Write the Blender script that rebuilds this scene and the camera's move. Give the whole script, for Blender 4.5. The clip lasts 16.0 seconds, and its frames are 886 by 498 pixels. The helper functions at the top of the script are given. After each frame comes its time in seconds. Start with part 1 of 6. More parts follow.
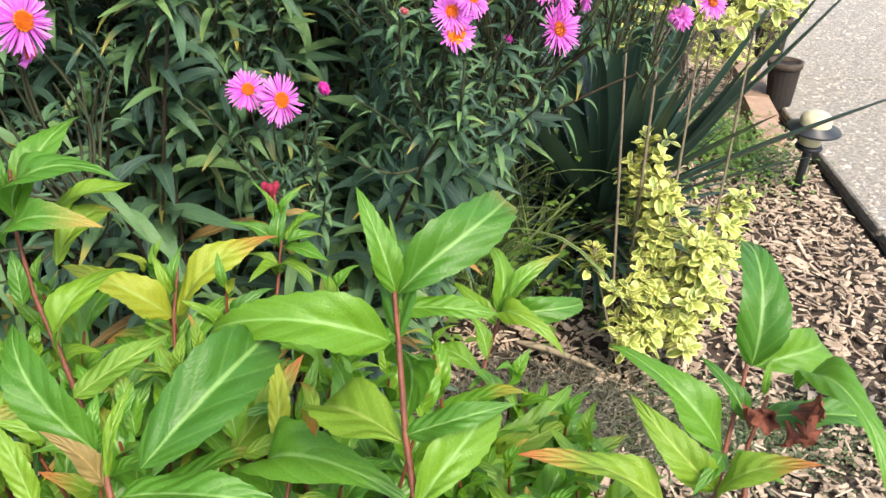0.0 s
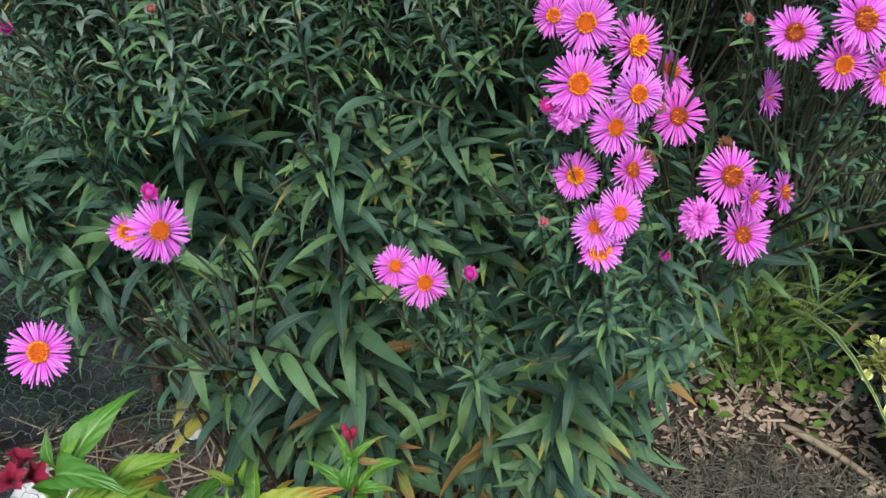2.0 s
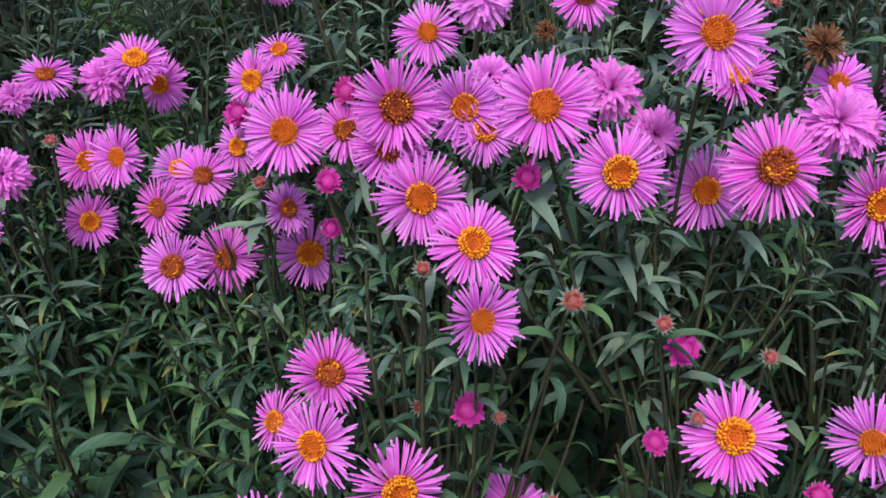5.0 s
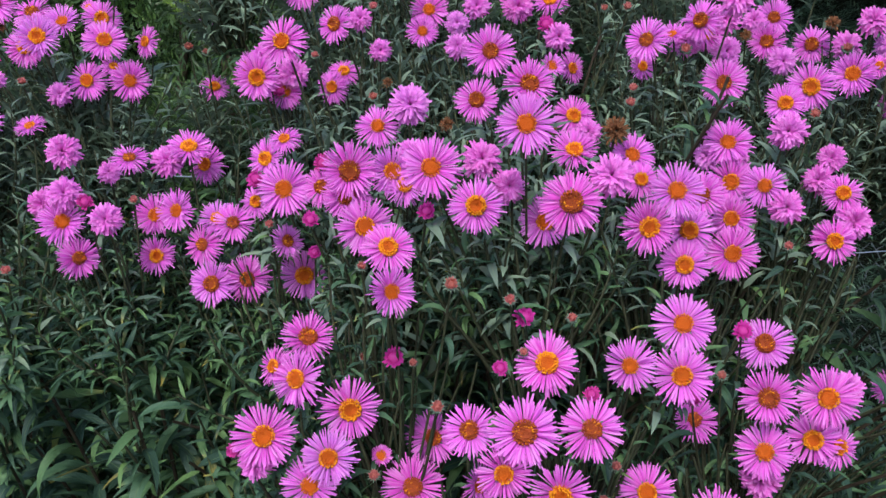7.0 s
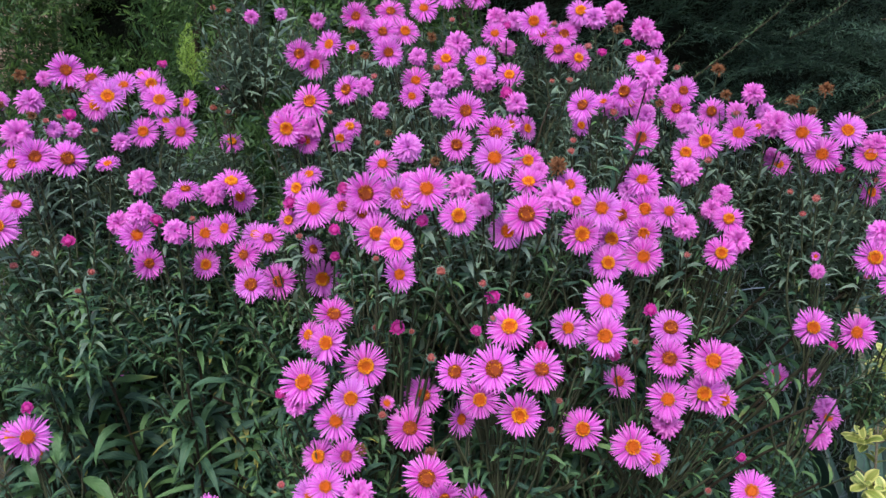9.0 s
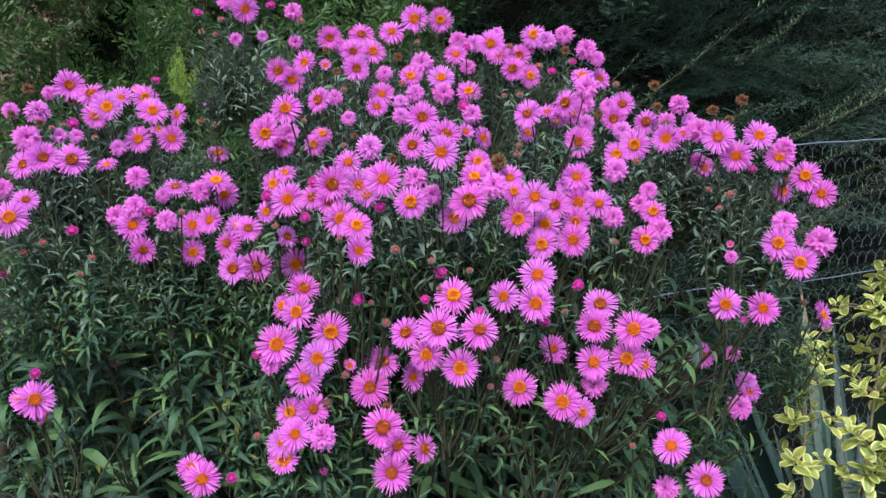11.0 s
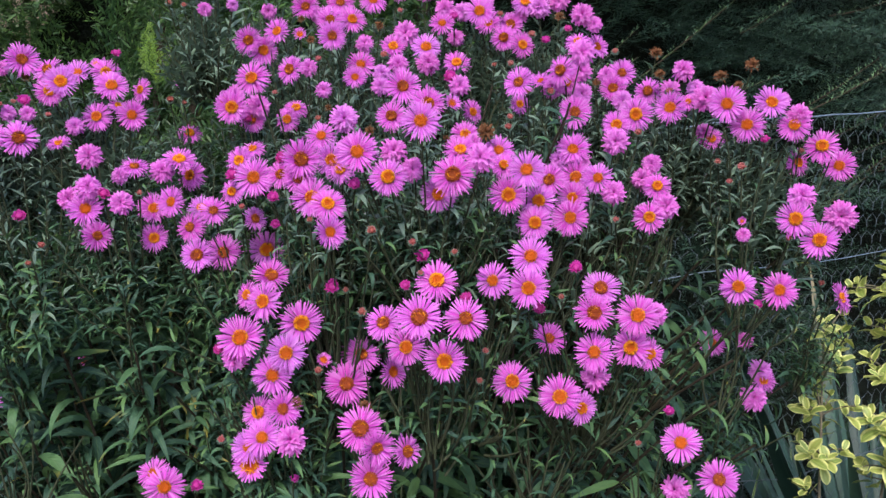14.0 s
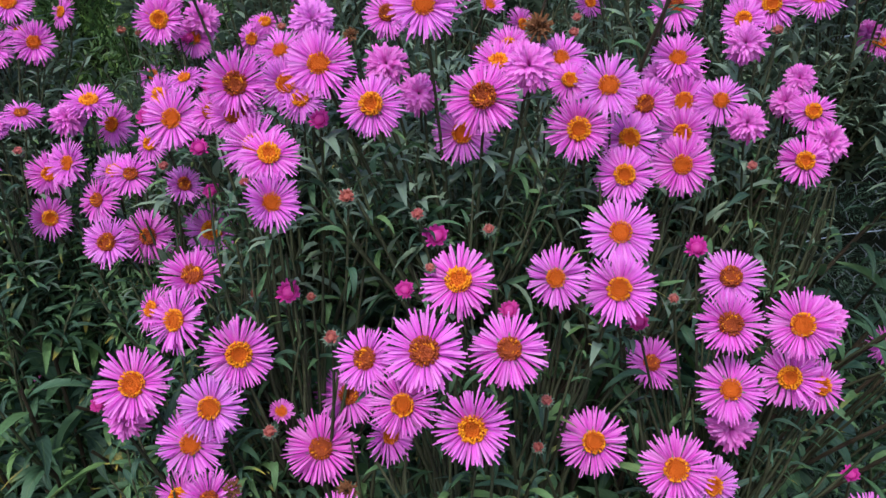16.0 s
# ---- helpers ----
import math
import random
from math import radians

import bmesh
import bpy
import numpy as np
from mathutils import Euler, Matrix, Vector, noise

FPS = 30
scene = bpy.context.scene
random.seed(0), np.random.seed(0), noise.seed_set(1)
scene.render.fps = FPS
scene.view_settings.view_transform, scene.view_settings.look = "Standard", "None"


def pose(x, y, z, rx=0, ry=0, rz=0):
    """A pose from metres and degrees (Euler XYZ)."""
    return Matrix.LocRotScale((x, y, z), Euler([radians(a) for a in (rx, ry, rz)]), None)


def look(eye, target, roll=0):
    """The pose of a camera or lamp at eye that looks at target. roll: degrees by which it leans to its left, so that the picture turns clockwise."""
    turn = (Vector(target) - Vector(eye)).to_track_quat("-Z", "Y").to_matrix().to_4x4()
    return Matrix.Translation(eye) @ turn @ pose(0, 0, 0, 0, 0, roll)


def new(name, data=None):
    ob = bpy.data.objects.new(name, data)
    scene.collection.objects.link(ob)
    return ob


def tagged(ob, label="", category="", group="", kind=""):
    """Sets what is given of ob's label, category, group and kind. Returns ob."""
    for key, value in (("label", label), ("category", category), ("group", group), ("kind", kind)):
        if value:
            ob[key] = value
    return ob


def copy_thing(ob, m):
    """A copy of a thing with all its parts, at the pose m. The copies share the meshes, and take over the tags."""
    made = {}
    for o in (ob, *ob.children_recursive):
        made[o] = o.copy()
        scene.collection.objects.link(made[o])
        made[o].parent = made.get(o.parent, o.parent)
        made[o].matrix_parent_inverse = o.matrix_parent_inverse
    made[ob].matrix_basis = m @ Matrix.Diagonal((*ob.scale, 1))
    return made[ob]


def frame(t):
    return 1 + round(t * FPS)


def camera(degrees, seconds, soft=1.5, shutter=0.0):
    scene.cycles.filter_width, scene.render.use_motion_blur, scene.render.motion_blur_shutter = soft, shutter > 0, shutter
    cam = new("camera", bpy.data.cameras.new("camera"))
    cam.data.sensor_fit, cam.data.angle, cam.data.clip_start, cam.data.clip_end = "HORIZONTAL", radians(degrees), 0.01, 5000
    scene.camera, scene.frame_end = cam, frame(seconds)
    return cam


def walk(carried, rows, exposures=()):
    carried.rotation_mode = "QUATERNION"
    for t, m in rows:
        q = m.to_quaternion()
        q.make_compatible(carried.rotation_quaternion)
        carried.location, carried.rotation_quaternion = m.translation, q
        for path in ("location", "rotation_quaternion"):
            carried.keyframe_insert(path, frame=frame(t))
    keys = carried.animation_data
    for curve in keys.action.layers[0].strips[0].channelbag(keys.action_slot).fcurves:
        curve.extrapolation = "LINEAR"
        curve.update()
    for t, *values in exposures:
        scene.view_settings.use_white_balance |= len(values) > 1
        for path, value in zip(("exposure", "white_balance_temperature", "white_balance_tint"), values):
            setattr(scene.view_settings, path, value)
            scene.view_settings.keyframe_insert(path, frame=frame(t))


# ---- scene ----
cam = camera(53.2, 16.0)
PATH = [
    (0, (0.068, -0.003, 1.212), (-0.039, 1.751, 0.256), 0.4),
    (0.5, (0.069, 0.049, 1.223), (-0.154, 1.775, 0.239), -0.5),
    (1, (0.094, 0.071, 1.273), (-0.34, 1.74, 0.259), -2.9),
    (1.5, (0.159, 0.125, 1.344), (-0.487, 1.724, 0.331), -5.2),
    (2, (0.201, 0.191, 1.372), (-0.613, 1.7, 0.342), -5.2),
    (2.5, (0.194, 0.292, 1.365), (-0.727, 1.695, 0.277), -4.7),
    (3, (0.18, 0.357, 1.36), (-0.8, 1.698, 0.245), -1.8),
    (3.5, (0.226, 0.434, 1.376), (-0.845, 1.747, 0.313), 0.9),
    (4, (0.27, 0.481, 1.366), (-0.86, 1.804, 0.379), 2.9),
    (4.5, (0.305, 0.507, 1.361), (-0.878, 1.889, 0.532), 3.1),
    (4.7, (0.298, 0.530, 1.374), (-0.912, 1.938, 0.634), 2.8),
    (5, (0.286, 0.562, 1.396), (-0.941, 2.006, 0.753), 1.6),
    (5.2, (0.281, 0.583, 1.397), (-0.961, 2.037, 0.814), 1.0),
    (7.3, (0.535, 0.383, 1.421), (-0.791, 1.813, 0.973), 0.6),
    (7.5, (0.54, 0.367, 1.412), (-0.786, 1.792, 0.955), 0.5),
    (8, (0.584, 0.326, 1.407), (-0.732, 1.765, 0.966), 0.2),
    (8.5, (0.631, 0.263, 1.404), (-0.661, 1.745, 1.036), 0.7),
    (8.7, (0.645, 0.235, 1.403), (-0.633, 1.738, 1.074), 1.1),
    (10.8, (0.794, 0.104, 1.368), (-0.475, 1.636, 1.168), 1.4),
    (11, (0.8, 0.107, 1.362), (-0.463, 1.644, 1.153), 1.2),
    (11.5, (0.811, 0.099, 1.35), (-0.446, 1.639, 1.128), 0.8),
    (12, (0.824, 0.087, 1.342), (-0.407, 1.65, 1.146), 0.8),
    (12.5, (0.833, 0.082, 1.343), (-0.392, 1.653, 1.172), 0.6),
    (13, (0.831, 0.093, 1.343), (-0.405, 1.655, 1.159), 0.4),
    (13.5, (0.8, 0.128, 1.341), (-0.459, 1.667, 1.122), 0.2),
    (14, (0.748, 0.201, 1.341), (-0.513, 1.736, 1.108), 0.4),
    (14.5, (0.685, 0.3, 1.337), (-0.534, 1.868, 1.101), 0.0),
    (15, (0.612, 0.371, 1.336), (-0.623, 1.923, 1.084), -1.0),
    (15.5, (0.541, 0.447, 1.318), (-0.751, 1.948, 1.038), -1.5),
    (16, (0.519, 0.517, 1.304), (-0.844, 1.946, 0.988), -1.9),
]
walk(cam, [(t, look(eye, target, roll)) for t, eye, target, roll in PATH],
     ((0, 2.14, 7500, 10), (0.5, 2.04, 7300, 10), (1.0, 1.83, 7000, 10), (1.5, 1.66, 6750, 10), (2.2, 1.36, 6500, 10), (3.0, 1.23, 6500, 10), (5.2, 1.16, 6500, 10),
      (8.0, 1.26, 6500, 10), (12.0, 1.43, 6500, 10), (14.5, 1.28, 6500, 10), (16, 1.18, 6500, 10)))

# ---------------------------------------------------------------- light
world = bpy.data.worlds.new("overcast_sky")
scene.world = world
world.use_nodes = True
wn = world.node_tree.nodes
sky = wn.new("ShaderNodeTexSky")
sky.sky_type = "NISHITA"
sky.sun_disc = False
SUN_EL, SUN_AZ = radians(48), radians(150)
sky.sun_elevation, sky.sun_rotation = SUN_EL, SUN_AZ
sky.air_density, sky.dust_density, sky.ozone_density = 1.0, 1.5, 1.5
wn["Background"].inputs[1].default_value = 0.13
world.node_tree.links.new(sky.outputs[0], wn["Background"].inputs[0])
sun_data = bpy.data.lights.new("sun", "SUN")
sun_data.energy, sun_data.angle, sun_data.color = 1.3, radians(14), (1.0, 0.97, 0.94)
sun = new("sun", sun_data)
sun.matrix_world = look((0.0, 0.0, 8.0), (-math.sin(SUN_AZ) * math.cos(SUN_EL), -math.cos(SUN_AZ) * math.cos(SUN_EL), 8.0 - math.sin(SUN_EL)))

GROUND = -0.03
rng = np.random.default_rng(7)


# ---------------------------------------------------------------- materials
def material(name, rough=0.6, spec=0.5):
    m = bpy.data.materials.new(name)
    m.use_nodes = True
    b = m.node_tree.nodes["Principled BSDF"]
    b.inputs["Roughness"].default_value = rough
    b.inputs["Specular IOR Level"].default_value = spec
    return m, m.node_tree.nodes, m.node_tree.links, b


def ramp(nodes, links, src, stops):
    r = nodes.new("ShaderNodeValToRGB")
    while len(r.color_ramp.elements) < len(stops):
        r.color_ramp.elements.new(0.5)
    for e, (p, c) in zip(r.color_ramp.elements, stops):
        e.position, e.color = p, (*c, 1)
    links.new(src, r.inputs[0])
    return r.outputs[0]


def noise_tex(nodes, links, scale, detail=3, coord=None, rough=0.55):
    n = nodes.new("ShaderNodeTexNoise")
    n.inputs["Scale"].default_value, n.inputs["Detail"].default_value, n.inputs["Roughness"].default_value = scale, detail, rough
    if coord is not None:
        links.new(coord, n.inputs["Vector"])
    return n.outputs["Fac"]


def mixed(nodes, links, fac, a, b, kind="MIX"):
    m = nodes.new("ShaderNodeMix")
    m.data_type, m.blend_type = "RGBA", kind
    for sock, v in ((m.inputs["Factor"], fac), (m.inputs["A"], a), (m.inputs["B"], b)):
        if isinstance(v, bpy.types.NodeSocket):
            links.new(v, sock)
        elif isinstance(v, tuple):
            sock.default_value = (*v, 1)
        else:
            sock.default_value = v
    return m.outputs["Result"]


def calc(nodes, links, op, a, b=0.0, clamp=False):
    m = nodes.new("ShaderNodeMath")
    m.operation, m.use_clamp = op, clamp
    for sock, v in zip(m.inputs, (a, b)):
        if isinstance(v, bpy.types.NodeSocket):
            links.new(v, sock)
        else:
            sock.default_value = v
    return m.outputs[0]


def bump(nodes, links, bsdf, height, strength, distance):
    b = nodes.new("ShaderNodeBump")
    b.inputs["Strength"].default_value, b.inputs["Distance"].default_value = strength, distance
    links.new(height, b.inputs["Height"])
    links.new(b.outputs[0], bsdf.inputs["Normal"])


def chance(nodes, links, joined):
    if joined:
        return nodes.new("ShaderNodeNewGeometry").outputs["Random Per Island"]
    return nodes.new("ShaderNodeObjectInfo").outputs["Random"]


def thin(m, nodes, links, bsdf, color, amount):
    """Lets light pass through a leaf or petal."""
    t = nodes.new("ShaderNodeBsdfTranslucent")
    if isinstance(color, bpy.types.NodeSocket):
        links.new(color, t.inputs[0])
    else:
        t.inputs[0].default_value = (*color, 1)
    mix = nodes.new("ShaderNodeMixShader")
    mix.inputs[0].default_value = amount
    links.new(bsdf.outputs[0], mix.inputs[1])
    links.new(t.outputs[0], mix.inputs[2])
    links.new(mix.outputs[0], nodes["Material Output"].inputs[0])


def leaf_material(name, shades, rib, joined, rough=0.45, spec=0.5, veins=0.0, tip=None, tip_share=0.0, rim=None, through_share=0.25):
    """A leaf with its midrib and side veins along the mesh's own leaf coordinates, one shade a leaf."""
    m, n, l, b = material(name, rough, spec)
    rnd = chance(n, l, joined)
    uv = n.new("ShaderNodeUVMap")
    sep = n.new("ShaderNodeSeparateXYZ")
    l.new(uv.outputs[0], sep.inputs[0])
    across = calc(n, l, "ABSOLUTE", calc(n, l, "SUBTRACT", sep.outputs[0], 0.5))
    col = ramp(n, l, rnd, shades)
    obj = n.new("ShaderNodeTexCoord").outputs["Object"]
    blot = noise_tex(n, l, 60.0, 4, obj)
    col = mixed(n, l, calc(n, l, "MULTIPLY", blot, 0.55), col, tuple(0.45 * c for c in shades[0][1]), "MIX")
    if rim:
        inside = calc(n, l, "ADD", across, calc(n, l, "MULTIPLY", calc(n, l, "SUBTRACT", blot, 0.5), 0.35))
        edge = ramp(n, l, inside, [(0.24, (0, 0, 0)), (0.36, (1, 1, 1))])
        col = mixed(n, l, edge, col, rim)
    if veins:
        w = calc(n, l, "SINE", calc(n, l, "SUBTRACT", calc(n, l, "MULTIPLY", sep.outputs[1], 40.0), calc(n, l, "MULTIPLY", across, 20.0)))
        line = ramp(n, l, w, [(0.82, (0, 0, 0)), (1.0, (1, 1, 1))])
        col = mixed(n, l, calc(n, l, "MULTIPLY", line, 0.32 * veins), col, rib)
        bump(n, l, b, calc(n, l, "ADD", calc(n, l, "MULTIPLY", w, -0.5), blot), veins, 0.0012)
    mid = ramp(n, l, across, [(0.015, (1, 1, 1)), (0.045, (0, 0, 0))])
    col = mixed(n, l, calc(n, l, "MULTIPLY", mid, 0.7), col, rib)
    if tip:
        far = calc(n, l, "ADD", sep.outputs[1], calc(n, l, "MULTIPLY", calc(n, l, "SUBTRACT", blot, 0.5), 0.5))
        old = calc(n, l, "MULTIPLY", ramp(n, l, far, [(0.62, (0, 0, 0)), (1.0, (1, 1, 1))]), ramp(n, l, calc(n, l, "FRACT", calc(n, l, "MULTIPLY", rnd, 7.31)), [(max(0.0, 1 - tip_share - 0.05), (0, 0, 0)), (1 - tip_share + 0.05, (1, 1, 1))]))
        col = mixed(n, l, old, col, tip)
    l.new(col, b.inputs["Base Color"])
    thin(m, n, l, b, col, through_share)
    return m


def petal_material(name, a, c, pale, light=0.55):
    """Petals from the tone a to c, flower by flower; each petal differs from its neighbours, with a shaded foot and a
    lit, paler tip put into its colour.
    """
    m, n, l, b = material(name, 0.55, 0.25)
    rnd = n.new("ShaderNodeNewGeometry").outputs["Random Per Island"]
    per = n.new("ShaderNodeObjectInfo").outputs["Random"]
    uv = n.new("ShaderNodeUVMap")
    sep = n.new("ShaderNodeSeparateXYZ")
    l.new(uv.outputs[0], sep.inputs[0])
    col = mixed(n, l, per, a, c)
    lilac = ramp(n, l, calc(n, l, "FRACT", calc(n, l, "MULTIPLY", per, 5.7)), [(0.70, (0, 0, 0)), (0.95, (1, 1, 1))])
    col = mixed(n, l, calc(n, l, "MULTIPLY", lilac, 0.55), col, tuple(x * y for x, y in zip(a, (0.80, 1.5, 1.02))))
    # highlights painted into the colour, by petal and towards the tip
    col = mixed(n, l, calc(n, l, "MULTIPLY", calc(n, l, "POWER", rnd, 1.4), light), col, pale)
    col = mixed(n, l, calc(n, l, "MULTIPLY", ramp(n, l, sep.outputs[1], [(0.55, (0, 0, 0)), (1.0, (1, 1, 1))]), light * 0.5), col, pale)
    # shade beside the disc painted in as a deeper foot
    col = mixed(n, l, calc(n, l, "MULTIPLY", ramp(n, l, sep.outputs[1], [(0.0, (1, 1, 1)), (0.5, (0, 0, 0))]), 0.6), col, tuple(0.72 * v for v in c))
    # fine length-wise furrows, a deeper line along the middle
    fur = calc(n, l, "SINE", calc(n, l, "MULTIPLY", sep.outputs[0], 19.0))
    mid = ramp(n, l, calc(n, l, "ABSOLUTE", calc(n, l, "SUBTRACT", sep.outputs[0], 0.5)), [(0.0, (1, 1, 1)), (0.22, (0, 0, 0))])
    col = mixed(n, l, calc(n, l, "MULTIPLY", mid, 0.22), col, tuple(0.8 * v for v in c))
    bump(n, l, b, fur, 0.35, 0.0005)
    l.new(col, b.inputs["Base Color"])
    thin(m, n, l, b, col, 0.35)
    return m


def grain_material(name, stops, scale, rough=0.8, spec=0.3, strength=0.5, distance=0.002, per=None):
    m, n, l, b = material(name, rough, spec)
    obj = n.new("ShaderNodeTexCoord").outputs["Object"]
    big = noise_tex(n, l, scale, 5, obj)
    col = ramp(n, l, big, stops)
    fine = noise_tex(n, l, scale * 9, 4, obj)
    col = mixed(n, l, calc(n, l, "MULTIPLY", fine, 0.5), col, tuple(0.5 * v for v in stops[0][1]))
    if per:
        rnd = chance(n, l, per == "island")
        col = mixed(n, l, 0.75, col, ramp(n, l, rnd, [(0.0, (0.6, 0.55, 0.5)), (0.5, (0.85, 0.82, 0.78)), (1.0, (1.15, 1.1, 1.05))]), "MULTIPLY")
    l.new(col, b.inputs["Base Color"])
    bump(n, l, b, calc(n, l, "ADD", big, fine), strength, distance)
    return m


ASTER_SHADES = [(0.0, (0.030, 0.068, 0.050)), (0.35, (0.056, 0.126, 0.080)), (0.7, (0.092, 0.197, 0.088)), (1.0, (0.165, 0.300, 0.098))]
M_ASTER_LEAF = leaf_material("aster_leaf", ASTER_SHADES, (0.10, 0.16, 0.07), False, 0.55, 0.28, 0.25, (0.46, 0.36, 0.06), 0.08)
M_ASTER_MASS = leaf_material("aster_leaf_mass", ASTER_SHADES, (0.10, 0.16, 0.07), True, 0.55, 0.28, 0.25, (0.46, 0.36, 0.06), 0.05)
M_ASTER_OLD = leaf_material("aster_leaf_yellowing", [(0.0, (0.13, 0.075, 0.035)), (0.4, (0.22, 0.15, 0.05)), (0.7, (0.34, 0.31, 0.06)), (1.0, (0.18, 0.26, 0.06))], (0.34, 0.32, 0.09), True, 0.6, 0.25, 0.2, (0.30, 0.15, 0.05), 0.5)
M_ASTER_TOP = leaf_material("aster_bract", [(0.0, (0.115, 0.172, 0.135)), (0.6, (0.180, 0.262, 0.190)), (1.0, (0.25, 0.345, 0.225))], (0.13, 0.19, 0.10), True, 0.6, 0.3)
M_ASTER_STEM = grain_material("aster_stem", [(0.3, (0.030, 0.019, 0.013)), (0.7, (0.052, 0.042, 0.024))], 40, 0.7)
M_PETAL = petal_material("aster_petal", (0.82, 0.150, 0.76), (0.76, 0.085, 0.62), (0.90, 0.46, 0.88))
M_PETAL_OLD = petal_material("aster_petal_old", (0.80, 0.15, 0.69), (0.70, 0.09, 0.54), (0.92, 0.44, 0.86), 0.5)
M_BUD = petal_material("aster_bud_petal", (0.62, 0.022, 0.36), (0.56, 0.030, 0.26), (0.78, 0.14, 0.58), 0.4)
M_DISC_Y = grain_material("disc_yellow", [(0.3, (0.84, 0.27, 0.012)), (0.7, (0.94, 0.40, 0.02))], 700, 0.7, 0.2, 0.4, 0.0005)
M_DISC_O = grain_material("disc_orange", [(0.3, (0.52, 0.09, 0.010)), (0.7, (0.74, 0.19, 0.014))], 700, 0.7, 0.2, 0.4, 0.0005)
M_DISC_R = grain_material("disc_red_brown", [(0.3, (0.27, 0.04, 0.020)), (0.7, (0.46, 0.11, 0.022))], 700, 0.7, 0.2, 0.4, 0.0005)
M_DEAD = grain_material("dead_head", [(0.3, (0.16, 0.06, 0.025)), (0.7, (0.34, 0.16, 0.08))], 300, 0.85, 0.2, 0.6, 0.001, "island")
WEIGELA_SHADES = [(0.0, (0.052, 0.175, 0.018)), (0.35, (0.085, 0.245, 0.020)), (0.7, (0.135, 0.310, 0.022)), (1.0, (0.220, 0.370, 0.028))]
M_WEIGELA = leaf_material("weigela_leaf", WEIGELA_SHADES, (0.24, 0.42, 0.12), False, 0.36, 0.45, 0.42, (0.42, 0.27, 0.06), 0.10, None, 0.35)
M_WEIGELA_MASS = leaf_material("weigela_leaf_mass", WEIGELA_SHADES[1:] + [(1.0, (0.27, 0.37, 0.03))], (0.24, 0.42, 0.08), True, 0.40, 0.45, 0.42, (0.50, 0.30, 0.06), 0.15, None, 0.35)
M_WEIGELA_OLD = leaf_material("weigela_leaf_yellowing", [(0.0, (0.13, 0.27, 0.024)), (0.6, (0.20, 0.32, 0.027)), (1.0, (0.36, 0.39, 0.032))], (0.30, 0.40, 0.09), False, 0.45, 0.4, 0.55, (0.48, 0.14, 0.05), 0.55, None, 0.32)
M_WEIGELA_YOUNG = leaf_material("weigela_leaf_young", [(0.0, (0.22, 0.16, 0.05)), (1.0, (0.34, 0.24, 0.08))], (0.40, 0.26, 0.10), False, 0.45, 0.4, 0.5, (0.40, 0.12, 0.06), 0.4, None, 0.3)
M_WEIGELA_STEM = grain_material("weigela_stem", [(0.3, (0.10, 0.026, 0.014)), (0.7, (0.20, 0.058, 0.028))], 60, 0.5, 0.4)
M_WEIGELA_BUD = grain_material("weigela_flower_red", [(0.3, (0.20, 0.008, 0.020)), (0.7, (0.38, 0.022, 0.070))], 120, 0.5)
M_WEIGELA_DRY = grain_material("weigela_flower_withered", [(0.3, (0.22, 0.06, 0.035)), (0.7, (0.42, 0.15, 0.10))], 120, 0.8, 0.2, 0.7, 0.002)
M_EUONYMUS = leaf_material("euonymus_leaf", [(0.0, (0.22, 0.32, 0.07)), (0.5, (0.36, 0.43, 0.10)), (1.0, (0.48, 0.51, 0.12))], (0.40, 0.46, 0.14), False, 0.4, 0.5, 0.2, None, 0, (0.70, 0.69, 0.25))
M_EUONYMUS_MASS = leaf_material("euonymus_leaf_mass", [(0.0, (0.22, 0.32, 0.07)), (0.5, (0.36, 0.43, 0.10)), (1.0, (0.48, 0.51, 0.12))], (0.40, 0.46, 0.14), True, 0.4, 0.5, 0.2, None, 0, (0.70, 0.69, 0.25))
M_BARE = grain_material("grey_bark", [(0.3, (0.12, 0.10, 0.07)), (0.7, (0.22, 0.19, 0.13))], 90, 0.8)
M_YUCCA = leaf_material("yucca_leaf", [(0.0, (0.020, 0.050, 0.040)), (0.6, (0.036, 0.082, 0.060)), (1.0, (0.055, 0.115, 0.076))], (0.05, 0.10, 0.075), False, 0.48, 0.4, 0.0, (0.28, 0.20, 0.10), 0.03, None, 0.08)
M_GRASS = leaf_material("striped_grass_leaf", [(0.0, (0.09, 0.19, 0.05)), (1.0, (0.18, 0.30, 0.08))], (0.16, 0.28, 0.08), True, 0.5, 0.4, 0, None, 0, (0.36, 0.43, 0.20))
M_LOW = leaf_material("ground_cover_leaf", [(0.0, (0.07, 0.16, 0.03)), (1.0, (0.16, 0.28, 0.05))], (0.14, 0.22, 0.06), True, 0.5, 0.4)
M_MOSS = leaf_material("mat_leaf", [(0.0, (0.07, 0.105, 0.050)), (1.0, (0.15, 0.19, 0.09))], (0.12, 0.16, 0.08), True, 0.6, 0.3)
M_HEDGE = leaf_material("hedge_needle", [(0.0, (0.022, 0.050, 0.040)), (0.6, (0.038, 0.080, 0.055)), (1.0, (0.062, 0.120, 0.070))], (0.03, 0.06, 0.03), True, 0.55, 0.35, 0, None, 0, None, 0.12)
M_YEW = leaf_material("yew_needle", [(0.0, (0.026, 0.066, 0.022)), (0.6, (0.055, 0.120, 0.032)), (1.0, (0.115, 0.210, 0.044))], (0.05, 0.1, 0.03), True, 0.5, 0.4, 0, None, 0, None, 0.2)
M_SHOOT = leaf_material("hedge_shoot_needle", [(0.0, (0.11, 0.20, 0.105)), (1.0, (0.21, 0.34, 0.15))], (0.10, 0.18, 0.08), True, 0.5, 0.4, 0, None, 0, None, 0.2)
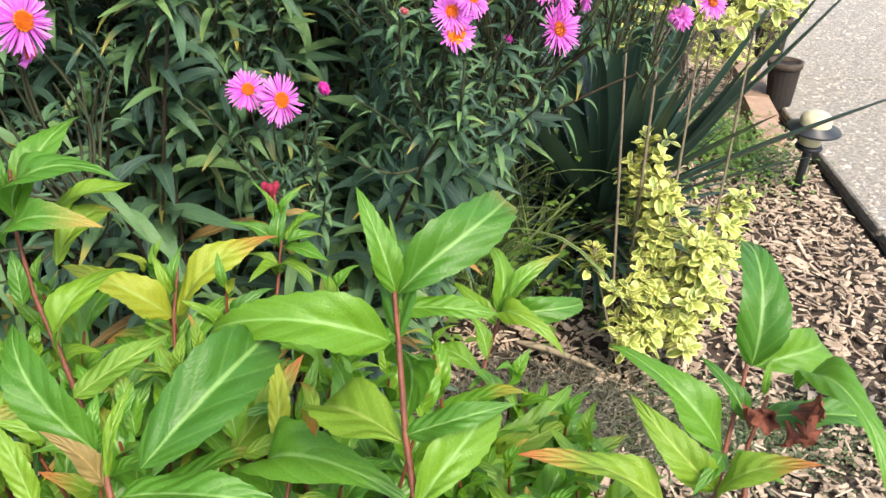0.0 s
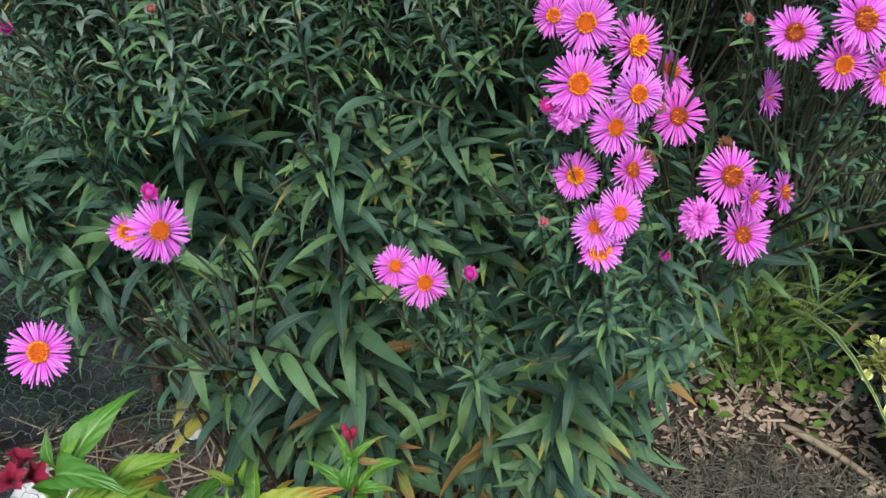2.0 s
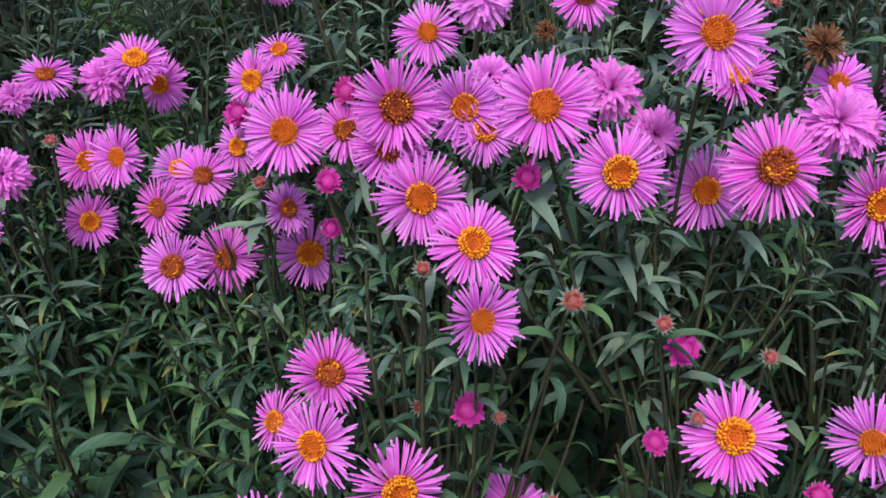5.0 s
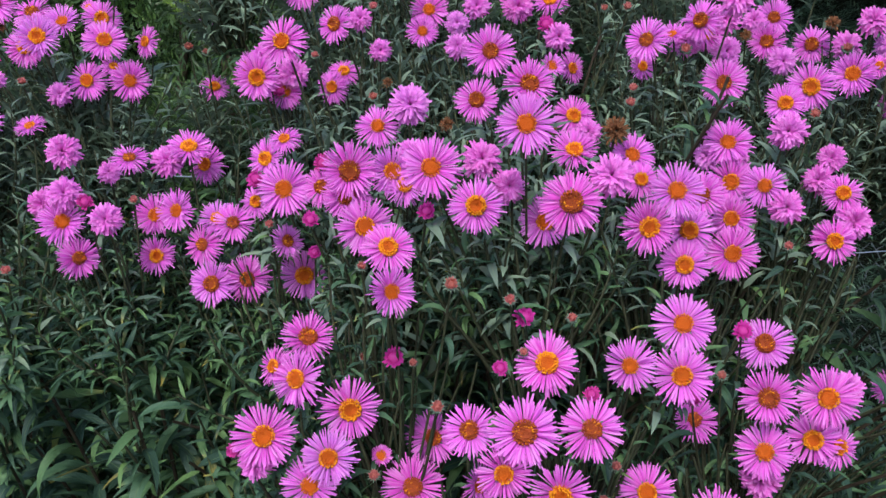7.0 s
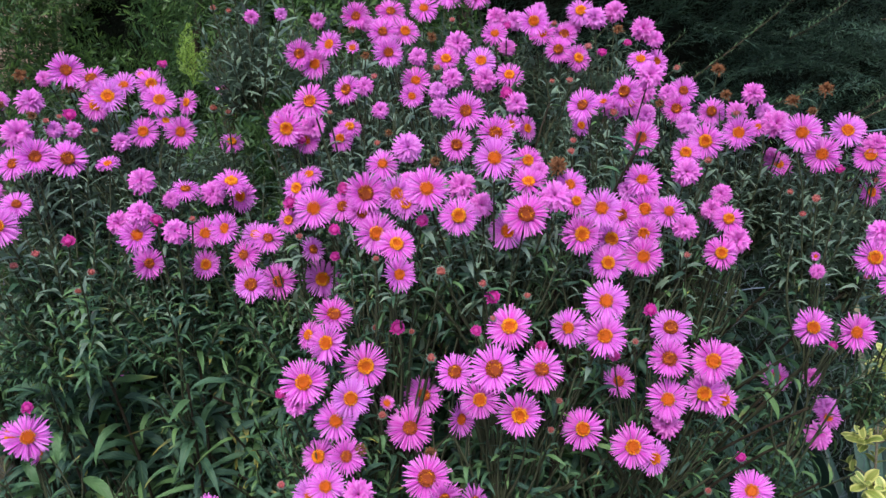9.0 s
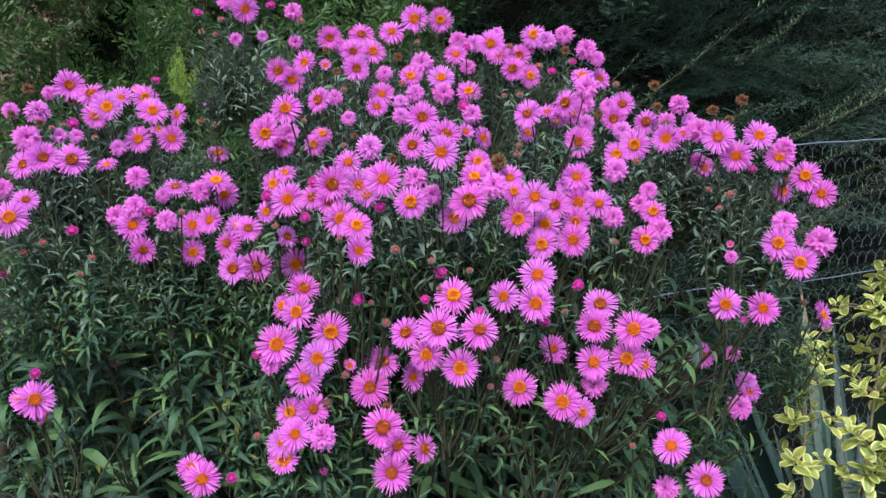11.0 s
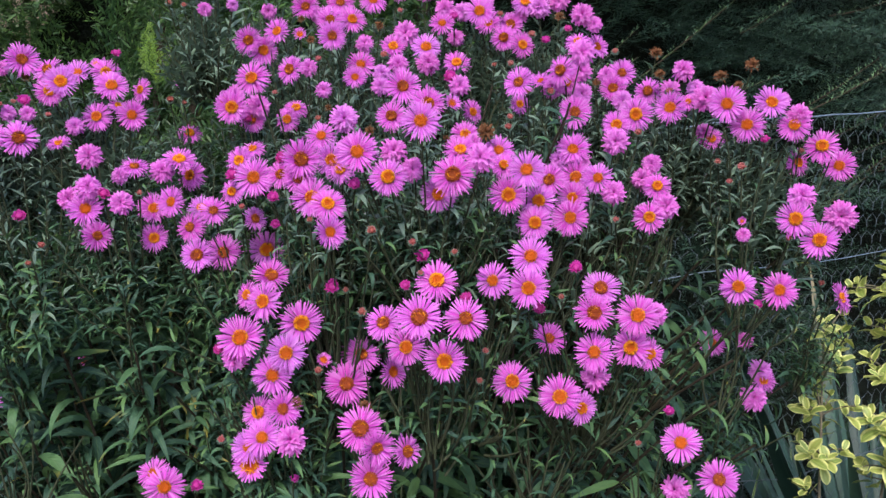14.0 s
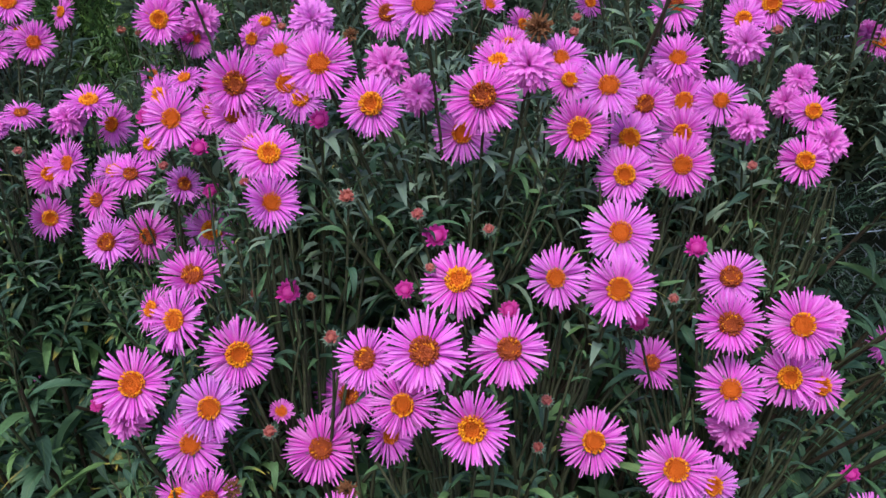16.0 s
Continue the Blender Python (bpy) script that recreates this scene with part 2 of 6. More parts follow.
M_FADED = petal_material("aster_faded_petal", (0.52, 0.10, 0.13), (0.40, 0.09, 0.06), (0.72, 0.36, 0.36), 0.4)
M_YEW_NEW = leaf_material("yew_needle_fresh", [(0.0, (0.16, 0.30, 0.03)), (1.0, (0.24, 0.38, 0.05))], (0.2, 0.3, 0.05), True, 0.5, 0.4, 0, None, 0, None, 0.25)
M_TWIG = grain_material("hedge_twig", [(0.3, (0.045, 0.030, 0.020)), (0.7, (0.085, 0.060, 0.040))], 60, 0.85)
# near-black: the shade among the inner twigs is put into this colour
M_SHADE_BACKING = grain_material("hedge_shade_backing", [(0.3, (0.006, 0.009, 0.006)), (0.7, (0.016, 0.020, 0.012))], 14, 0.95, 0.1, 1.0, 0.03)
M_SOIL = grain_material("soil", [(0.25, (0.042, 0.031, 0.024)), (0.55, (0.084, 0.064, 0.048)), (0.8, (0.145, 0.115, 0.09))], 7, 0.95, 0.2, 0.9, 0.02)
M_CHIP = grain_material("bark_chip", [(0.3, (0.28, 0.215, 0.160)), (0.55, (0.50, 0.405, 0.315)), (0.75, (0.74, 0.63, 0.50))], 30, 0.85, 0.25, 0.5, 0.002, "island")
M_CHIP_ONE = grain_material("large_bark_chip", [(0.3, (0.28, 0.215, 0.160)), (0.55, (0.50, 0.405, 0.315)), (0.75, (0.74, 0.63, 0.50))], 30, 0.85, 0.25, 0.5, 0.002, "object")
M_STRAW = grain_material("dry_straw", [(0.3, (0.24, 0.20, 0.14)), (0.7, (0.40, 0.34, 0.24))], 30, 0.8, 0.2, 0.3, 0.001, "island")
M_CREEP = grain_material("creeping_plant_grey", [(0.3, (0.10, 0.11, 0.085)), (0.7, (0.20, 0.19, 0.15))], 30, 0.85, 0.2, 0.3, 0.001, "island")
M_PEBBLE = grain_material("pebble", [(0.3, (0.40, 0.37, 0.32)), (0.7, (0.58, 0.53, 0.46))], 25, 0.75, 0.3, 0.4, 0.003, "island")
M_CONCRETE = grain_material("exposed_aggregate", [(0.36, (0.26, 0.235, 0.20)), (0.5, (0.35, 0.315, 0.27)), (0.62, (0.44, 0.40, 0.345))], 60, 0.9, 0.2, 0.9, 0.006)
M_STONE = grain_material("white_stone", [(0.3, (0.48, 0.48, 0.47)), (0.6, (0.70, 0.70, 0.69)), (0.8, (0.82, 0.82, 0.81))], 12, 0.85, 0.3, 0.9, 0.012)
M_BLACK = grain_material("black_plastic", [(0.3, (0.012, 0.014, 0.018)), (0.7, (0.022, 0.024, 0.030))], 30, 0.45, 0.4, 0.1, 0.001)
M_GLASS_CAP = grain_material("frosted_plastic", [(0.3, (0.42, 0.38, 0.24)), (0.7, (0.58, 0.54, 0.36))], 30, 0.4, 0.5, 0.1, 0.001)
M_SHEET = grain_material("black_sheeting", [(0.3, (0.010, 0.012, 0.014)), (0.7, (0.022, 0.025, 0.028))], 9, 0.6, 0.3, 0.6, 0.01)
M_WIRE = grain_material("green_coated_wire", [(0.3, (0.060, 0.075, 0.085)), (0.7, (0.11, 0.135, 0.155))], 60, 0.45, 0.5, 0.1, 0.001)
M_WIRE_TOP = grain_material("blue_grey_wire", [(0.3, (0.12, 0.16, 0.22)), (0.7, (0.20, 0.25, 0.33))], 60, 0.4, 0.5, 0.1, 0.001)
M_WALL = grain_material("house_wall_render", [(0.3, (0.24, 0.17, 0.13)), (0.7, (0.36, 0.27, 0.21))], 5, 0.9, 0.2, 0.5, 0.004)
M_BRICK = grain_material("edging_brick", [(0.3, (0.30, 0.20, 0.15)), (0.7, (0.44, 0.32, 0.25))], 20, 0.9, 0.2, 0.6, 0.004, "object")


# ---------------------------------------------------------------- mesh helpers
def mesh_of(name, verts, faces, mats, uv=None, smooth=True, slots=None):
    me = bpy.data.meshes.new(name)
    verts, faces = np.asarray(verts, np.float32), np.asarray(faces, np.int32)
    k = faces.shape[1]
    me.vertices.add(len(verts))
    me.vertices.foreach_set("co", verts.ravel())
    me.loops.add(faces.size)
    me.loops.foreach_set("vertex_index", faces.ravel())
    me.polygons.add(len(faces))
    me.polygons.foreach_set("loop_start", np.arange(0, faces.size, k, dtype=np.int32))
    me.polygons.foreach_set("use_smooth", np.full(len(faces), smooth))
    for m in (mats if isinstance(mats, (list, tuple)) else [mats]):
        me.materials.append(m)
    if slots is not None:
        me.polygons.foreach_set("material_index", np.asarray(slots, np.int32))
    if uv is not None:
        layer = me.uv_layers.new(name="UVMap")
        layer.data.foreach_set("uv", np.asarray(uv, np.float32)[faces.ravel()].ravel())
    me.update(calc_edges=True)
    me.validate()
    return me


def part(name, me, parent, label="", m=None):
    ob = new(name, me)
    ob.parent = parent
    if m is not None:
        ob.matrix_basis = m
    return tagged(ob, label)


class Heap:
    """Gathers many small shapes of four-cornered faces for one mesh."""

    def __init__(self):
        self.v, self.f, self.uv, self.n = [], [], [], 0

    def add(self, v, f, uv=None):
        v = np.asarray(v, float)
        self.v.append(v)
        self.f.append(np.asarray(f) + self.n)
        self.uv.append(np.zeros((len(v), 2)) if uv is None else uv)
        self.n += len(v)

    def spread(self, template, frames):
        """Lays a template (verts, faces, uv) at many 3 x 4 frames at once."""
        v, f, uv = template
        frames = np.asarray(frames)
        allv = np.einsum("nij,vj->nvi", frames[:, :, :3], v) + frames[:, None, :, 3]
        allf = f[None] + (np.arange(len(frames)) * len(v))[:, None, None]
        self.add(allv.reshape(-1, 3), allf.reshape(-1, f.shape[1]), np.tile(uv, (len(frames), 1)))

    def mesh(self, name, mats, smooth=True):
        return mesh_of(name, np.vstack(self.v), np.vstack(self.f), mats, np.vstack(self.uv), smooth)


def unit(v):
    v = np.asarray(v, float)
    return v / (np.linalg.norm(v) + 1e-9)


def leaf_frame(at, way, up, size, wide=1.0):
    """Frame with y along the leaf and z the leaf's upper side."""
    y = unit(way)
    x = np.cross(y, up)
    x = unit(x if np.linalg.norm(x) > 1e-3 else np.cross(y, (1, 0, 0.2)))
    z = np.cross(x, y)
    return np.column_stack([x * size * wide, y * size, z * size, np.asarray(at, float)])


def as_matrix(fr):
    m = Matrix([[*map(float, row)] for row in fr] + [[0, 0, 0, 1]])
    return m


def blade(profile, rows, cols, fold, arch, curl=0.0, wave=0.0, seed=0, stalk=0.0):
    """A leaf of length 1 along y; profile(v) gives its half-width; folded along the midrib and arched over its length."""
    r = np.random.default_rng(seed)
    v, uv, f = [], [], []
    ang = np.linspace(0, 1, rows + 1)
    pos, a = np.zeros(2), 0.35 * arch
    pts = [pos.copy()]
    for k in range(rows):
        a -= arch * 1.35 / rows
        pos = pos + np.array([math.cos(a), math.sin(a)]) / rows
        pts.append(pos.copy())
    ph = r.uniform(0, 6)
    for k, t in enumerate(ang):
        w = profile(t)
        for c in range(cols + 1):
            s = 2 * c / cols - 1
            lift = fold * w * abs(s) + wave * w * math.sin(9 * t + ph + (2.0 if s > 0 else 0)) * abs(s) - curl * w * s * s
            v.append((s * w, pts[k][0], pts[k][1] + lift))
            uv.append((0.5 + 0.5 * s, t))
    for k in range(rows):
        for c in range(cols):
            i = k * (cols + 1) + c
            f.append((i, i + 1, i + cols + 2, i + cols + 1))
    return np.array(v), np.array(f), np.array(uv)


def tube(points, radii, sides=6):
    pts = np.asarray(points, float)
    radii = np.broadcast_to(radii, len(pts))
    v, f = [], []
    ref = np.array((0.31, 0.17, 0.93))
    for k, p in enumerate(pts):
        d = unit(pts[min(k + 1, len(pts) - 1)] - pts[max(k - 1, 0)])
        a = unit(np.cross(d, ref if abs(d @ ref) < 0.95 else (1, 0, 0)))
        b = np.cross(d, a)
        for s in range(sides):
            q = 2 * math.pi * s / sides
            v.append(p + radii[k] * (a * math.cos(q) + b * math.sin(q)))
    for k in range(len(pts) - 1):
        for s in range(sides):
            i, j = k * sides + s, k * sides + (s + 1) % sides
            f.append((i, j, j + sides, i + sides))
    return np.array(v), np.array(f)


def bezier(a, b, c, n):
    t = np.linspace(0, 1, n)[:, None]
    return (1 - t) ** 2 * np.asarray(a, float) + 2 * t * (1 - t) * np.asarray(b, float) + t * t * np.asarray(c, float)


def lance(w, peak=0.4, sharp=1.3):
    return lambda t: w * (max(0.0, math.sin(math.pi * (t ** (math.log(0.5) / math.log(peak))))) ** 0.9 * (1 - 0.15 * t) if t < 1 else 0.0) + 0.004


def spin(v, a):
    c, s = math.cos(a), math.sin(a)
    return np.column_stack([v[:, 0] * c - v[:, 1] * s, v[:, 0] * s + v[:, 1] * c, v[:, 2]])


# ---------------------------------------------------------------- ground, path and bed
def box_template(x, y, z):
    v = np.array([(sx * x / 2, sy * y / 2, sz * z / 2) for sx in (-1, 1) for sy in (-1, 1) for sz in (-1, 1)], float)
    f = np.array([(0, 1, 3, 2), (4, 6, 7, 5), (0, 4, 5, 1), (2, 3, 7, 6), (0, 2, 6, 4), (1, 5, 7, 3)])
    return v, f, np.zeros((8, 2))


def random_frames(xy, z, sizes, tilt):
    out = []
    for (x, y), zz, s in zip(xy, z, sizes):
        m = Euler((rng.normal(0, tilt), rng.normal(0, tilt), rng.uniform(0, 6.283))).to_matrix()
        a = np.array(m) * np.asarray(s)[None, :]
        out.append(np.column_stack([a, (x, y, zz)]))
    return np.array(out)


def lump_grid(x0, x1, y0, y1, nx, ny, z, amp, freq, seed):
    xs, ys = np.linspace(x0, x1, nx), np.linspace(y0, y1, ny)
    v = [(x, y, z + amp * noise.noise(Vector((x * freq, y * freq, seed)))) for y in ys for x in xs]
    f = [(j * nx + i, j * nx + i + 1, (j + 1) * nx + i + 1, (j + 1) * nx + i) for j in range(ny - 1) for i in range(nx - 1)]
    return np.array(v), np.array(f), None


PATH_X = 1.22
heap = Heap()
xs = np.concatenate([[-400, -60, -12, -5], np.linspace(-3, PATH_X, 70), [4, 12, 60, 400]])
ys = np.concatenate([[-400, -60, -12, -4], np.linspace(-1.5, 5.5, 110), [8, 16, 60, 400]])
gv = [(x, y, GROUND + (0.022 * noise.noise(Vector((x * 2.2, y * 2.2, 3))) + 0.008 * noise.noise(Vector((x * 9, y * 9, 5))) if x < PATH_X - 0.01 else -0.03)) for y in ys for x in xs]
nx = len(xs)
gf = [(j * nx + i, j * nx + i + 1, (j + 1) * nx + i + 1, (j + 1) * nx + i) for j in range(len(ys) - 1) for i in range(nx - 1)]
tagged(new("ground", mesh_of("ground", gv, gf, M_SOIL)), "dark brown garden soil under bark mulch", "ground", kind="structure")

# slab path beside the bed
pavement = tagged(new("pavement", mesh_of("pavement_bed", *lump_grid(PATH_X + 0.02, 6.0, -2.0, 9.0, 2, 2, GROUND - 0.012, 0, 1, 0)[:2], M_SOIL)), "pale exposed-aggregate concrete slab path beside the bed", "pavement", kind="structure")
for i in range(4):
    for j in range(6):
        v, f, _ = box_template(1.18, 1.49, 0.06)
        bm = bmesh.new()
        vs = [bm.verts.new(p) for p in v]
        for q in f:
            bm.faces.new([vs[k] for k in q])
        bmesh.ops.bevel(bm, geom=list(bm.edges), offset=0.006, segments=1, affect="EDGES")
        me = bpy.data.meshes.new("slab")
        bm.to_mesh(me)
        bm.free()
        me.materials.append(M_CONCRETE)
        part("slab", me, pavement, "", pose(PATH_X + 0.03 + 0.59 + i * 1.2, -1.9 + 0.5 + j * 1.51 + 0.1, GROUND - 0.012))

# small stones that show in the slabs' surface
n = 13000
xy = np.column_stack([rng.uniform(PATH_X + 0.04, 2.9, n), rng.uniform(1.6, 5.6, n)])
heap = Heap()
peb = (np.array([(0.5, 0, 0), (0.28, 0.42, 0), (-0.3, 0.4, 0), (-0.5, 0, 0), (-0.26, -0.43, 0), (0.3, -0.4, 0), (0.2, 0.14, 0.5), (-0.2, 0.14, 0.5), (-0.18, -0.15, 0.5), (0.2, -0.14, 0.5)]),
       np.array([(0, 1, 6, 9), (1, 2, 7, 6), (2, 3, 8, 7), (4, 5, 9, 8), (6, 7, 8, 9)]), np.zeros((10, 2)))
size = rng.lognormal(-4.3, 0.35, n)
heap.spread(peb, random_frames(xy, np.full(n, GROUND + 0.0175), np.column_stack([size, size * 0.8, size * 0.35]), 0.03))
tagged(part("pebble_mass", heap.mesh("pebble_mass", M_PEBBLE, False), pavement, "small pale stones in the concrete"), kind="stuff")

# bark mulch
n = 38000
xy = np.column_stack([rng.uniform(-1.7, PATH_X - 0.03, n), rng.uniform(0.7, 4.3, n)])
keep = rng.uniform(0, 1, n) < np.clip(0.45 + 0.8 * (xy[:, 0] + 0.35), 0.05, 1)
xy = xy[keep]
z = [GROUND + 0.010 + 0.022 * noise.noise(Vector((x * 2.2, y * 2.2, 3))) + rng.uniform(0, 0.014) for x, y in xy]
kind = rng.uniform(0, 1, len(xy))
size = np.column_stack([np.where(kind < 0.25, rng.lognormal(-3.25, 0.4, len(xy)), rng.lognormal(-4.05, 0.5, len(xy))), rng.lognormal(-5.0, 0.5, len(xy)), rng.uniform(0.001, 0.0045, len(xy))])
frames = random_frames(xy, z, size, 0.28)
heap = Heap()
near = (np.abs(xy[:, 0] - 0.45) < 0.45) & (np.abs(xy[:, 1] - 1.75) < 0.55)
limit = np.sort((size[:, 0] * size[:, 1] * near))[-280]
near &= size[:, 0] * size[:, 1] >= limit
chips = []
for q in range(6):
    r = np.random.default_rng(600 + q)
    ends = [(-0.5, -0.5), (0.1, -0.6), (0.5, -0.3), (0.42, 0.45), (-0.1, 0.55), (-0.52, 0.25)]
    ends = np.array(ends) + r.normal(0, 0.11, (6, 2))
    bow = r.normal(0, 0.9)
    v = np.array([(x, y, zz * 0.5 + bow * (0.25 - x * x)) for zz in (-1, 1) for x, y in ends * (1.0 if zz < 0 else 0.9)])
    f = np.array([(0, 1, 4, 5), (1, 2, 3, 4), (6, 11, 10, 7), (7, 10, 9, 8), *[(j, (j + 1) % 6, (j + 1) % 6 + 6, j + 6) for j in range(6)]])
    mine = np.arange(len(xy)) % 6 == q
    heap.spread((v, f, np.zeros((12, 2))), frames[mine & ~near])
    one = mesh_of("chip", v, f, M_CHIP_ONE, None, False)
    chips += [(one, fr) for fr in frames[mine & near]]
mulch = tagged(new("bark_mulch", heap.mesh("bark_mulch", M_CHIP, False)), "pale brown bark chips spread over the bed", "mulch", kind="stuff")
for one, fr in chips:
    part("chip", one, mulch, "", as_matrix(fr))

# straw and dry stalks on the soil by the fence
n = 420
xy = np.column_stack([rng.uniform(-1.7, -0.3, n), rng.uniform(0.8, 1.7, n)])
heap = Heap()
heap.spread(box_template(1, 1, 1), random_frames(xy, GROUND + 0.02 + rng.uniform(0, 0.02, n), np.column_stack([rng.uniform(0.05, 0.22, n), np.full(n, 0.003), np.full(n, 0.002)]), 0.12))
tagged(new("dry_straw", heap.mesh("dry_straw", M_STRAW, False)), "dry pale straw and stalks lying on dark soil", "straw", kind="stuff")

# a low grey creeping plant
heap = Heap()
for k in range(1500):
    c = np.array([0.16, 1.52]) + rng.normal(0, 1, 2) * (0.15, 0.09)
    h = rng.uniform(0.01, 0.05)
    d = rng.normal(0, 0.05, 2)
    p0 = np.array([*c, GROUND + 0.01])
    heap.add(*tube(bezier(p0, p0 + (d[0] * 0.3, d[1] * 0.3, h), p0 + (d[0], d[1], h * 0.7), 4), [0.0016, 0.0014, 0.0012, 0.0006], 3))
tagged(new("creeping_plant", heap.mesh("creeping_plant", M_CREEP)), "low wiry grey-green creeping plant on the mulch", "ground cover", kind="stuff")


def lumpy(radius, squash, seed, rough=0.25):
    bm = bmesh.new()
    bmesh.ops.create_icosphere(bm, subdivisions=4, radius=1.0)
    for q in bm.verts:
        d = q.co.normalized()
        k = 1 + rough * noise.noise(d * 1.3 + Vector((seed, 0, 0))) + 0.35 * rough * noise.noise(d * 4 + Vector((0, seed, 0))) + 0.12 * rough * noise.noise(d * 11)
        q.co = Vector((d.x * radius[0], d.y * radius[1], d.z * radius[2])) * k
    me = bpy.data.meshes.new("stone")
    bm.to_mesh(me)
    bm.free()
    me.materials.append(M_STONE)
    for p in me.polygons:
        p.use_smooth = True
    return me


def stone(at, radius, seed, label):
    ob = tagged(new("stone", lumpy(radius, 1, seed)), label, "stone", "stones by the fence")
    ob.matrix_world = pose(at[0], at[1], GROUND + radius[2] * 0.72, 0, 0, 40)


stone((-1.25, 0.99), (0.075, 0.062, 0.052), 2.0, "rough white limestone lying behind the wire netting")
stone((-0.92, 1.42), (0.045, 0.040, 0.045), 5.0, "small pale stone on dark soil")
stone((-1.12, 1.30), (0.030, 0.045, 0.016), 9.0, "small pale stone on dark soil")

# a weathered pale stick on the mulch
heap = Heap()
heap.add(*tube(bezier((0.14, 1.77, GROUND + 0.03), (0.24, 1.73, GROUND + 0.036), (0.33, 1.67, GROUND + 0.028), 8), [0.004, 0.008, 0.009, 0.008, 0.008, 0.007, 0.007, 0.003], 7))
tagged(new("stick", heap.mesh("stick", M_STRAW)), "pale weathered stick lying on the mulch", "stick")

# black sheeting on the ground along the fence
v, f, _ = lump_grid(-1.75, -0.95, 0.25, 0.98, 40, 36, GROUND + 0.040, 0.05, 5.0, 8)
v[:, 1] += 0.25 * (v[:, 0] + 1.35)
edge = np.minimum(np.minimum(v[:, 0] + 1.75, -0.95 - v[:, 0]), 0.2)
v[:, 2] -= np.clip(0.08 - edge, 0, 1) * 0.8
tagged(new("black_sheeting", mesh_of("black_sheeting", v, f, M_SHEET)), "crumpled black plastic sheeting on the soil by the fence", "sheeting")


# ---------------------------------------------------------------- path lights and edging
def lathe(profile, sides=28):
    v = [(r * math.cos(2 * math.pi * s / sides), r * math.sin(2 * math.pi * s / sides), z) for r, z in profile for s in range(sides)]
    f = [(k * sides + s, k * sides + (s + 1) % sides, (k + 1) * sides + (s + 1) % sides, (k + 1) * sides + s) for k in range(len(profile) - 1) for s in range(sides)]
    return np.array(v), np.array(f)


def path_light():
    lamp = tagged(new("path_light"), "black solar path light with wide brim and pale cap", "garden light", "path lights")
    for name, prof, mat, label in (
            ("stake", [(0.004, -0.02), (0.014, 0.0), (0.0135, 0.14), (0.014, 0.155), (0.001, 0.156)], M_BLACK, ""),
            ("collar", [(0.014, 0.150), (0.040, 0.160), (0.044, 0.168), (0.040, 0.176), (0.012, 0.178)], M_BLACK, ""),
            ("lens", [(0.03, 0.174), (0.034, 0.18), (0.037, 0.215), (0.035, 0.224), (0.01, 0.225)], M_GLASS_CAP, "pale frosted plastic lens"),
            ("brim", [(0.03, 0.232), (0.080, 0.222), (0.086, 0.226), (0.084, 0.232), (0.05, 0.245), (0.0495, 0.25), (0.01, 0.251)], M_BLACK, ""),
            ("cap", [(0.05, 0.246), (0.050, 0.262), (0.044, 0.276), (0.028, 0.286), (0.001, 0.289)], M_GLASS_CAP, "pale yellowish solar cap")):
        v, f = lathe(prof)
        part(name, mesh_of(name, v, f, mat), lamp, label)
    lamp.matrix_world = pose(1.08, 2.76, GROUND, 2, 3, 0)
    return lamp


lamp = path_light()
copy_thing(lamp, pose(0.955, 1.50, GROUND - 0.02, 0, -2, 40))


def dark_planter(at, w, h, turn):
    pot = tagged(new("planter"), "dark brown tapered planter with a worn pale rim", "planter", "planters by the path")
    bm = bmesh.new()
    bmesh.ops.create_cone(bm, cap_ends=True, segments=18, radius1=w * 0.38, radius2=w * 0.5, depth=h)
    bmesh.ops.bevel(bm, geom=[e for e in bm.edges if abs(e.verts[0].co.z - e.verts[1].co.z) < 1e-4], offset=0.008, segments=2, affect="EDGES")
    me = bpy.data.meshes.new("body")
    bm.to_mesh(me)
    bm.free()
    me.materials.append(M_PLANTER)
    part("body", me, pot, "", pose(0, 0, h / 2))
    v, f = lathe([(w * 0.46, h - 0.012), (w * 0.54, h - 0.01), (w * 0.55, h + 0.014), (w * 0.46, h + 0.016), (w * 0.42, h - 0.01)], 22)
    part("rim", mesh_of("rim", v, f, M_PLANTER_RIM), pot, "worn pale brown rim")
    v, f = lathe([(0.001, h - 0.016), (w * 0.2, h - 0.012), (w * 0.45, h - 0.016)], 22)
    part("soil", mesh_of("soil", v, f, M_SOIL), pot)
    pot.matrix_world = pose(*at, GROUND - 0.005, 0, 0, turn)


M_PLANTER = grain_material("planter_brown", [(0.3, (0.016, 0.013, 0.012)), (0.7, (0.034, 0.026, 0.021))], 14, 0.8)
M_PLANTER_RIM = grain_material("planter_rim", [(0.3, (0.04, 0.03, 0.025)), (0.7, (0.09, 0.065, 0.05))], 20, 0.85)
dark_planter((1.245, 3.62), 0.13, 0.19, 10)
dark_planter((1.38, 4.32), 0.16, 0.20, 30)
dark_planter((1.40, 5.1), 0.16, 0.20, 70)

edging = tagged(new("brick_edging"), "weathered pinkish bricks edging the bed", "edging", kind="structure")
v, f, uvq = box_template(0.215, 0.10, 0.065)
brick_me = mesh_of("brick", v, f, M_BRICK, uvq, False)
for k in range(9):
    part("brick", brick_me, edging, "", pose(1.10 + 0.03 * k + rng.normal(0, 0.006), 3.25 + 0.225 * k, GROUND + 0.022 + rng.normal(0, 0.004), rng.normal(0, 2), rng.normal(0, 2), 84 + rng.normal(0, 3)))


# ---------------------------------------------------------------- fence
FENCE_A, BEND = np.array([-1.1, 0.95]), 1.68
RUN_1, RUN_2 = unit((1.7, 1.45)), unit((0.36, 0.93))


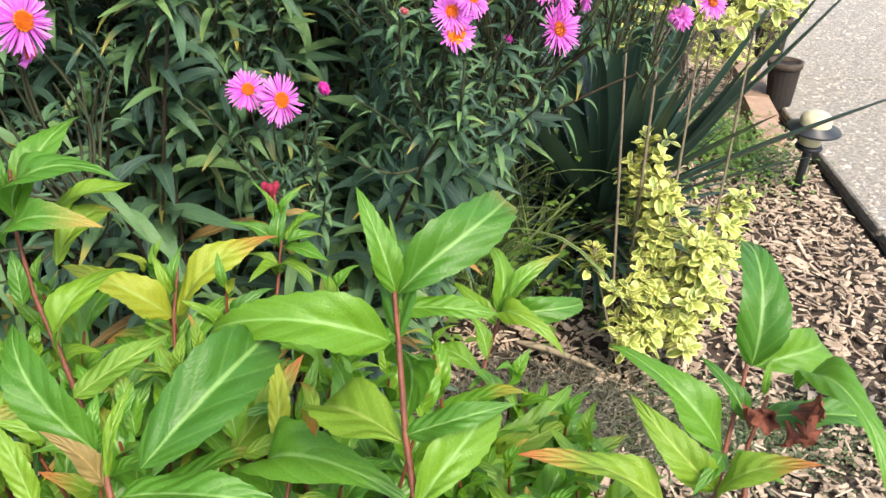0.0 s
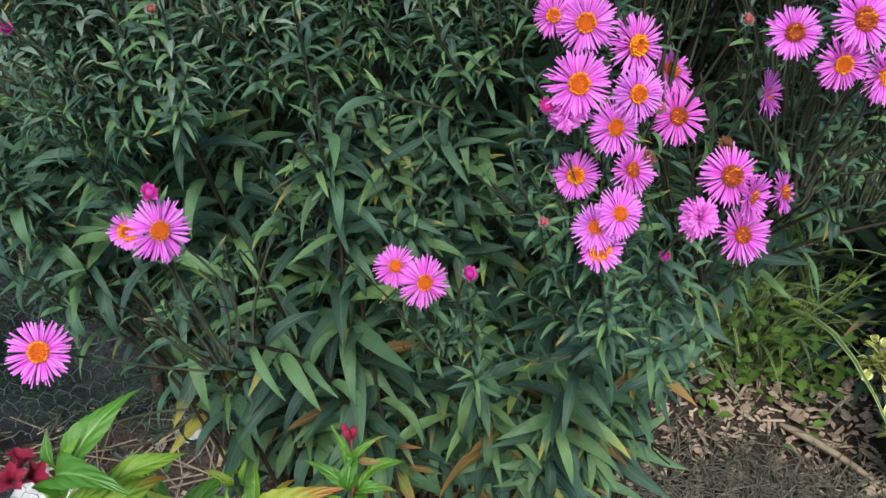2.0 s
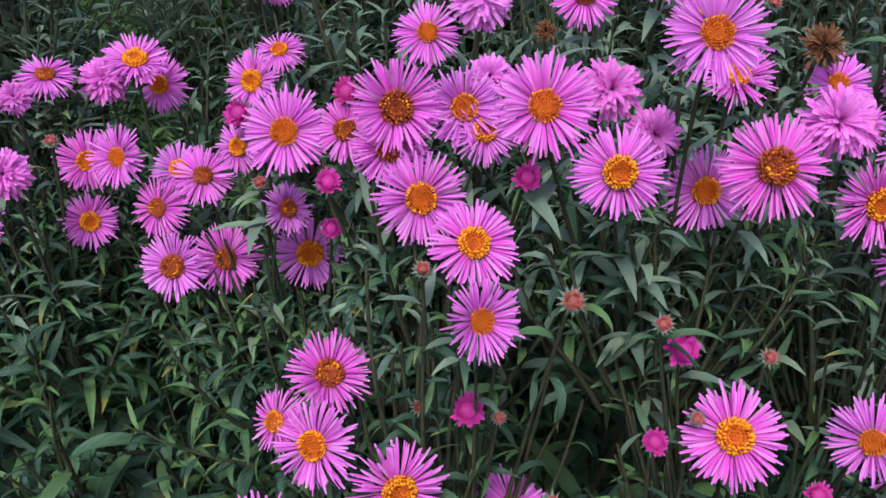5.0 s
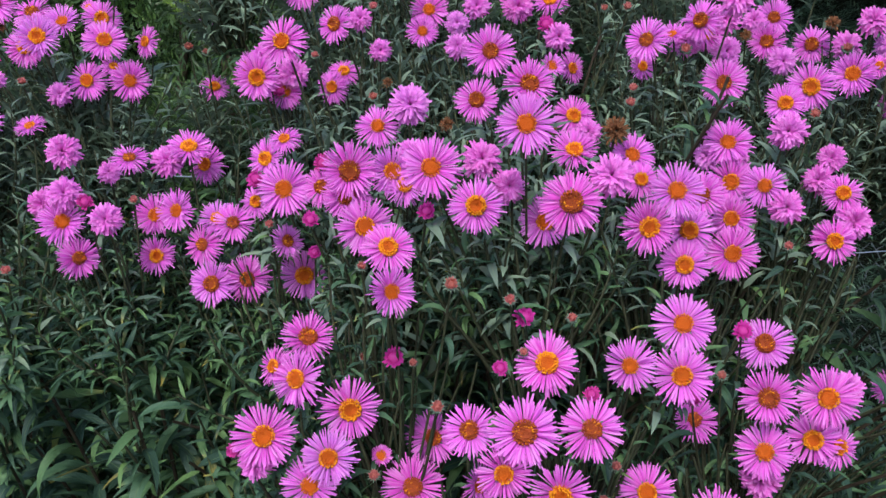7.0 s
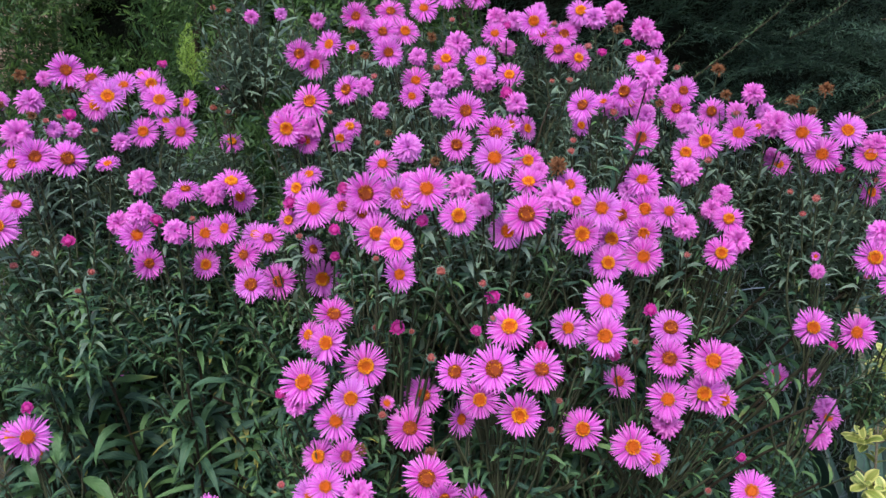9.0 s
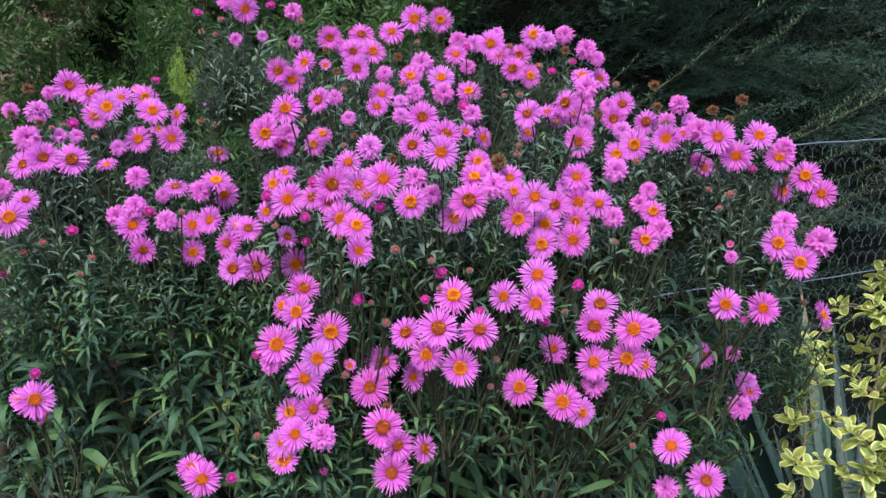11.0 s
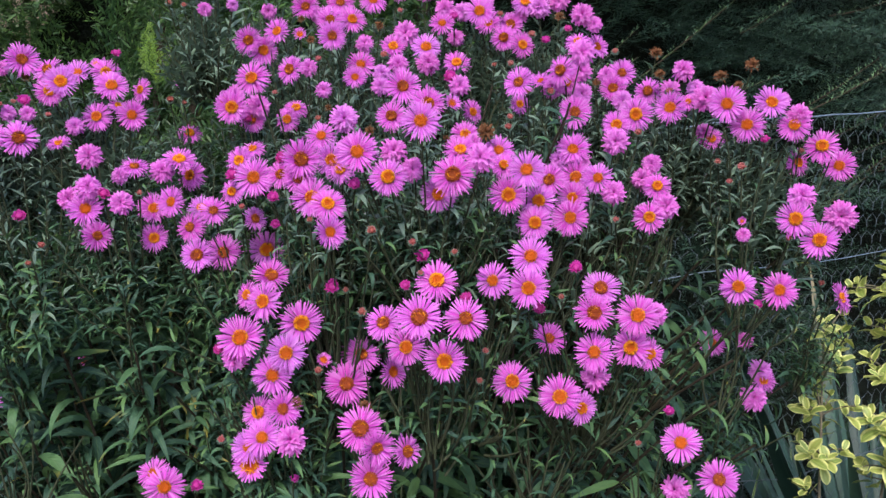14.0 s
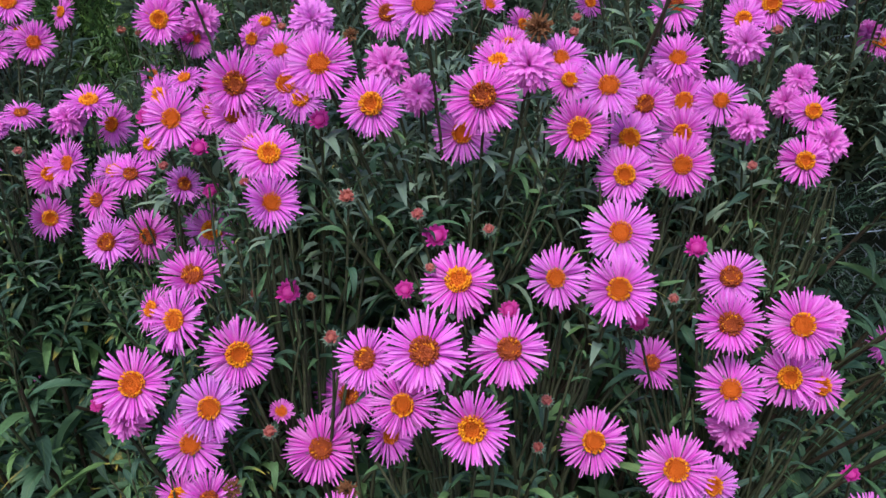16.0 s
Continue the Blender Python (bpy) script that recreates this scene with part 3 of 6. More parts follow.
def fence_way(s):
    """The fence's run at s metres along it, and the way from it to the bed."""
    k = min(1.0, max(0.0, (s - BEND + 0.25) / 0.5))
    d = unit(RUN_1 * (1 - k) + RUN_2 * k)
    return np.array((d[0], d[1], 0.0)), np.array((d[1], -d[0], 0.0))


def on_fence(s, z, out=0.0):
    p = FENCE_A + RUN_1 * min(s, BEND) + RUN_2 * max(0.0, s - BEND)
    n = fence_way(s)[1]
    return np.array([p[0] + n[0] * out, p[1] + n[1] * out, z])


fence = tagged(new("wire_fence"), "green hexagonal wire netting on wires along the hedge", "fence", kind="structure")


def fence_top(s):
    k = min(1.0, max(0.0, (s - 0.7) / 0.9))
    return 1.20 + 0.195 * k * k * (3 - 2 * k) + 0.075 * max(0.0, s - 1.6) + 0.002 * math.sin(5.1 * s)


def hex_net():
    heap, wires = Heap(), []
    w, h = 0.031, 0.046
    for i in range(-25, 122):
        for j in range(0, 40):
            s, z = i * w + (w / 2 if j % 2 else 0), 1.385 - j * h * 0.78
            if z < GROUND:
                continue
            bulge = 0.02 * math.sin(2.3 * s + 1.7 * z) + 0.01 * math.sin(7 * z + s)
            dz = fence_top(s) - 1.385
            jit = rng.normal(0, 0.0022, 4)
            top, bot = (s, z - 0.30 * h), (s, z - 0.62 * h)
            # the twisted upright and the two arms of one cell
            def at(p, k):
                return on_fence(p[0] + jit[k], p[1] + dz, bulge)
            joint = at(top, 0)
            for end, rad in ((at(bot, 1), 0.0010), (at((s - w / 2, z), 2), 0.0006), (at((s + w / 2, z), 3), 0.0006)):
                way = end - joint
                side = np.array((way[1], -way[0], 0.0)) + (1e-6, 0, 0)
                side *= rad / math.sqrt(side @ side)
                third = np.array((way[1] * side[2] - way[2] * side[1], way[2] * side[0] - way[0] * side[2], way[0] * side[1] - way[1] * side[0]))
                third *= rad / math.sqrt(third @ third)
                wires.append(np.column_stack([side, way, third, joint]))
    ring = [(math.cos(q), 0.0, math.sin(q)) for q in (0.5, 2.6, 4.7)]
    v = np.array(ring + [(x, 1.0, z) for x, _, z in ring])
    heap.spread((v, np.array([(k, (k + 1) % 3, (k + 1) % 3 + 3, k + 3) for k in range(3)]), np.zeros((6, 2))), wires)
    return heap.mesh("netting", M_WIRE)


# a second black sheet behind the netting, low on the soil and turned up at the back
ss, oo = np.linspace(-0.85, 0.75, 46), np.linspace(-0.36, -0.64, 22)
v = [on_fence(x, GROUND + 0.012 + 3.2 * max(0.0, -0.40 - o) ** 1.6 + 0.02 * noise.noise(Vector((x * 7, o * 9, 2))) * (o < -0.38), o + 0.02 * noise.noise(Vector((x * 4, o * 3, 7)))) for o in oo for x in ss]
f = [(j * 46 + i, j * 46 + i + 1, (j + 1) * 46 + i + 1, (j + 1) * 46 + i) for j in range(21) for i in range(45)]
tagged(new("black_sheeting", mesh_of("black_sheeting", v, f, M_SHEET)), "black sheet turned up at the hedge's foot", "sheeting")

part("netting", hex_net(), fence, "thin dark green hexagonal netting")
for drop, rad, mat in ((0.0, 0.0015, M_WIRE_TOP), (0.30, 0.0011, M_WIRE_TOP), (0.75, 0.0011, M_WIRE)):
    ss = np.linspace(-0.9, 3.8, 70)
    pts = [on_fence(s, fence_top(s) - drop + 0.001 * math.sin(40 * s), 0.006 * math.sin(2.3 * s + 1.7 * 1.3)) for s in ss]
    v, f = tube(pts, rad, 4)
    part("tension_wire", mesh_of("tension_wire", v, f, mat), fence)
for s in (-0.75, 3.75):
    v, f = tube([on_fence(s, GROUND - 0.02, -0.03), on_fence(s, 1.5, -0.03)], 0.022, 8)
    part("post", mesh_of("post", v, f, M_TWIG), fence)


# ---------------------------------------------------------------- hedge and what is behind it
def needle_spray(seed, length, twigs, reach, needle, per, flat=0.35, droop=0.25, wide=0.10):
    """A conifer frond: an axis along y with side twigs set close with needles."""
    r = np.random.default_rng(seed)
    heap = Heap()
    axis = bezier((0, 0, 0), (0.0, length * 0.5, length * 0.10), (0, length, -length * droop), 12)

    def along(t):
        k = t * 11
        i = min(int(k), 10)
        return axis[i] + (axis[i + 1] - axis[i]) * (k - i), unit(axis[i + 1] - axis[i])

    def set_needles(p0, d, ln, count):
        side = unit(np.cross(d, (0.1, 0.0, 1)))
        for q in range(count):
            p = p0 + d * ln * (q + 0.5) / count
            for sgn in (-1, 1):
                w = unit(d * 0.75 + side * sgn * (0.8 + r.uniform(-0.2, 0.2)) + np.array((0, 0, 1)) * r.normal(0.1, 0.3))
                b = unit(np.cross(w, (0, 0, 1)) + r.normal(0, 0.3, 3)) * needle * wide
                e = p + w * needle * r.uniform(0.7, 1.15)
                m = (p + e) / 2
                heap.add([p, m + b, e, m - b], [(0, 1, 2, 3)], np.array([(0.5, 0), (1, 0.5), (0.5, 1), (0, 0.5)]))

    for k in range(twigs):
        t = (k + 0.5) / twigs
        p, d = along(t)
        ln = reach * (1 - t) ** 0.7 * r.uniform(0.6, 1.1) + 0.02
        side = unit(np.cross(d, (0, 0, 1))) * (1 if k % 2 else -1)
        w = unit(d * 0.9 + side + np.array((0, 0, 1)) * r.normal(0, flat))
        set_needles(p, w, ln, max(3, int(per * ln / reach)))
    set_needles(along(0.9)[0], along(0.95)[1], 0.05, 6)
    return np.vstack(heap.v), np.vstack(heap.f), np.vstack(heap.uv)


FRONDS = [needle_spray(20 + k, 0.34, 24, 0.085, 0.020, 13, 0.35, 0.25, 0.06) for k in range(3)]
YEWS = [needle_spray(40 + k, 0.30, 16, 0.10, 0.024, 11, 0.5, 0.1, 0.11) for k in range(2)]

up = np.array((0, 0, 1.0))
hedge = tagged(new("hedge"), "tall dark green conifer hedge with feathery drooping fronds", "hedge")
tagged(hedge, kind="stuff")
heap = Heap()
frames = [[], [], []]
for k in range(2300):
    s, zz = rng.uniform(-1.2, 4.3), rng.uniform(0.02, 2.6)
    if s < 0.75 and zz > 1.15 + 0.5 * max(0, s):
        continue
    if zz < 1.32 + 0.05 * s and s > 0.8 and rng.uniform() < 0.72:
        continue
    D3, N3 = fence_way(s)
    dep = -0.42 + rng.normal(0, 0.09) - 0.12 * noise.noise(Vector((s * 2, zz * 2, 1)))
    at = on_fence(s, zz, dep)
    way = unit(D3 * rng.normal(0.55, 0.35) + up * rng.normal(0.28, 0.25) + N3 * rng.uniform(0.25, 0.9))
    frames[k % 3].append(leaf_frame(at - way * 0.15, way, up + rng.normal(0, 0.35, 3), rng.uniform(0.8, 1.5)))
for t, fr in zip(FRONDS, frames):
    heap.spread(t, fr)
part("foliage", heap.mesh("foliage", M_HEDGE), hedge, "dark green feathery conifer fronds")
# a few long pale-tipped shoots that stand out of the face
heap, wood = Heap(), Heap()
for k in range(34):
    s, zz, ln = rng.uniform(0.75, 3.0), rng.uniform(1.15, 2.1), rng.uniform(0.28, 0.62)
    if k < 7:
        zz, ln = rng.uniform(1.3, 1.5), rng.uniform(0.7, 0.95)
    D3, N3 = fence_way(s)
    a = on_fence(s, zz - 0.1, -0.36)
    way = unit(D3 * 0.8 + up * rng.uniform(0.25, 0.65) + N3 * rng.uniform(0.0, 0.25))
    pts = bezier(a, a + way * ln * 0.5 + N3 * 0.05 - up * rng.uniform(-0.05, 0.10), a + way * ln + up * rng.uniform(-0.06, 0.1), 12)
    wood.add(*tube(pts, np.linspace(0.0022, 0.0008, 12), 5))
    fr = []
    for q in range(int(ln * 150)):
        t = q / (ln * 150)
        i = min(int(t * 11), 10)
        p, d = pts[i] + (pts[i + 1] - pts[i]) * (t * 11 - i), unit(pts[i + 1] - pts[i])
        side = unit(np.cross(d, up)) * (1 if q % 2 else -1) + up * rng.normal(0.1, 0.35)
        fr.append(leaf_frame(p, d * 0.8 + side, up, rng.uniform(0.022, 0.036) * (1.1 - 0.5 * t)))
        if q % 6 == 4:
            tw = unit(d * 0.9 + side * 0.8)
            tl = rng.uniform(0.05, 0.14) * (1.1 - t)
            for g in range(int(tl * 190)):
                sd = unit(np.cross(tw, up)) * (1 if g % 2 else -1) + up * rng.normal(0, 0.3)
                fr.append(leaf_frame(p + tw * tl * g / (tl * 190), tw * 0.8 + sd, up, rng.uniform(0.014, 0.022)))
    heap.spread((np.array([(0, 0, 0), (0.075, 0.5, 0), (0, 1, 0), (-0.075, 0.5, 0)]), np.array([(0, 1, 2, 3)]), np.array([(0.5, 0), (1, 0.5), (0.5, 1), (0, 0.5)])), fr)
part("shoot_foliage", heap.mesh("shoot_foliage", M_SHOOT), hedge, "long mid-green shoots reaching out of the hedge")
part("shoot_wood", wood.mesh("shoot_wood", M_TWIG), hedge)
# bumpy sheets behind the fronds block light; near-black stands for the shade inside
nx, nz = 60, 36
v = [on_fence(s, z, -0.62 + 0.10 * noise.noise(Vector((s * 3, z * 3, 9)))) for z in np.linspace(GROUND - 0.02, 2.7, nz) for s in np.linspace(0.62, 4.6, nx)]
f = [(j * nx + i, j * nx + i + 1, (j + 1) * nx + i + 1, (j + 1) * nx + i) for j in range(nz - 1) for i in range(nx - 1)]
part("inner_growth", mesh_of("inner_growth", v, f, M_SHADE_BACKING), hedge, "bumpy backing sheet for the inner twigs, near-black to stand for their shade")

# lower sheet behind the yew, the inner shade again in its colour
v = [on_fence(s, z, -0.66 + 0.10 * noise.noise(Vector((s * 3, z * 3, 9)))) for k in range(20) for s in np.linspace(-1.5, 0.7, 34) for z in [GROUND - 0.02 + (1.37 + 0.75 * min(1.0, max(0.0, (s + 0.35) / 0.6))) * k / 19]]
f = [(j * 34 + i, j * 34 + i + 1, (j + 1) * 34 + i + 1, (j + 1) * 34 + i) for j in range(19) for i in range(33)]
part("low_inner_growth", mesh_of("low_inner_growth", v, f, M_SHADE_BACKING), hedge, "bumpy backing sheet for the inner twigs, near-black to stand for their shade")

yew = tagged(new("yew"), "loose green yew with gaps showing a wall behind", "shrub")
tagged(yew, kind="stuff")
heap, wood = Heap(), Heap()
frames = [[], []]
for k in range(1900):
    s, zz = rng.uniform(-1.3, 0.95), rng.uniform(0.9, 2.5)
    at = on_fence(s, zz, (-0.64 if s < 0.25 else -0.36) + rng.normal(0, 0.13))
    D3, N3 = fence_way(s)
    if noise.noise(Vector((s * 3.4, zz * 2.2, 4))) > 0.42 and s < 0.2 and zz > 1.5:
        continue
    way = unit(D3 * rng.normal(-0.1, 0.5) + up * rng.uniform(0.2, 1.1) + N3 * rng.uniform(0.0, 0.6))
    frames[k % 2].append(leaf_frame(at - way * 0.15, way, up + N3 * 0.6 + rng.normal(0, 0.4, 3), rng.uniform(0.7, 1.2)))
for t, fr in zip(YEWS, frames):
    heap.spread(t, fr)
part("foliage", heap.mesh("foliage", M_YEW), yew, "mid-green yew needles")
heap = Heap()
fr = []
for p, way in (((-0.873, 1.232, 1.50), (0.0, 0.0, 1)), ((-0.868, 1.235, 1.48), (-0.25, 0.05, 1)), ((-0.86, 1.24, 1.46), (0.3, 0.1, 0.9))):
    fr.append(leaf_frame(np.array(p), way, N3, 0.26))
heap.spread(YEWS[0], fr)
part("fresh_shoot", heap.mesh("fresh_shoot", M_YEW_NEW), yew, "bright yellow-green fresh shoot")
for s, lean, r0 in ((-0.62, 0.12, 0.022), (-0.35, -0.05, 0.010), (0.15, 0.10, 0.014), (0.5, -0.1, 0.03), (0.75, 0.1, 0.03)):
    D3, N3 = fence_way(s)
    a = on_fence(s, GROUND - 0.02, -0.36)
    wood.add(*tube(bezier(a, a + up * 1.3 + D3 * lean, a + up * 2.6 + D3 * lean * 2.5, 12), np.linspace(r0, r0 * 0.5, 12), 8))
part("trunk", wood.mesh("trunk", M_TWIG), yew, "brown bare stems")
wood = Heap()
wood.add(*tube(bezier((-1.70, 1.18, GROUND - 0.02), (-1.69, 1.20, 1.0), (-1.640, 1.285, 2.0), 14), np.linspace(0.022, 0.011, 14), 8))
wood.add(*tube(bezier((-1.685, 1.205, 1.25), (-1.64, 1.24, 1.5), (-1.585, 1.27, 1.95), 10), np.linspace(0.012, 0.006, 10), 7))
part("bare_branch", wood.mesh("bare_branch", M_BARE), yew, "grey forked bare branch")

cane = tagged(new("cane"), "thin pale bamboo cane standing behind the flowers", "cane")
heap = Heap()
heap.add(*tube([(-1.58, 1.36, GROUND - 0.02), (-1.555, 1.33, 0.8), (-1.54, 1.31, 1.66)], [0.007, 0.0065, 0.006], 7))
cane_part = part("pole", heap.mesh("pole", M_STRAW), cane)

# the plain wall of the house behind the yew
wv, wf, wuv = box_template(7.0, 0.25, 3.6)
wall = tagged(new("wall_house", mesh_of("wall_house", wv, wf, M_WALL, wuv, False)), "pinkish beige rendered house wall seen through the yew", "wall", kind="structure")
c = on_fence(-1.0, 1.7, -2.4)
wall.matrix_world = pose(c[0], c[1], c[2], 0, 0, math.degrees(math.atan2(RUN_1[1], RUN_1[0])))


# ---------------------------------------------------------------- asters
def aster_petals(seed, rows, spread_a, spread_b, count, width, curl=0.0, inner=0.20, short=(0.88, 1.0)):
    """A ring (or several) of narrow ray florets, radius 1, facing +z. spread: lowest and highest rise of a petal, in degrees."""
    r = np.random.default_rng(seed)
    heap = Heap()
    for layer in range(rows):
        for k in range(count):
            rise = radians(r.uniform(spread_a, spread_b) + 6 * layer)
            ln = r.uniform(*short) * (1 - 0.07 * layer)
            w = width * r.uniform(0.75, 1.15)
            bend = r.normal(-0.22, 0.12) - curl * r.uniform(0.2, 1)
            v, uv = [], []
            a, pos = rise, np.array([inner, 0.02 + 0.02 * layer])
            steps = 5
            for q in range(steps + 1):
                t = q / steps
                half = w * (0.50 + 0.75 * t - 0.25 * t * t) * (1.0, 1.0, 1.04, 1.10, 1.06, 0.58)[q]
                v += [(pos[0], -half, pos[1] + 0.010), (pos[0], 0.0, pos[1] - 0.016), (pos[0], half, pos[1] + 0.006)]
                uv += [(0, t), (0.5, t), (1, t)]
                a += bend / steps
                pos = pos + np.array([math.cos(a), math.sin(a)]) * (ln - inner) / steps
            v = np.array(v)
            tw = r.normal(0, 0.34)
            v[:, 2] += v[:, 1] * tw
            v[:, 1] += r.normal(0, 0.05) * (v[:, 0] - inner) ** 2
            f = np.array([(3 * q + j, 3 * q + j + 1, 3 * q + j + 4, 3 * q + j + 3) for q in range(steps) for j in (0, 1)])
            ang = 2 * math.pi * (k + layer / rows + r.normal(0, 0.30)) / count
            heap.add(spin(v, ang), f, np.array(uv))
    return heap


def aster_disc(seed, red, core=3):
    """The disc: rings of tiny tubes, the outer ones open and yellow, the inner ones closed and orange; in an old head all red-brown but a few."""
    r = np.random.default_rng(seed)
    v, f = lathe([(0.27, -0.05), (0.29, 0.03), (0.25, 0.075), (0.16, 0.10), (0.06, 0.085), (0.005, 0.075)], 18)
    heap = Heap()
    heap.add(v, f)
    slots = [2 if red else 1] * len(f)
    for ring, (rad, n, h) in enumerate(((0.285, 30, 0.075), (0.25, 28, 0.13), (0.205, 23, 0.14), (0.15, 16, 0.09), (0.09, 10, 0.05), (0.04, 5, 0.03))):
        for k in range(n):
            a = 2 * math.pi * (k + r.uniform(-0.3, 0.3)) / n + ring
            c = np.array([rad * math.cos(a), rad * math.sin(a), 0.06 + 0.04 * (1 - (rad / 0.30) ** 2)])
            lean = (0.75, 0.45, 0.15, 0.0, -0.2, -0.2)[ring] + r.normal(0, 0.12)
            d = unit((math.cos(a) * lean, math.sin(a) * lean, 1))
            hh = h * r.uniform(0.6, 1.35)
            q = 0.018
            s = unit(np.cross(d, (0, 0, 1)) + (1e-3, 0, 0))
            t = np.cross(d, s)
            e = c + d * hh
            wide = 1.6 if ring < core else 0.9
            heap.add([c - s * q, c + t * q, c + s * q, c - t * q, e - s * q * wide, e + t * q * wide, e + s * q * wide, e - t * q * wide],
                     [(0, 1, 5, 4), (1, 2, 6, 5), (2, 3, 7, 6), (3, 0, 4, 7), (4, 5, 6, 7)])
            if red:
                slot = 0 if (2 <= ring <= 3 and r.uniform() < 0.14) else 1 if r.uniform() < 0.12 else 2
            else:
                slot = 0 if ring < core and r.uniform() < 0.85 else 1
            slots += [slot] * 5
    k = 0.84 + 0.06 * (seed % 3)
    return mesh_of("disc", np.vstack(heap.v) * (k, k, 1.0 + 0.15 * (seed % 3)), np.vstack(heap.f), [M_DISC_Y, M_DISC_O, M_DISC_R], np.vstack(heap.uv), True, slots)


def aster_calyx(seed, spread_out=0.0, size=1.0):
    """A green cup whose bracts stand out as spikes all round."""
    r = np.random.default_rng(seed)
    v, f = lathe([(0.03, -0.31), (0.12, -0.27), (0.17, -0.22), (0.21, -0.16), (0.23, -0.10), (0.25, -0.05), (0.25, 0.0), (0.21, 0.0)], 28)
    for q in range(len(v)):
        ring, k = q // 28, q % 28
        if 1 <= ring <= 6 and (k + 2 * ring) % 4 == 0:
            d = unit((v[q, 0], v[q, 1], 0))
            v[q] += d * r.uniform(0.10, 0.20) * (1 + spread_out) + (0, 0, r.uniform(0.0, 0.16))
    return mesh_of("calyx", v * size, f, M_ASTER_TOP, np.tile((0.3, 0.5), (len(v), 1)))


def closed_bud(seed):
    heap = aster_petals(seed, 3, 68, 86, 22, 0.05, 0.9, 0.16, (0.44, 0.56))
    v, f = lathe([(0.16, -0.02), (0.21, 0.10), (0.22, 0.20), (0.17, 0.29), (0.08, 0.33), (0.004, 0.335)], 14)
    heap.add(v, f)
    return heap.mesh("bud", M_BUD)


OPEN = [aster_petals(100 + k, 3, -22 + 4 * k, 8 + 6 * k, 40, 0.0275 + 0.002 * (k % 3), 0.14 * (k % 2), 0.20, (0.82, 1.02)).mesh("flower_head", M_PETAL) for k in range(7)]
SHAGGY = []
for k in range(3):
    pom = aster_petals(120 + k, 3, -40, 16, 30, 0.044, 0.9, 0.15, (0.58, 0.84))
    for low, ring in ((12, (0.5, 0.76)), (36, (0.45, 0.70)), (60, (0.40, 0.64))):
        more = aster_petals(124 + k + low, 2, low, low + 30, 26, 0.050, 1.1, 0.03, ring)
        pom.spread((np.vstack(more.v), np.vstack([q for q in more.f]), np.vstack(more.uv)), [np.eye(3, 4)])
    SHAGGY.append(pom.mesh("flower_head", M_PETAL_OLD))
HALF = [aster_petals(130 + k, 2, 40, 62, 30, 0.036, 0.3, 0.17, (0.62, 0.75)).mesh("flower_head", M_PETAL) for k in range(2)]
BUDS = [closed_bud(140 + k) for k in range(3)]
FADED = []
for k in range(2):
    fade = aster_petals(145 + k, 3, 50, 86, 20, 0.035, 0.8, 0.10, (0.30, 0.40))
    v, f = lathe([(0.12, -0.02), (0.17, 0.08), (0.15, 0.15), (0.004, 0.17)], 12)
    fade.add(v, f)
    FADED.append(fade.mesh("faded_head", M_FADED))
DEADS = [aster_petals(150 + k, 5, 5, 86, 22, 0.026, 1.2, 0.06, (0.30, 0.52)).mesh("withered_head", M_DEAD) for k in range(2)]
DISCS = [aster_disc(160 + k, False, (2, 3, 1)[k]) for k in range(3)]
DISCS_RED = [aster_disc(170 + k, True) for k in range(2)]
CALYXES = [aster_calyx(180 + k) for k in range(2)]
BUD_CALYX = [aster_calyx(190, 0.35, 1.0)]


def twisted(t, turn):
    """A blade turned about its own length, more towards the tip, and swept a little to one side."""
    v, f, uv = t
    g = turn * uv[:, 1]
    mid = np.interp(uv[:, 1], uv[1::3, 1], v[1::3, 2])
    x, z = v[:, 0], v[:, 2] - mid
    return np.column_stack([x * np.cos(g) - z * np.sin(g) + 0.10 * turn * uv[:, 1] ** 2, v[:, 1], mid + x * np.sin(g) + z * np.cos(g)]), f, uv


ASTER_BLADES = [twisted(blade(lance(0.074 + 0.007 * (k % 4), 0.40), 7, 2, 0.5, (0.5, 1.0, 1.7, 0.8, 1.3, 0.2, 2.3, 1.1)[k], 0.0, 0.14, k), (0.4, -0.7, 0.2, 1.1, -0.3, -1.0, 0.5, 0.0)[k]) for k in range(8)]
BRACT_BLADES = [blade(lance(0.115, 0.38), 4, 2, 0.4, a, 0.0, 0.1, 30 + k) for k, a in enumerate((0.2, 0.7, 1.1))]
ASTER_LEAVES = [mesh_of("leaf", t[0], t[1], M_ASTER_LEAF, t[2]) for t in ASTER_BLADES]
OTHER_FACES = []
CORE = np.array((-0.05, 1.30, 0.85))


def bare(p):
    """Where the stems have dropped their leaves: under the overhang by the path, by the fence, and in the shaded hollow under the flowers."""
    if p[0] > -0.05 and p[2] < 0.56 + 0.9 * (p[0] + 0.05):
        return True
    if p[2] < 0.87 + 0.71 * (p[0] + 0.49) and p[1] < 0.81 - 0.47 * (p[0] + 0.40):
        return rng.uniform() < 0.80
    if p[2] < 0.80 + 0.71 * (p[0] + 0.49) and p[1] < 0.93 - 0.47 * (p[0] + 0.40):
        return rng.uniform() < 0.55
    if p[2] < 0.34 + 0.10 * math.sin(9 * p[0]):
        return rng.uniform() < 0.70
    return -0.03 < p[0] < 0.40 and 0.85 < p[1] < 1.36 and 0.8 < p[2] < 1.22 and rng.uniform() < 0.78


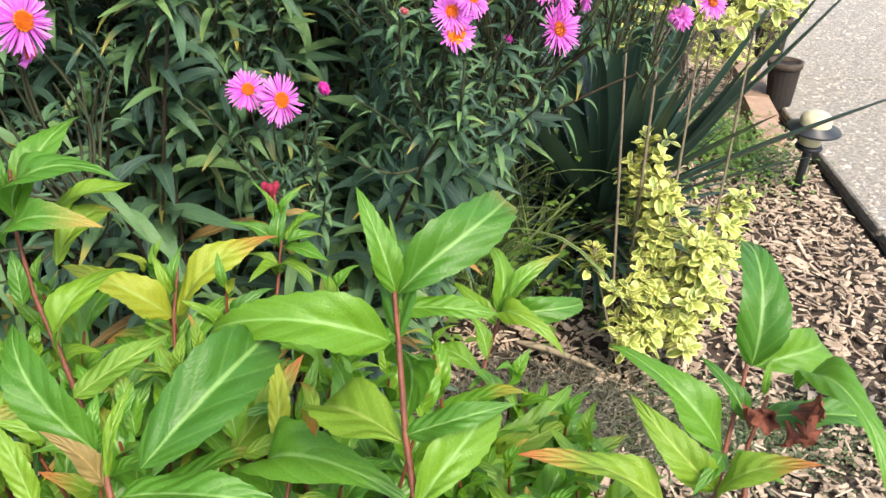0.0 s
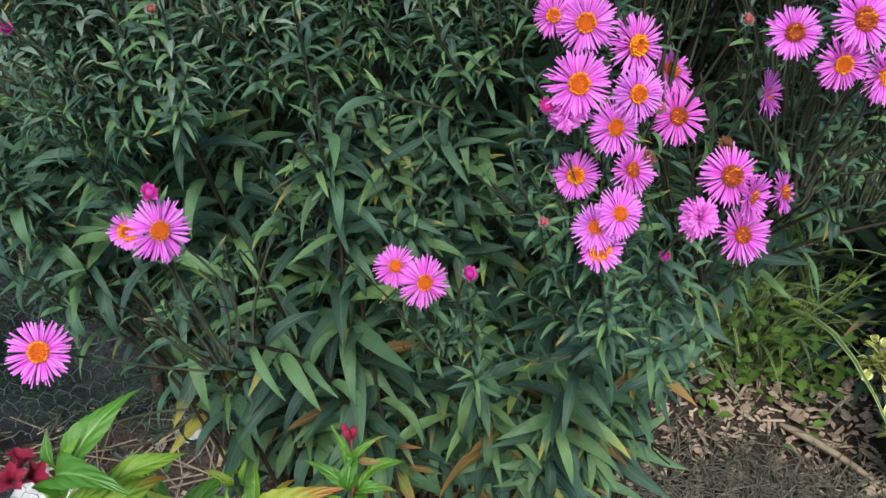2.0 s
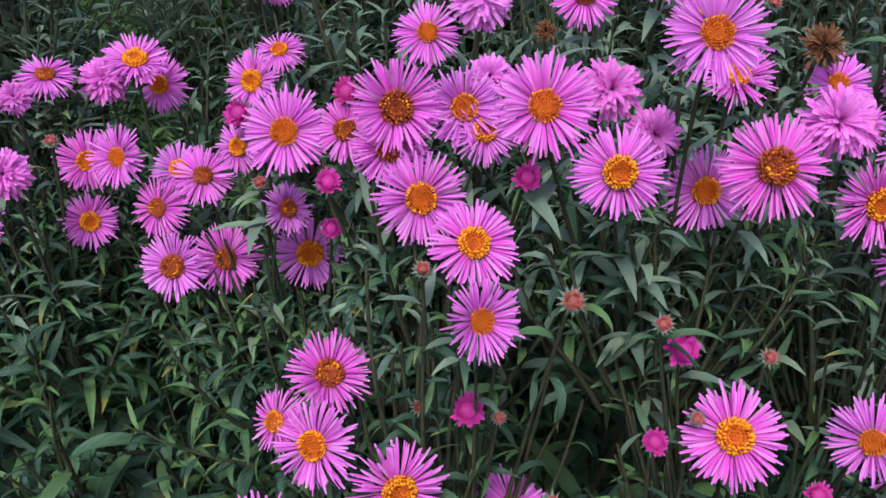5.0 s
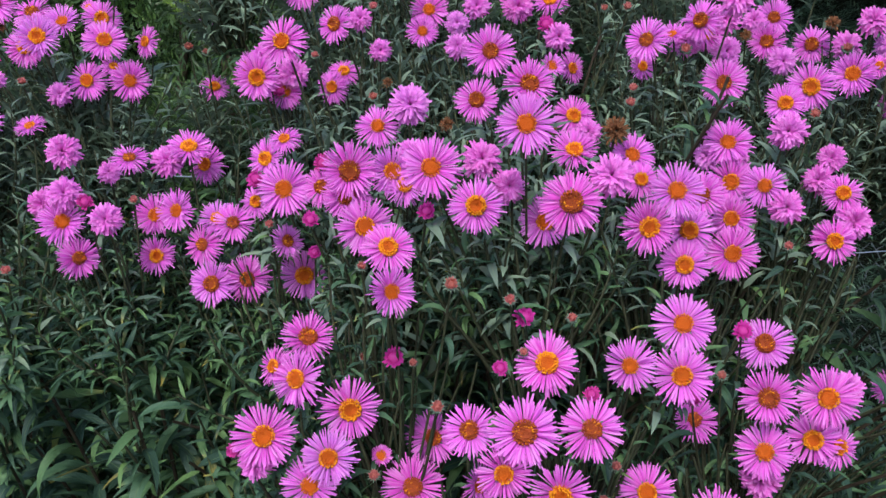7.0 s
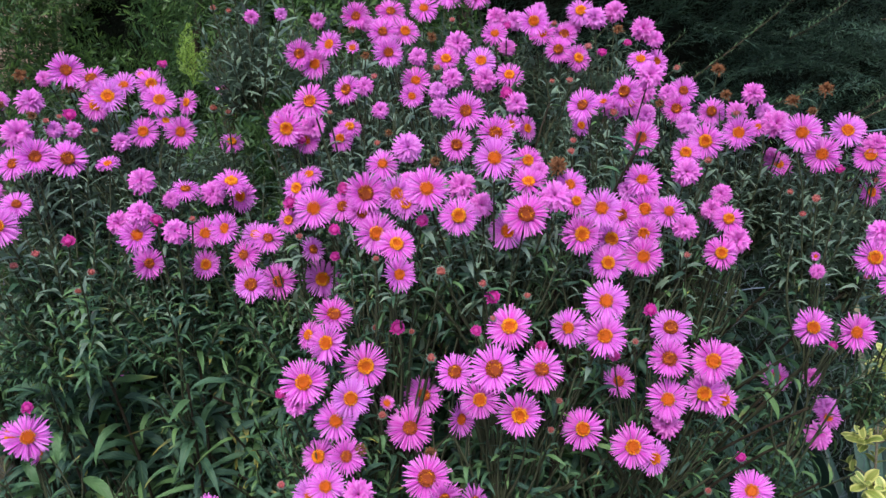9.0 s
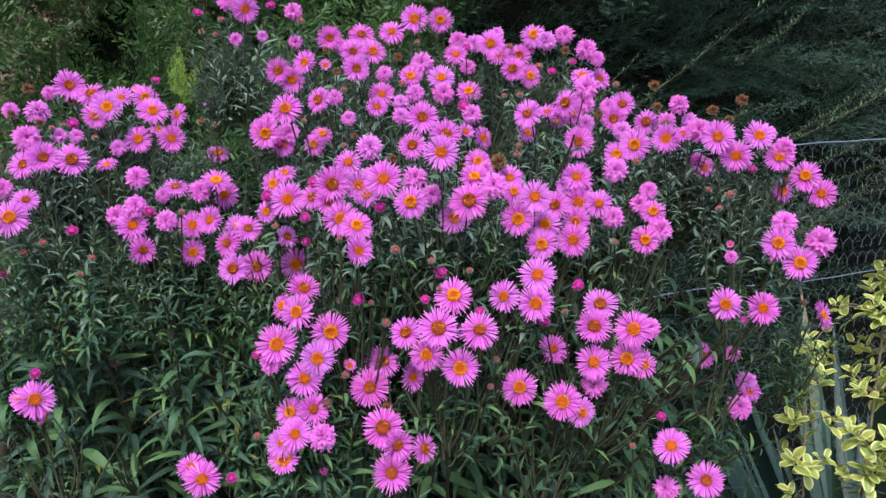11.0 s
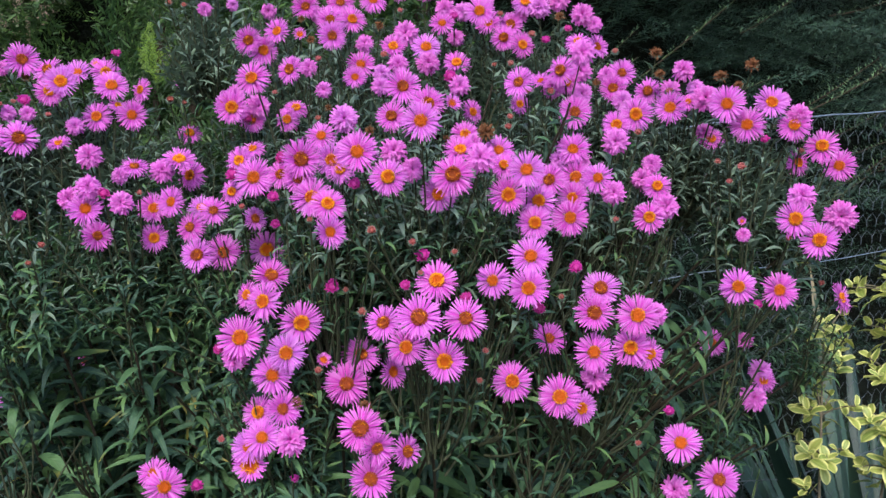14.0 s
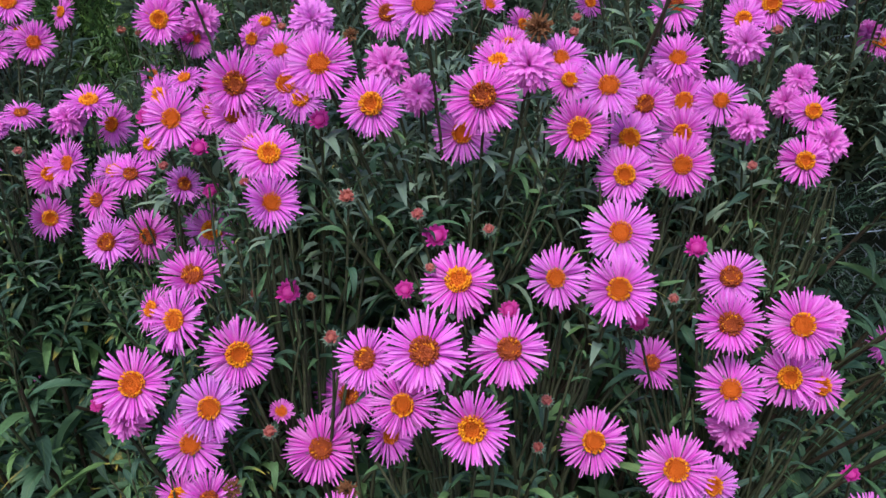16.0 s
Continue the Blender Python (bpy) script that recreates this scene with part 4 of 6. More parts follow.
class Aster:
    def __init__(self, label, base, radii):
        self.ob = tagged(new("aster"), label, "aster", "asters by the fence")
        self.ob.matrix_world = pose(base[0], base[1], GROUND)
        self.zero = np.array((base[0], base[1], GROUND))
        self.base, self.radii = np.array(base), radii
        self.old = [[] for _ in ASTER_BLADES]
        self.leaves, self.bracts, self.twigs, self.near = [[] for _ in ASTER_BLADES], [[] for _ in BRACT_BLADES], Heap(), []
        self.faces = []

    def root(self, toward):
        d = np.array(toward[:2]) - self.base
        d = d / max(np.linalg.norm(d), 0.3) * rng.uniform(0.3, 1.0) * self.radii
        return np.array((*(self.base + d + rng.normal(0, 0.03, 2)), GROUND))

    def line(self, foot, tip):
        """A stem's course: up from the crown, then arching out."""
        k = rng.uniform(0.68, 0.86)
        knee = np.array((*(foot[:2] * k + tip[:2] * (1 - k)), GROUND + rng.uniform(0.6, 0.78) * (tip[2] - GROUND)))
        knee[:2] += rng.normal(0, 0.04, 2)
        return bezier(foot, knee, tip, 26)

    def stem(self, tip, low, size, girth=0.0042, crowd=0.017, own=False, spare=False):
        """One leafy stem from the crown to tip."""
        tip = np.asarray(tip, float)
        for attempt in range(9):
            foot = self.root(tip)
            pts = self.line(foot, tip)
            if not crosses(pts[:-3]):
                break
        else:
            if spare:
                return None
        v, f = tube(pts - self.zero, np.linspace(girth, girth * 0.45, 26), 6)
        part("stem", mesh_of("stem", v, f, M_ASTER_STEM), self.ob)
        length = np.linalg.norm(np.diff(pts, axis=0), axis=1).sum()
        n = int(length * (1 - low) / crowd)
        az = rng.uniform(0, 6.28)
        for k in range(n):
            t = low + (1 - low) * (k + rng.uniform(0, 0.8)) / n
            i = min(int(t * 25), 24)
            p, d = pts[i] + (pts[i + 1] - pts[i]) * (t * 25 - i), unit(pts[i + 1] - pts[i])
            az += 2.4 + rng.normal(0, 0.3)
            side = unit(np.cross(d, (0.3, 0.2, 0.9)))
            other = np.cross(d, side)
            rad = side * math.cos(az) + other * math.sin(az)
            way = rad * 0.95 + d * rng.uniform(0.2, 0.7) + np.array((0, 0, rng.normal(0.0, 0.15)))
            ln = size * (1.15 - 0.55 * max(0, (t - 0.6) / 0.4)) * rng.uniform(0.75, 1.2)
            fr = leaf_frame(p - self.zero, way, d + np.array((0, 0, 0.5)), ln, rng.uniform(0.85, 1.2))
            kind = int(rng.integers(len(ASTER_BLADES)))
            if bare(p):
                continue
            if p[2] < 0.72 and rng.uniform() < 0.09 * (0.9 - p[2]) / 0.4:
                self.old[kind].append(fr)
            elif own and -0.45 < p[0] < 0.40 and p[1] < 0.98 and 0.72 < p[2] < 1.22:
                self.near.append((kind, fr))
            else:
                self.leaves[kind].append(fr)
        return pts

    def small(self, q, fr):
        """Small leaves are likelier grey-green higher up, further back and to the left; the others are as dark as the
        rest.
        """
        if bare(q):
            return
        # chance of a grey-green leaf, from height, depth and distance to the left
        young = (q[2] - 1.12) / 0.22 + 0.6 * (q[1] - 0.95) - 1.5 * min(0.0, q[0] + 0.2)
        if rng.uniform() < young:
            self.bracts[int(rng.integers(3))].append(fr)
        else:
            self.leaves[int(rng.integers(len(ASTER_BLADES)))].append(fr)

    def side_twig(self, start, end, count, size):
        """A short leafy twig, its leaves small and grey-green."""
        pts = bezier(start, (start + end) / 2 + rng.normal(0, 0.01, 3) - np.array((0, 0, 0.01)), end, 7)
        if crosses(pts, 0.20):
            return
        self.twigs.add(*tube(pts - self.zero, np.linspace(0.0018, 0.0009, 7), 4))
        az = rng.uniform(0, 6)
        for k in range(count):
            t = 0.12 + 0.88 * k / count
            i = min(int(t * 6), 5)
            q, d = pts[i] + (pts[i + 1] - pts[i]) * (t * 6 - i), unit(pts[i + 1] - pts[i])
            az += 2.4
            s = unit(np.cross(d, (0.2, 0.3, 0.9)))
            o = np.cross(d, s)
            way = (s * math.cos(az) + o * math.sin(az)) * 0.9 + d * (0.35 + 0.7 * t)
            fr = leaf_frame(q - self.zero, way, d + up * 0.3, size * (1.15 - 0.55 * t) * rng.uniform(0.75, 1.2))
            self.small(q, fr)

    def head(self, at, way, kind, half):
        """kind: o yellow disc, r red disc, s shaggy, h half open, b bud, f faded and closed, x withered. half: half its width."""
        w = unit(way)
        if kind not in "bfx":
            self.faces.append(np.asarray(at) - self.zero + w * 0.012)
        at = np.asarray(at) - self.zero
        m = Matrix.Translation(at) @ Vector(w).to_track_quat("Z", "Y").to_matrix().to_4x4() @ pose(0, 0, 0, 0, 0, rng.uniform(0, 360))
        m = m @ Matrix.Scale(half * {"b": 2.5, "f": 2.6, "x": 2.1, "h": 1.75, "s": 1.25}.get(kind, 1.07), 4)
        pick = int(rng.integers(100))
        if kind == "f":
            h = part("faded_head", FADED[pick % 2], self.ob, "small closed salmon-pink head in spiky bracts", m)
            part("calyx", BUD_CALYX[0], h)
        elif kind == "b":
            h = part("bud", BUDS[pick % 3], self.ob, "", m)
            part("calyx", BUD_CALYX[0], h)
        elif kind == "x":
            h = part("withered_head", DEADS[pick % 2], self.ob, "brown withered flower head", m)
            part("calyx", CALYXES[pick % 2], h)
        elif kind == "s":
            h = part("flower_head", SHAGGY[pick % 3], self.ob, "shaggy fading pink flower head", m)
            part("calyx", CALYXES[pick % 2], h)
        else:
            h = part("flower_head", (HALF if kind == "h" else OPEN)[pick % (2 if kind == "h" else 7)], self.ob, "", m)
            part("disc", (DISCS_RED[pick % 2] if kind == "r" else DISCS[pick % 3]), h, "red-brown disc" if kind == "r" else "orange-yellow disc")
            part("calyx", CALYXES[pick % 2], h)

    def clear(self, frames):
        """Leaves that would lie across a flower's face are left off."""
        fr = np.array(frames)
        far = np.full(len(fr), 9.0)
        faces = np.array(self.faces + OTHER_FACES)
        for t in (0.45, 0.75, 1.0):
            mid = fr[:, :, 3] + fr[:, :, 1] * t
            gap = (mid ** 2).sum(1)[:, None] - 2 * mid @ faces.T + (faces ** 2).sum(1)
            far = np.minimum(far, np.sqrt(np.maximum(0.0, gap.min(1))))
        at, way = np.array(FACE_AT) - self.zero, np.array(FACE_WAY)
        over = np.zeros(len(fr), bool)
        for t in (0.3, 0.65, 1.0):
            tip = fr[:, :, 3] + fr[:, :, 1] * t
            along = tip @ way.T - (at * way).sum(1)
            far2 = (tip ** 2).sum(1)[:, None] - 2 * tip @ at.T + (at ** 2).sum(1)
            over |= ((along > 0.006) & (along < 0.14) & (far2 - along ** 2 < 0.020 ** 2)).any(1)
        return [f for f, d, o in zip(frames, far, over) if d > 0.024 and not o]

    def finish(self):
        self.leaves = [self.clear(f) if f else f for f in self.leaves]
        self.bracts = [self.clear(f) if f else f for f in self.bracts]
        heap = Heap()
        for t, fr in zip(ASTER_BLADES, self.leaves):
            if fr:
                heap.spread(t, fr)
        tagged(part("foliage", heap.mesh("foliage", M_ASTER_MASS), self.ob, "narrow dark green leaves"), kind="stuff")
        heap = Heap()
        for t, fr in zip(ASTER_BLADES, self.old):
            if fr:
                heap.spread(t, fr)
        tagged(part("yellowing_leaves", heap.mesh("yellowing_leaves", M_ASTER_OLD), self.ob, "yellow and brown dying leaves low on the stems"), kind="stuff")
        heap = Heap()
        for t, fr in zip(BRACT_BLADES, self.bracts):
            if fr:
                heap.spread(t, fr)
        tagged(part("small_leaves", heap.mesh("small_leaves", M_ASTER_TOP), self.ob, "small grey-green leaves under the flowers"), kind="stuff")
        tagged(part("stalk_mass", self.twigs.mesh("stalk_mass", M_ASTER_STALK), self.ob), kind="stuff")
        kept = {id(f) for f in self.clear([f for _, f in self.near])} if self.near else set()
        self.near = [q for q in self.near if id(q[1]) in kept]
        order = rng.permutation(len(self.near))
        for q in order[:290]:
            kind, fr = self.near[q]
            part("leaf", ASTER_LEAVES[kind], self.ob, "", as_matrix(fr))
        heap = Heap()
        for q in order[290:]:
            kind, fr = self.near[q]
            heap.spread(ASTER_BLADES[kind], [fr])
        if heap.v:
            tagged(part("front_foliage", heap.mesh("front_foliage", M_ASTER_MASS), self.ob), kind="stuff")


def toward(az, el):
    """The way a head looks: az degrees round from the open front (-y) to +x, el degrees up."""
    a, e = radians(az), radians(el)
    return np.array((math.sin(a) * math.cos(e), -math.cos(a) * math.cos(e), math.sin(e)))


SPRAYS, FACE_AT, FACE_WAY, FACES = [], [], [], []
OPEN_SIDE = np.array((0.52, -0.78, 0.25))


def spray(plant, kinds, heads):
    """Notes a flowering stem top. A head: its place, its half-width in mm, and the way it looks."""
    SPRAYS.append((plant, kinds, heads))
    for kind, (x, y, z, half, az, el) in zip(kinds, heads):
        if kind not in "bfx":
            FACE_AT.append((x, y, z))
            FACE_WAY.append(unit(toward(az, el) + OPEN_SIDE))


def faces_near(at):
    """The flowers within reach of a stem about the place at."""
    if not FACES:
        FACES.extend((np.array(FACE_AT), np.array(FACE_WAY)))
    close = np.linalg.norm(FACES[0] - at, axis=1) < 0.85
    return FACES[0][close], FACES[1][close]


def crosses(points, reach=0.30, near=0.012, wide=0.021):
    """Whether a stem or twig would pass before the face of a flower."""
    pts = np.asarray(points)
    at, way = faces_near(pts.mean(0))
    if not len(at):
        return False
    d = pts[:, None] - at[None]
    along = np.einsum("pfk,fk->pf", d, way)
    off = np.einsum("pfk,pfk->pf", d, d) - along ** 2
    return bool(((along > near) & (along < reach) & (off < wide * wide)).any())


def grow(plant, kinds, heads):
    """A flowering stem top: its heads on thin stalks that part from the stem."""
    ps = np.array([h[:3] for h in heads])
    mid = ps.mean(0)
    away = unit(mid - CORE)
    joint = mid - away * 0.06 - np.array((0, 0, 0.11))
    plant.stem(joint, 0.24 if plant.base[0] < -0.4 else 0.34, 0.093, 0.0040, 0.0148, True)
    for kind, (x, y, z, half, az, el) in zip(kinds, heads):
        p, n = np.array((x, y, z)), toward(az, el)
        tail = p - n * 0.0065
        a = joint + (p - joint) * rng.uniform(0.0, 0.2) - np.array((0, 0, 0.03))
        knee = tail * 0.6 + a * 0.4 - n * 0.045 - np.array((0, 0, 0.012))
        pts = bezier(a, knee, tail, 9)
        plant.twigs.add(*tube(pts - plant.zero, np.linspace(0.0016, 0.0011, 9), 4))
        az = rng.uniform(0, 6)
        for k in range(int(rng.integers(14, 22))):
            t = rng.uniform(0.2, 0.97)
            i = min(int(t * 8), 7)
            q, d = pts[i] + (pts[i + 1] - pts[i]) * (t * 8 - i), unit(pts[i + 1] - pts[i])
            az += 2.4
            s = unit(np.cross(d, (0.2, 0.3, 0.9)))
            o = np.cross(d, s)
            way = (s * math.cos(az) + o * math.sin(az)) * 0.9 + d * 0.55
            plant.small(q, leaf_frame(q - plant.zero, way, d + up * 0.3, rng.uniform(0.016, 0.038)))
        plant.head(p, n, kind, half * 0.001)
        for k in range(2 if p[2] < 1.10 else 7):
            end = p - n * rng.uniform(0.02, 0.07) + rng.normal(0, 0.022, 3) - np.array((0, 0, rng.uniform(0.015, 0.07)))
            start = end * 0.35 + joint * 0.65 - np.array((0, 0, 0.04))
            plant.side_twig(start, end, int(rng.integers(13, 20)), 0.033)


M_ASTER_STALK = grain_material("aster_stalk", [(0.3, (0.034, 0.036, 0.022)), (0.7, (0.060, 0.072, 0.036))], 60, 0.8, 0.15)
main_aster = Aster("tall bushy aster covered in pink-magenta daisy flowers", (-0.29, 1.34), (0.16, 0.15))
left_aster = Aster("bushy aster with pink flowers and many leafy stems", (-0.52, 1.12), (0.18, 0.14))
spray(left_aster, "hs", [(-0.740, 1.000, 0.950, 14.0, 18, 32), (-0.725, 0.985, 0.935, 15.4, 39, 32)])
spray(left_aster, "h", [(-0.684, 1.177, 1.445, 13.4, 55, 53)])
spray(left_aster, "fof", [(-0.586, 1.087, 1.414, 8.3, 55, 44), (-0.605, 1.138, 1.358, 23.2, 54, 45), (-0.553, 1.093, 1.408, 6.2, 54, 49)])
spray(left_aster, "rsrxxsohobo", [(-0.581, 0.834, 1.462, 27.0, 63, 14), (-0.617, 0.819, 1.451, 14.5, 46, 15), (-0.628, 0.898, 1.453, 25.9, 43, 39), (-0.593, 0.774, 1.451, 12.4, 66, 43), (-0.581, 0.838, 1.436, 9.1, 63, 43), (-0.582, 0.882, 1.441, 17.0, 61, 23), (-0.493, 0.873, 1.441, 22.6, 41, 39), (-0.539, 0.929, 1.458, 10.3, 59, 43), (-0.521, 0.933, 1.447, 24.0, 58, 14), (-0.498, 0.938, 1.473, 7.4, 58, 48), (-0.472, 0.962, 1.421, 19.7, 6, 12)])
spray(left_aster, "sxsxfssfs", [(-0.460, 0.706, 1.375, 23.8, 65, 8), (-0.510, 0.708, 1.409, 8.2, 67, 44), (-0.544, 0.722, 1.416, 15.2, 66, 23), (-0.473, 0.731, 1.397, 8.2, 65, 44), (-0.464, 0.745, 1.390, 5.7, 65, 44), (-0.527, 0.755, 1.416, 22.8, 65, 43), (-0.466, 0.757, 1.380, 13.7, 63, 8), (-0.493, 0.777, 1.396, 5.1, 64, 44), (-0.472, 0.786, 1.380, 13.2, 62, 8)])
spray(left_aster, "bfoosoooo", [(-0.501, 0.796, 1.397, 9.5, 63, 38), (-0.456, 0.807, 1.378, 5.9, 62, 44), (-0.492, 0.829, 1.413, 22.3, 52, 16), (-0.460, 0.830, 1.424, 25.4, 52, 24), (-0.463, 0.849, 1.364, 16.2, 60, 17), (-0.452, 0.877, 1.378, 23.1, 41, 17), (-0.429, 0.888, 1.421, 25.0, 58, 31), (-0.384, 0.891, 1.380, 22.8, 57, 8), (-0.423, 0.893, 1.393, 14.4, 81, 47)])
spray(left_aster, "rrroosrbffffb", [(-0.406, 0.702, 1.348, 24.9, 64, 18), (-0.451, 0.696, 1.337, 22.8, 37, 28), (-0.385, 0.732, 1.346, 24.4, 63, 18), (-0.367, 0.775, 1.339, 15.6, 31, 56), (-0.381, 0.643, 1.269, 26.4, 48, 23), (-0.482, 0.680, 1.302, 18.6, 66, 19), (-0.424, 0.685, 1.289, 19.6, 66, 41), (-0.343, 0.708, 1.249, 8.4, 63, 42), (-0.375, 0.683, 1.233, 6.9, 65, 43), (-0.396, 0.666, 1.218, 6.9, 66, 43), (-0.309, 0.717, 1.216, 6.1, 62, 43), (-0.311, 0.701, 1.195, 5.3, 63, 44), (-0.411, 0.647, 1.190, 5.4, 67, 38)])
spray(left_aster, "ohboh", [(-0.279, 0.621, 1.048, 26.0, 64, 15), (-0.310, 0.620, 1.043, 14.4, 28, 15), (-0.281, 0.623, 1.079, 7.1, 65, 42), (-0.318, 0.517, 0.995, 25.6, 30, 33), (-0.285, 0.640, 1.020, 13.0, -40, 14)])
spray(left_aster, "osssrsbfs", [(-0.277, 0.759, 1.260, 23.7, 50, 22), (-0.270, 0.759, 1.287, 19.1, 59, 28), (-0.268, 0.760, 1.325, 19.0, 59, 19), (-0.322, 0.762, 1.270, 18.3, 42, 13), (-0.263, 0.764, 1.228, 20.4, 84, 12), (-0.211, 0.767, 1.271, 17.6, 57, 13), (-0.257, 0.772, 1.278, 7.6, 58, 35), (-0.237, 0.808, 1.279, 5.4, 57, 47), (-0.284, 0.810, 1.300, 13.3, 57, 27)])
spray(left_aster, "oroorosoo", [(-0.249, 0.833, 1.221, 19.7, 70, 6), (-0.291, 0.835, 1.310, 19.9, 57, 55), (-0.216, 0.840, 1.268, 20.7, 19, 12), (-0.260, 0.842, 1.257, 21.6, 55, 29), (-0.196, 0.853, 1.237, 20.7, 18, 13), (-0.194, 0.868, 1.259, 18.4, 53, 36), (-0.289, 0.875, 1.305, 20.2, 55, 27), (-0.265, 0.885, 1.318, 23.8, 54, 58), (-0.286, 0.917, 1.298, 22.4, 19, 10)])
spray(main_aster, "osbfffss", [(-0.513, 1.131, 1.617, 26.2, 52, -9), (-0.546, 1.114, 1.632, 20.5, 53, 8), (-0.517, 1.033, 1.595, 8.7, 55, 40), (-0.551, 1.107, 1.598, 7.1, 54, 40), (-0.595, 1.096, 1.578, 7.2, 55, 34), (-0.562, 1.103, 1.572, 6.1, 54, 34), (-0.485, 1.089, 1.557, 14.4, 53, -7), (-0.425, 1.099, 1.559, 11.9, 51, -7)])
spray(main_aster, "bsf", [(-0.561, 1.229, 1.639, 9.7, 50, 40), (-0.479, 1.214, 1.621, 20.8, 49, 9), (-0.465, 1.220, 1.603, 8.3, 48, 34)])
spray(main_aster, "srboofs", [(-0.362, 1.219, 1.554, 16.2, 46, 2), (-0.345, 1.258, 1.575, 24.7, 44, 27), (-0.395, 1.284, 1.581, 9.4, 45, 34), (-0.331, 1.322, 1.586, 25.1, 42, 27), (-0.342, 1.396, 1.620, 29.0, 41, 9), (-0.274, 1.328, 1.564, 6.1, 41, 34), (-0.261, 1.327, 1.527, 25.3, 41, 12)])
spray(main_aster, "shxoro", [(-0.397, 1.148, 1.553, 15.2, 49, -7), (-0.277, 1.108, 1.503, 10.1, 47, 28), (-0.221, 1.080, 1.489, 7.9, 46, 36), (-0.297, 1.083, 1.507, 21.6, 14, 18), (-0.326, 1.052, 1.493, 22.9, 32, 3), (-0.318, 1.072, 1.480, 23.8, 49, 4)])
spray(main_aster, "rxrxoxsof", [(-0.347, 1.183, 1.560, 24.1, 38, 10), (-0.335, 1.163, 1.537, 7.7, 47, 35), (-0.276, 1.169, 1.532, 23.5, 45, 11), (-0.277, 1.197, 1.537, 11.5, 44, 35), (-0.264, 1.204, 1.535, 23.7, 61, 19), (-0.260, 1.262, 1.531, 9.8, 42, 35), (-0.240, 1.208, 1.498, 17.2, 43, 12), (-0.234, 1.267, 1.497, 22.6, 41, 29), (-0.233, 1.245, 1.482, 7.7, 41, 36)])
spray(main_aster, "ossssob", [(-0.298, 1.421, 1.618, 25.6, 40, 0), (-0.269, 1.439, 1.580, 22.9, 20, 25), (-0.253, 1.451, 1.530, 18.7, 38, 3), (-0.240, 1.454, 1.574, 21.2, 20, 9), (-0.235, 1.518, 1.600, 17.1, 35, 26), (-0.230, 1.385, 1.546, 22.6, 38, 28), (-0.224, 1.409, 1.558, 8.3, 37, 34)])
spray(main_aster, "oosbosb", [(-0.212, 0.932, 1.388, 23.8, 42, 7), (-0.234, 0.936, 1.398, 15.2, -3, 17), (-0.232, 0.953, 1.407, 15.7, 51, 23), (-0.216, 0.961, 1.372, 5.8, 50, 32), (-0.215, 0.966, 1.374, 19.1, 58, 0), (-0.209, 0.972, 1.391, 20.4, 65, 7), (-0.217, 0.979, 1.371, 7.5, 49, 25)])
spray(main_aster, "frsosof", [(-0.194, 0.989, 1.409, 5.0, 48, 44), (-0.168, 0.995, 1.439, 20.8, 7, 11), (-0.178, 1.035, 1.446, 15.2, 46, 14), (-0.224, 1.037, 1.376, 19.6, 22, 7), (-0.154, 1.041, 1.415, 13.8, 46, -2), (-0.220, 1.049, 1.391, 18.3, 47, 44), (-0.182, 1.057, 1.458, 6.0, 45, 42)])
spray(main_aster, "oforsor", [(-0.190, 1.437, 1.569, 27.4, 36, 10), (-0.181, 1.485, 1.568, 7.4, 34, 41), (-0.181, 1.449, 1.549, 25.1, 35, 27), (-0.174, 1.506, 1.552, 25.6, 34, 20), (-0.165, 1.525, 1.569, 16.0, 34, 10), (-0.151, 1.519, 1.591, 26.3, 33, 26), (-0.148, 1.451, 1.523, 24.2, 26, 11)])
spray(main_aster, "roofsssh", [(-0.184, 1.086, 1.493, 22.3, 45, 3), (-0.190, 1.149, 1.458, 22.8, 43, 22), (-0.142, 1.089, 1.434, 17.5, 44, 14), (-0.210, 1.169, 1.474, 7.4, 43, 36), (-0.133, 1.235, 1.464, 22.0, 48, 13), (-0.196, 1.237, 1.466, 19.5, 41, 13), (-0.148, 1.149, 1.444, 16.4, 42, 14), (-0.050, 1.188, 1.399, 13.1, 71, 28)])
spray(main_aster, "rbobfrrro", [(-0.179, 0.850, 1.203, 22.4, 35, 16), (-0.126, 0.867, 1.304, 8.3, 24, 19), (-0.136, 0.872, 1.283, 16.4, 24, 12), (-0.066, 0.880, 1.246, 6.6, 48, 30), (-0.116, 0.870, 1.265, 5.3, 50, 42), (-0.178, 0.874, 1.257, 20.2, 52, 29), (-0.102, 0.877, 1.251, 16.3, 88, 22), (-0.163, 0.877, 1.206, 23.5, 51, 7), (-0.127, 0.916, 1.209, 24.8, 49, 7)])
spray(main_aster, "oob", [(-0.129, 0.761, 0.944, 24.8, 55, 20), (-0.160, 0.767, 0.951, 20.1, 36, 35), (-0.094, 0.780, 0.948, 7.2, 70, 39)])
spray(main_aster, "oosboff", [(-0.173, 1.277, 1.493, 25.2, 39, 29), (-0.201, 1.389, 1.478, 24.9, 37, 36), (-0.097, 1.266, 1.431, 19.9, 46, 6), (-0.119, 1.271, 1.443, 10.3, 37, 30), (-0.126, 1.335, 1.394, 21.1, 81, 13), (-0.047, 1.329, 1.465, 6.5, 33, 36), (-0.075, 1.325, 1.464, 5.7, 34, 36)])
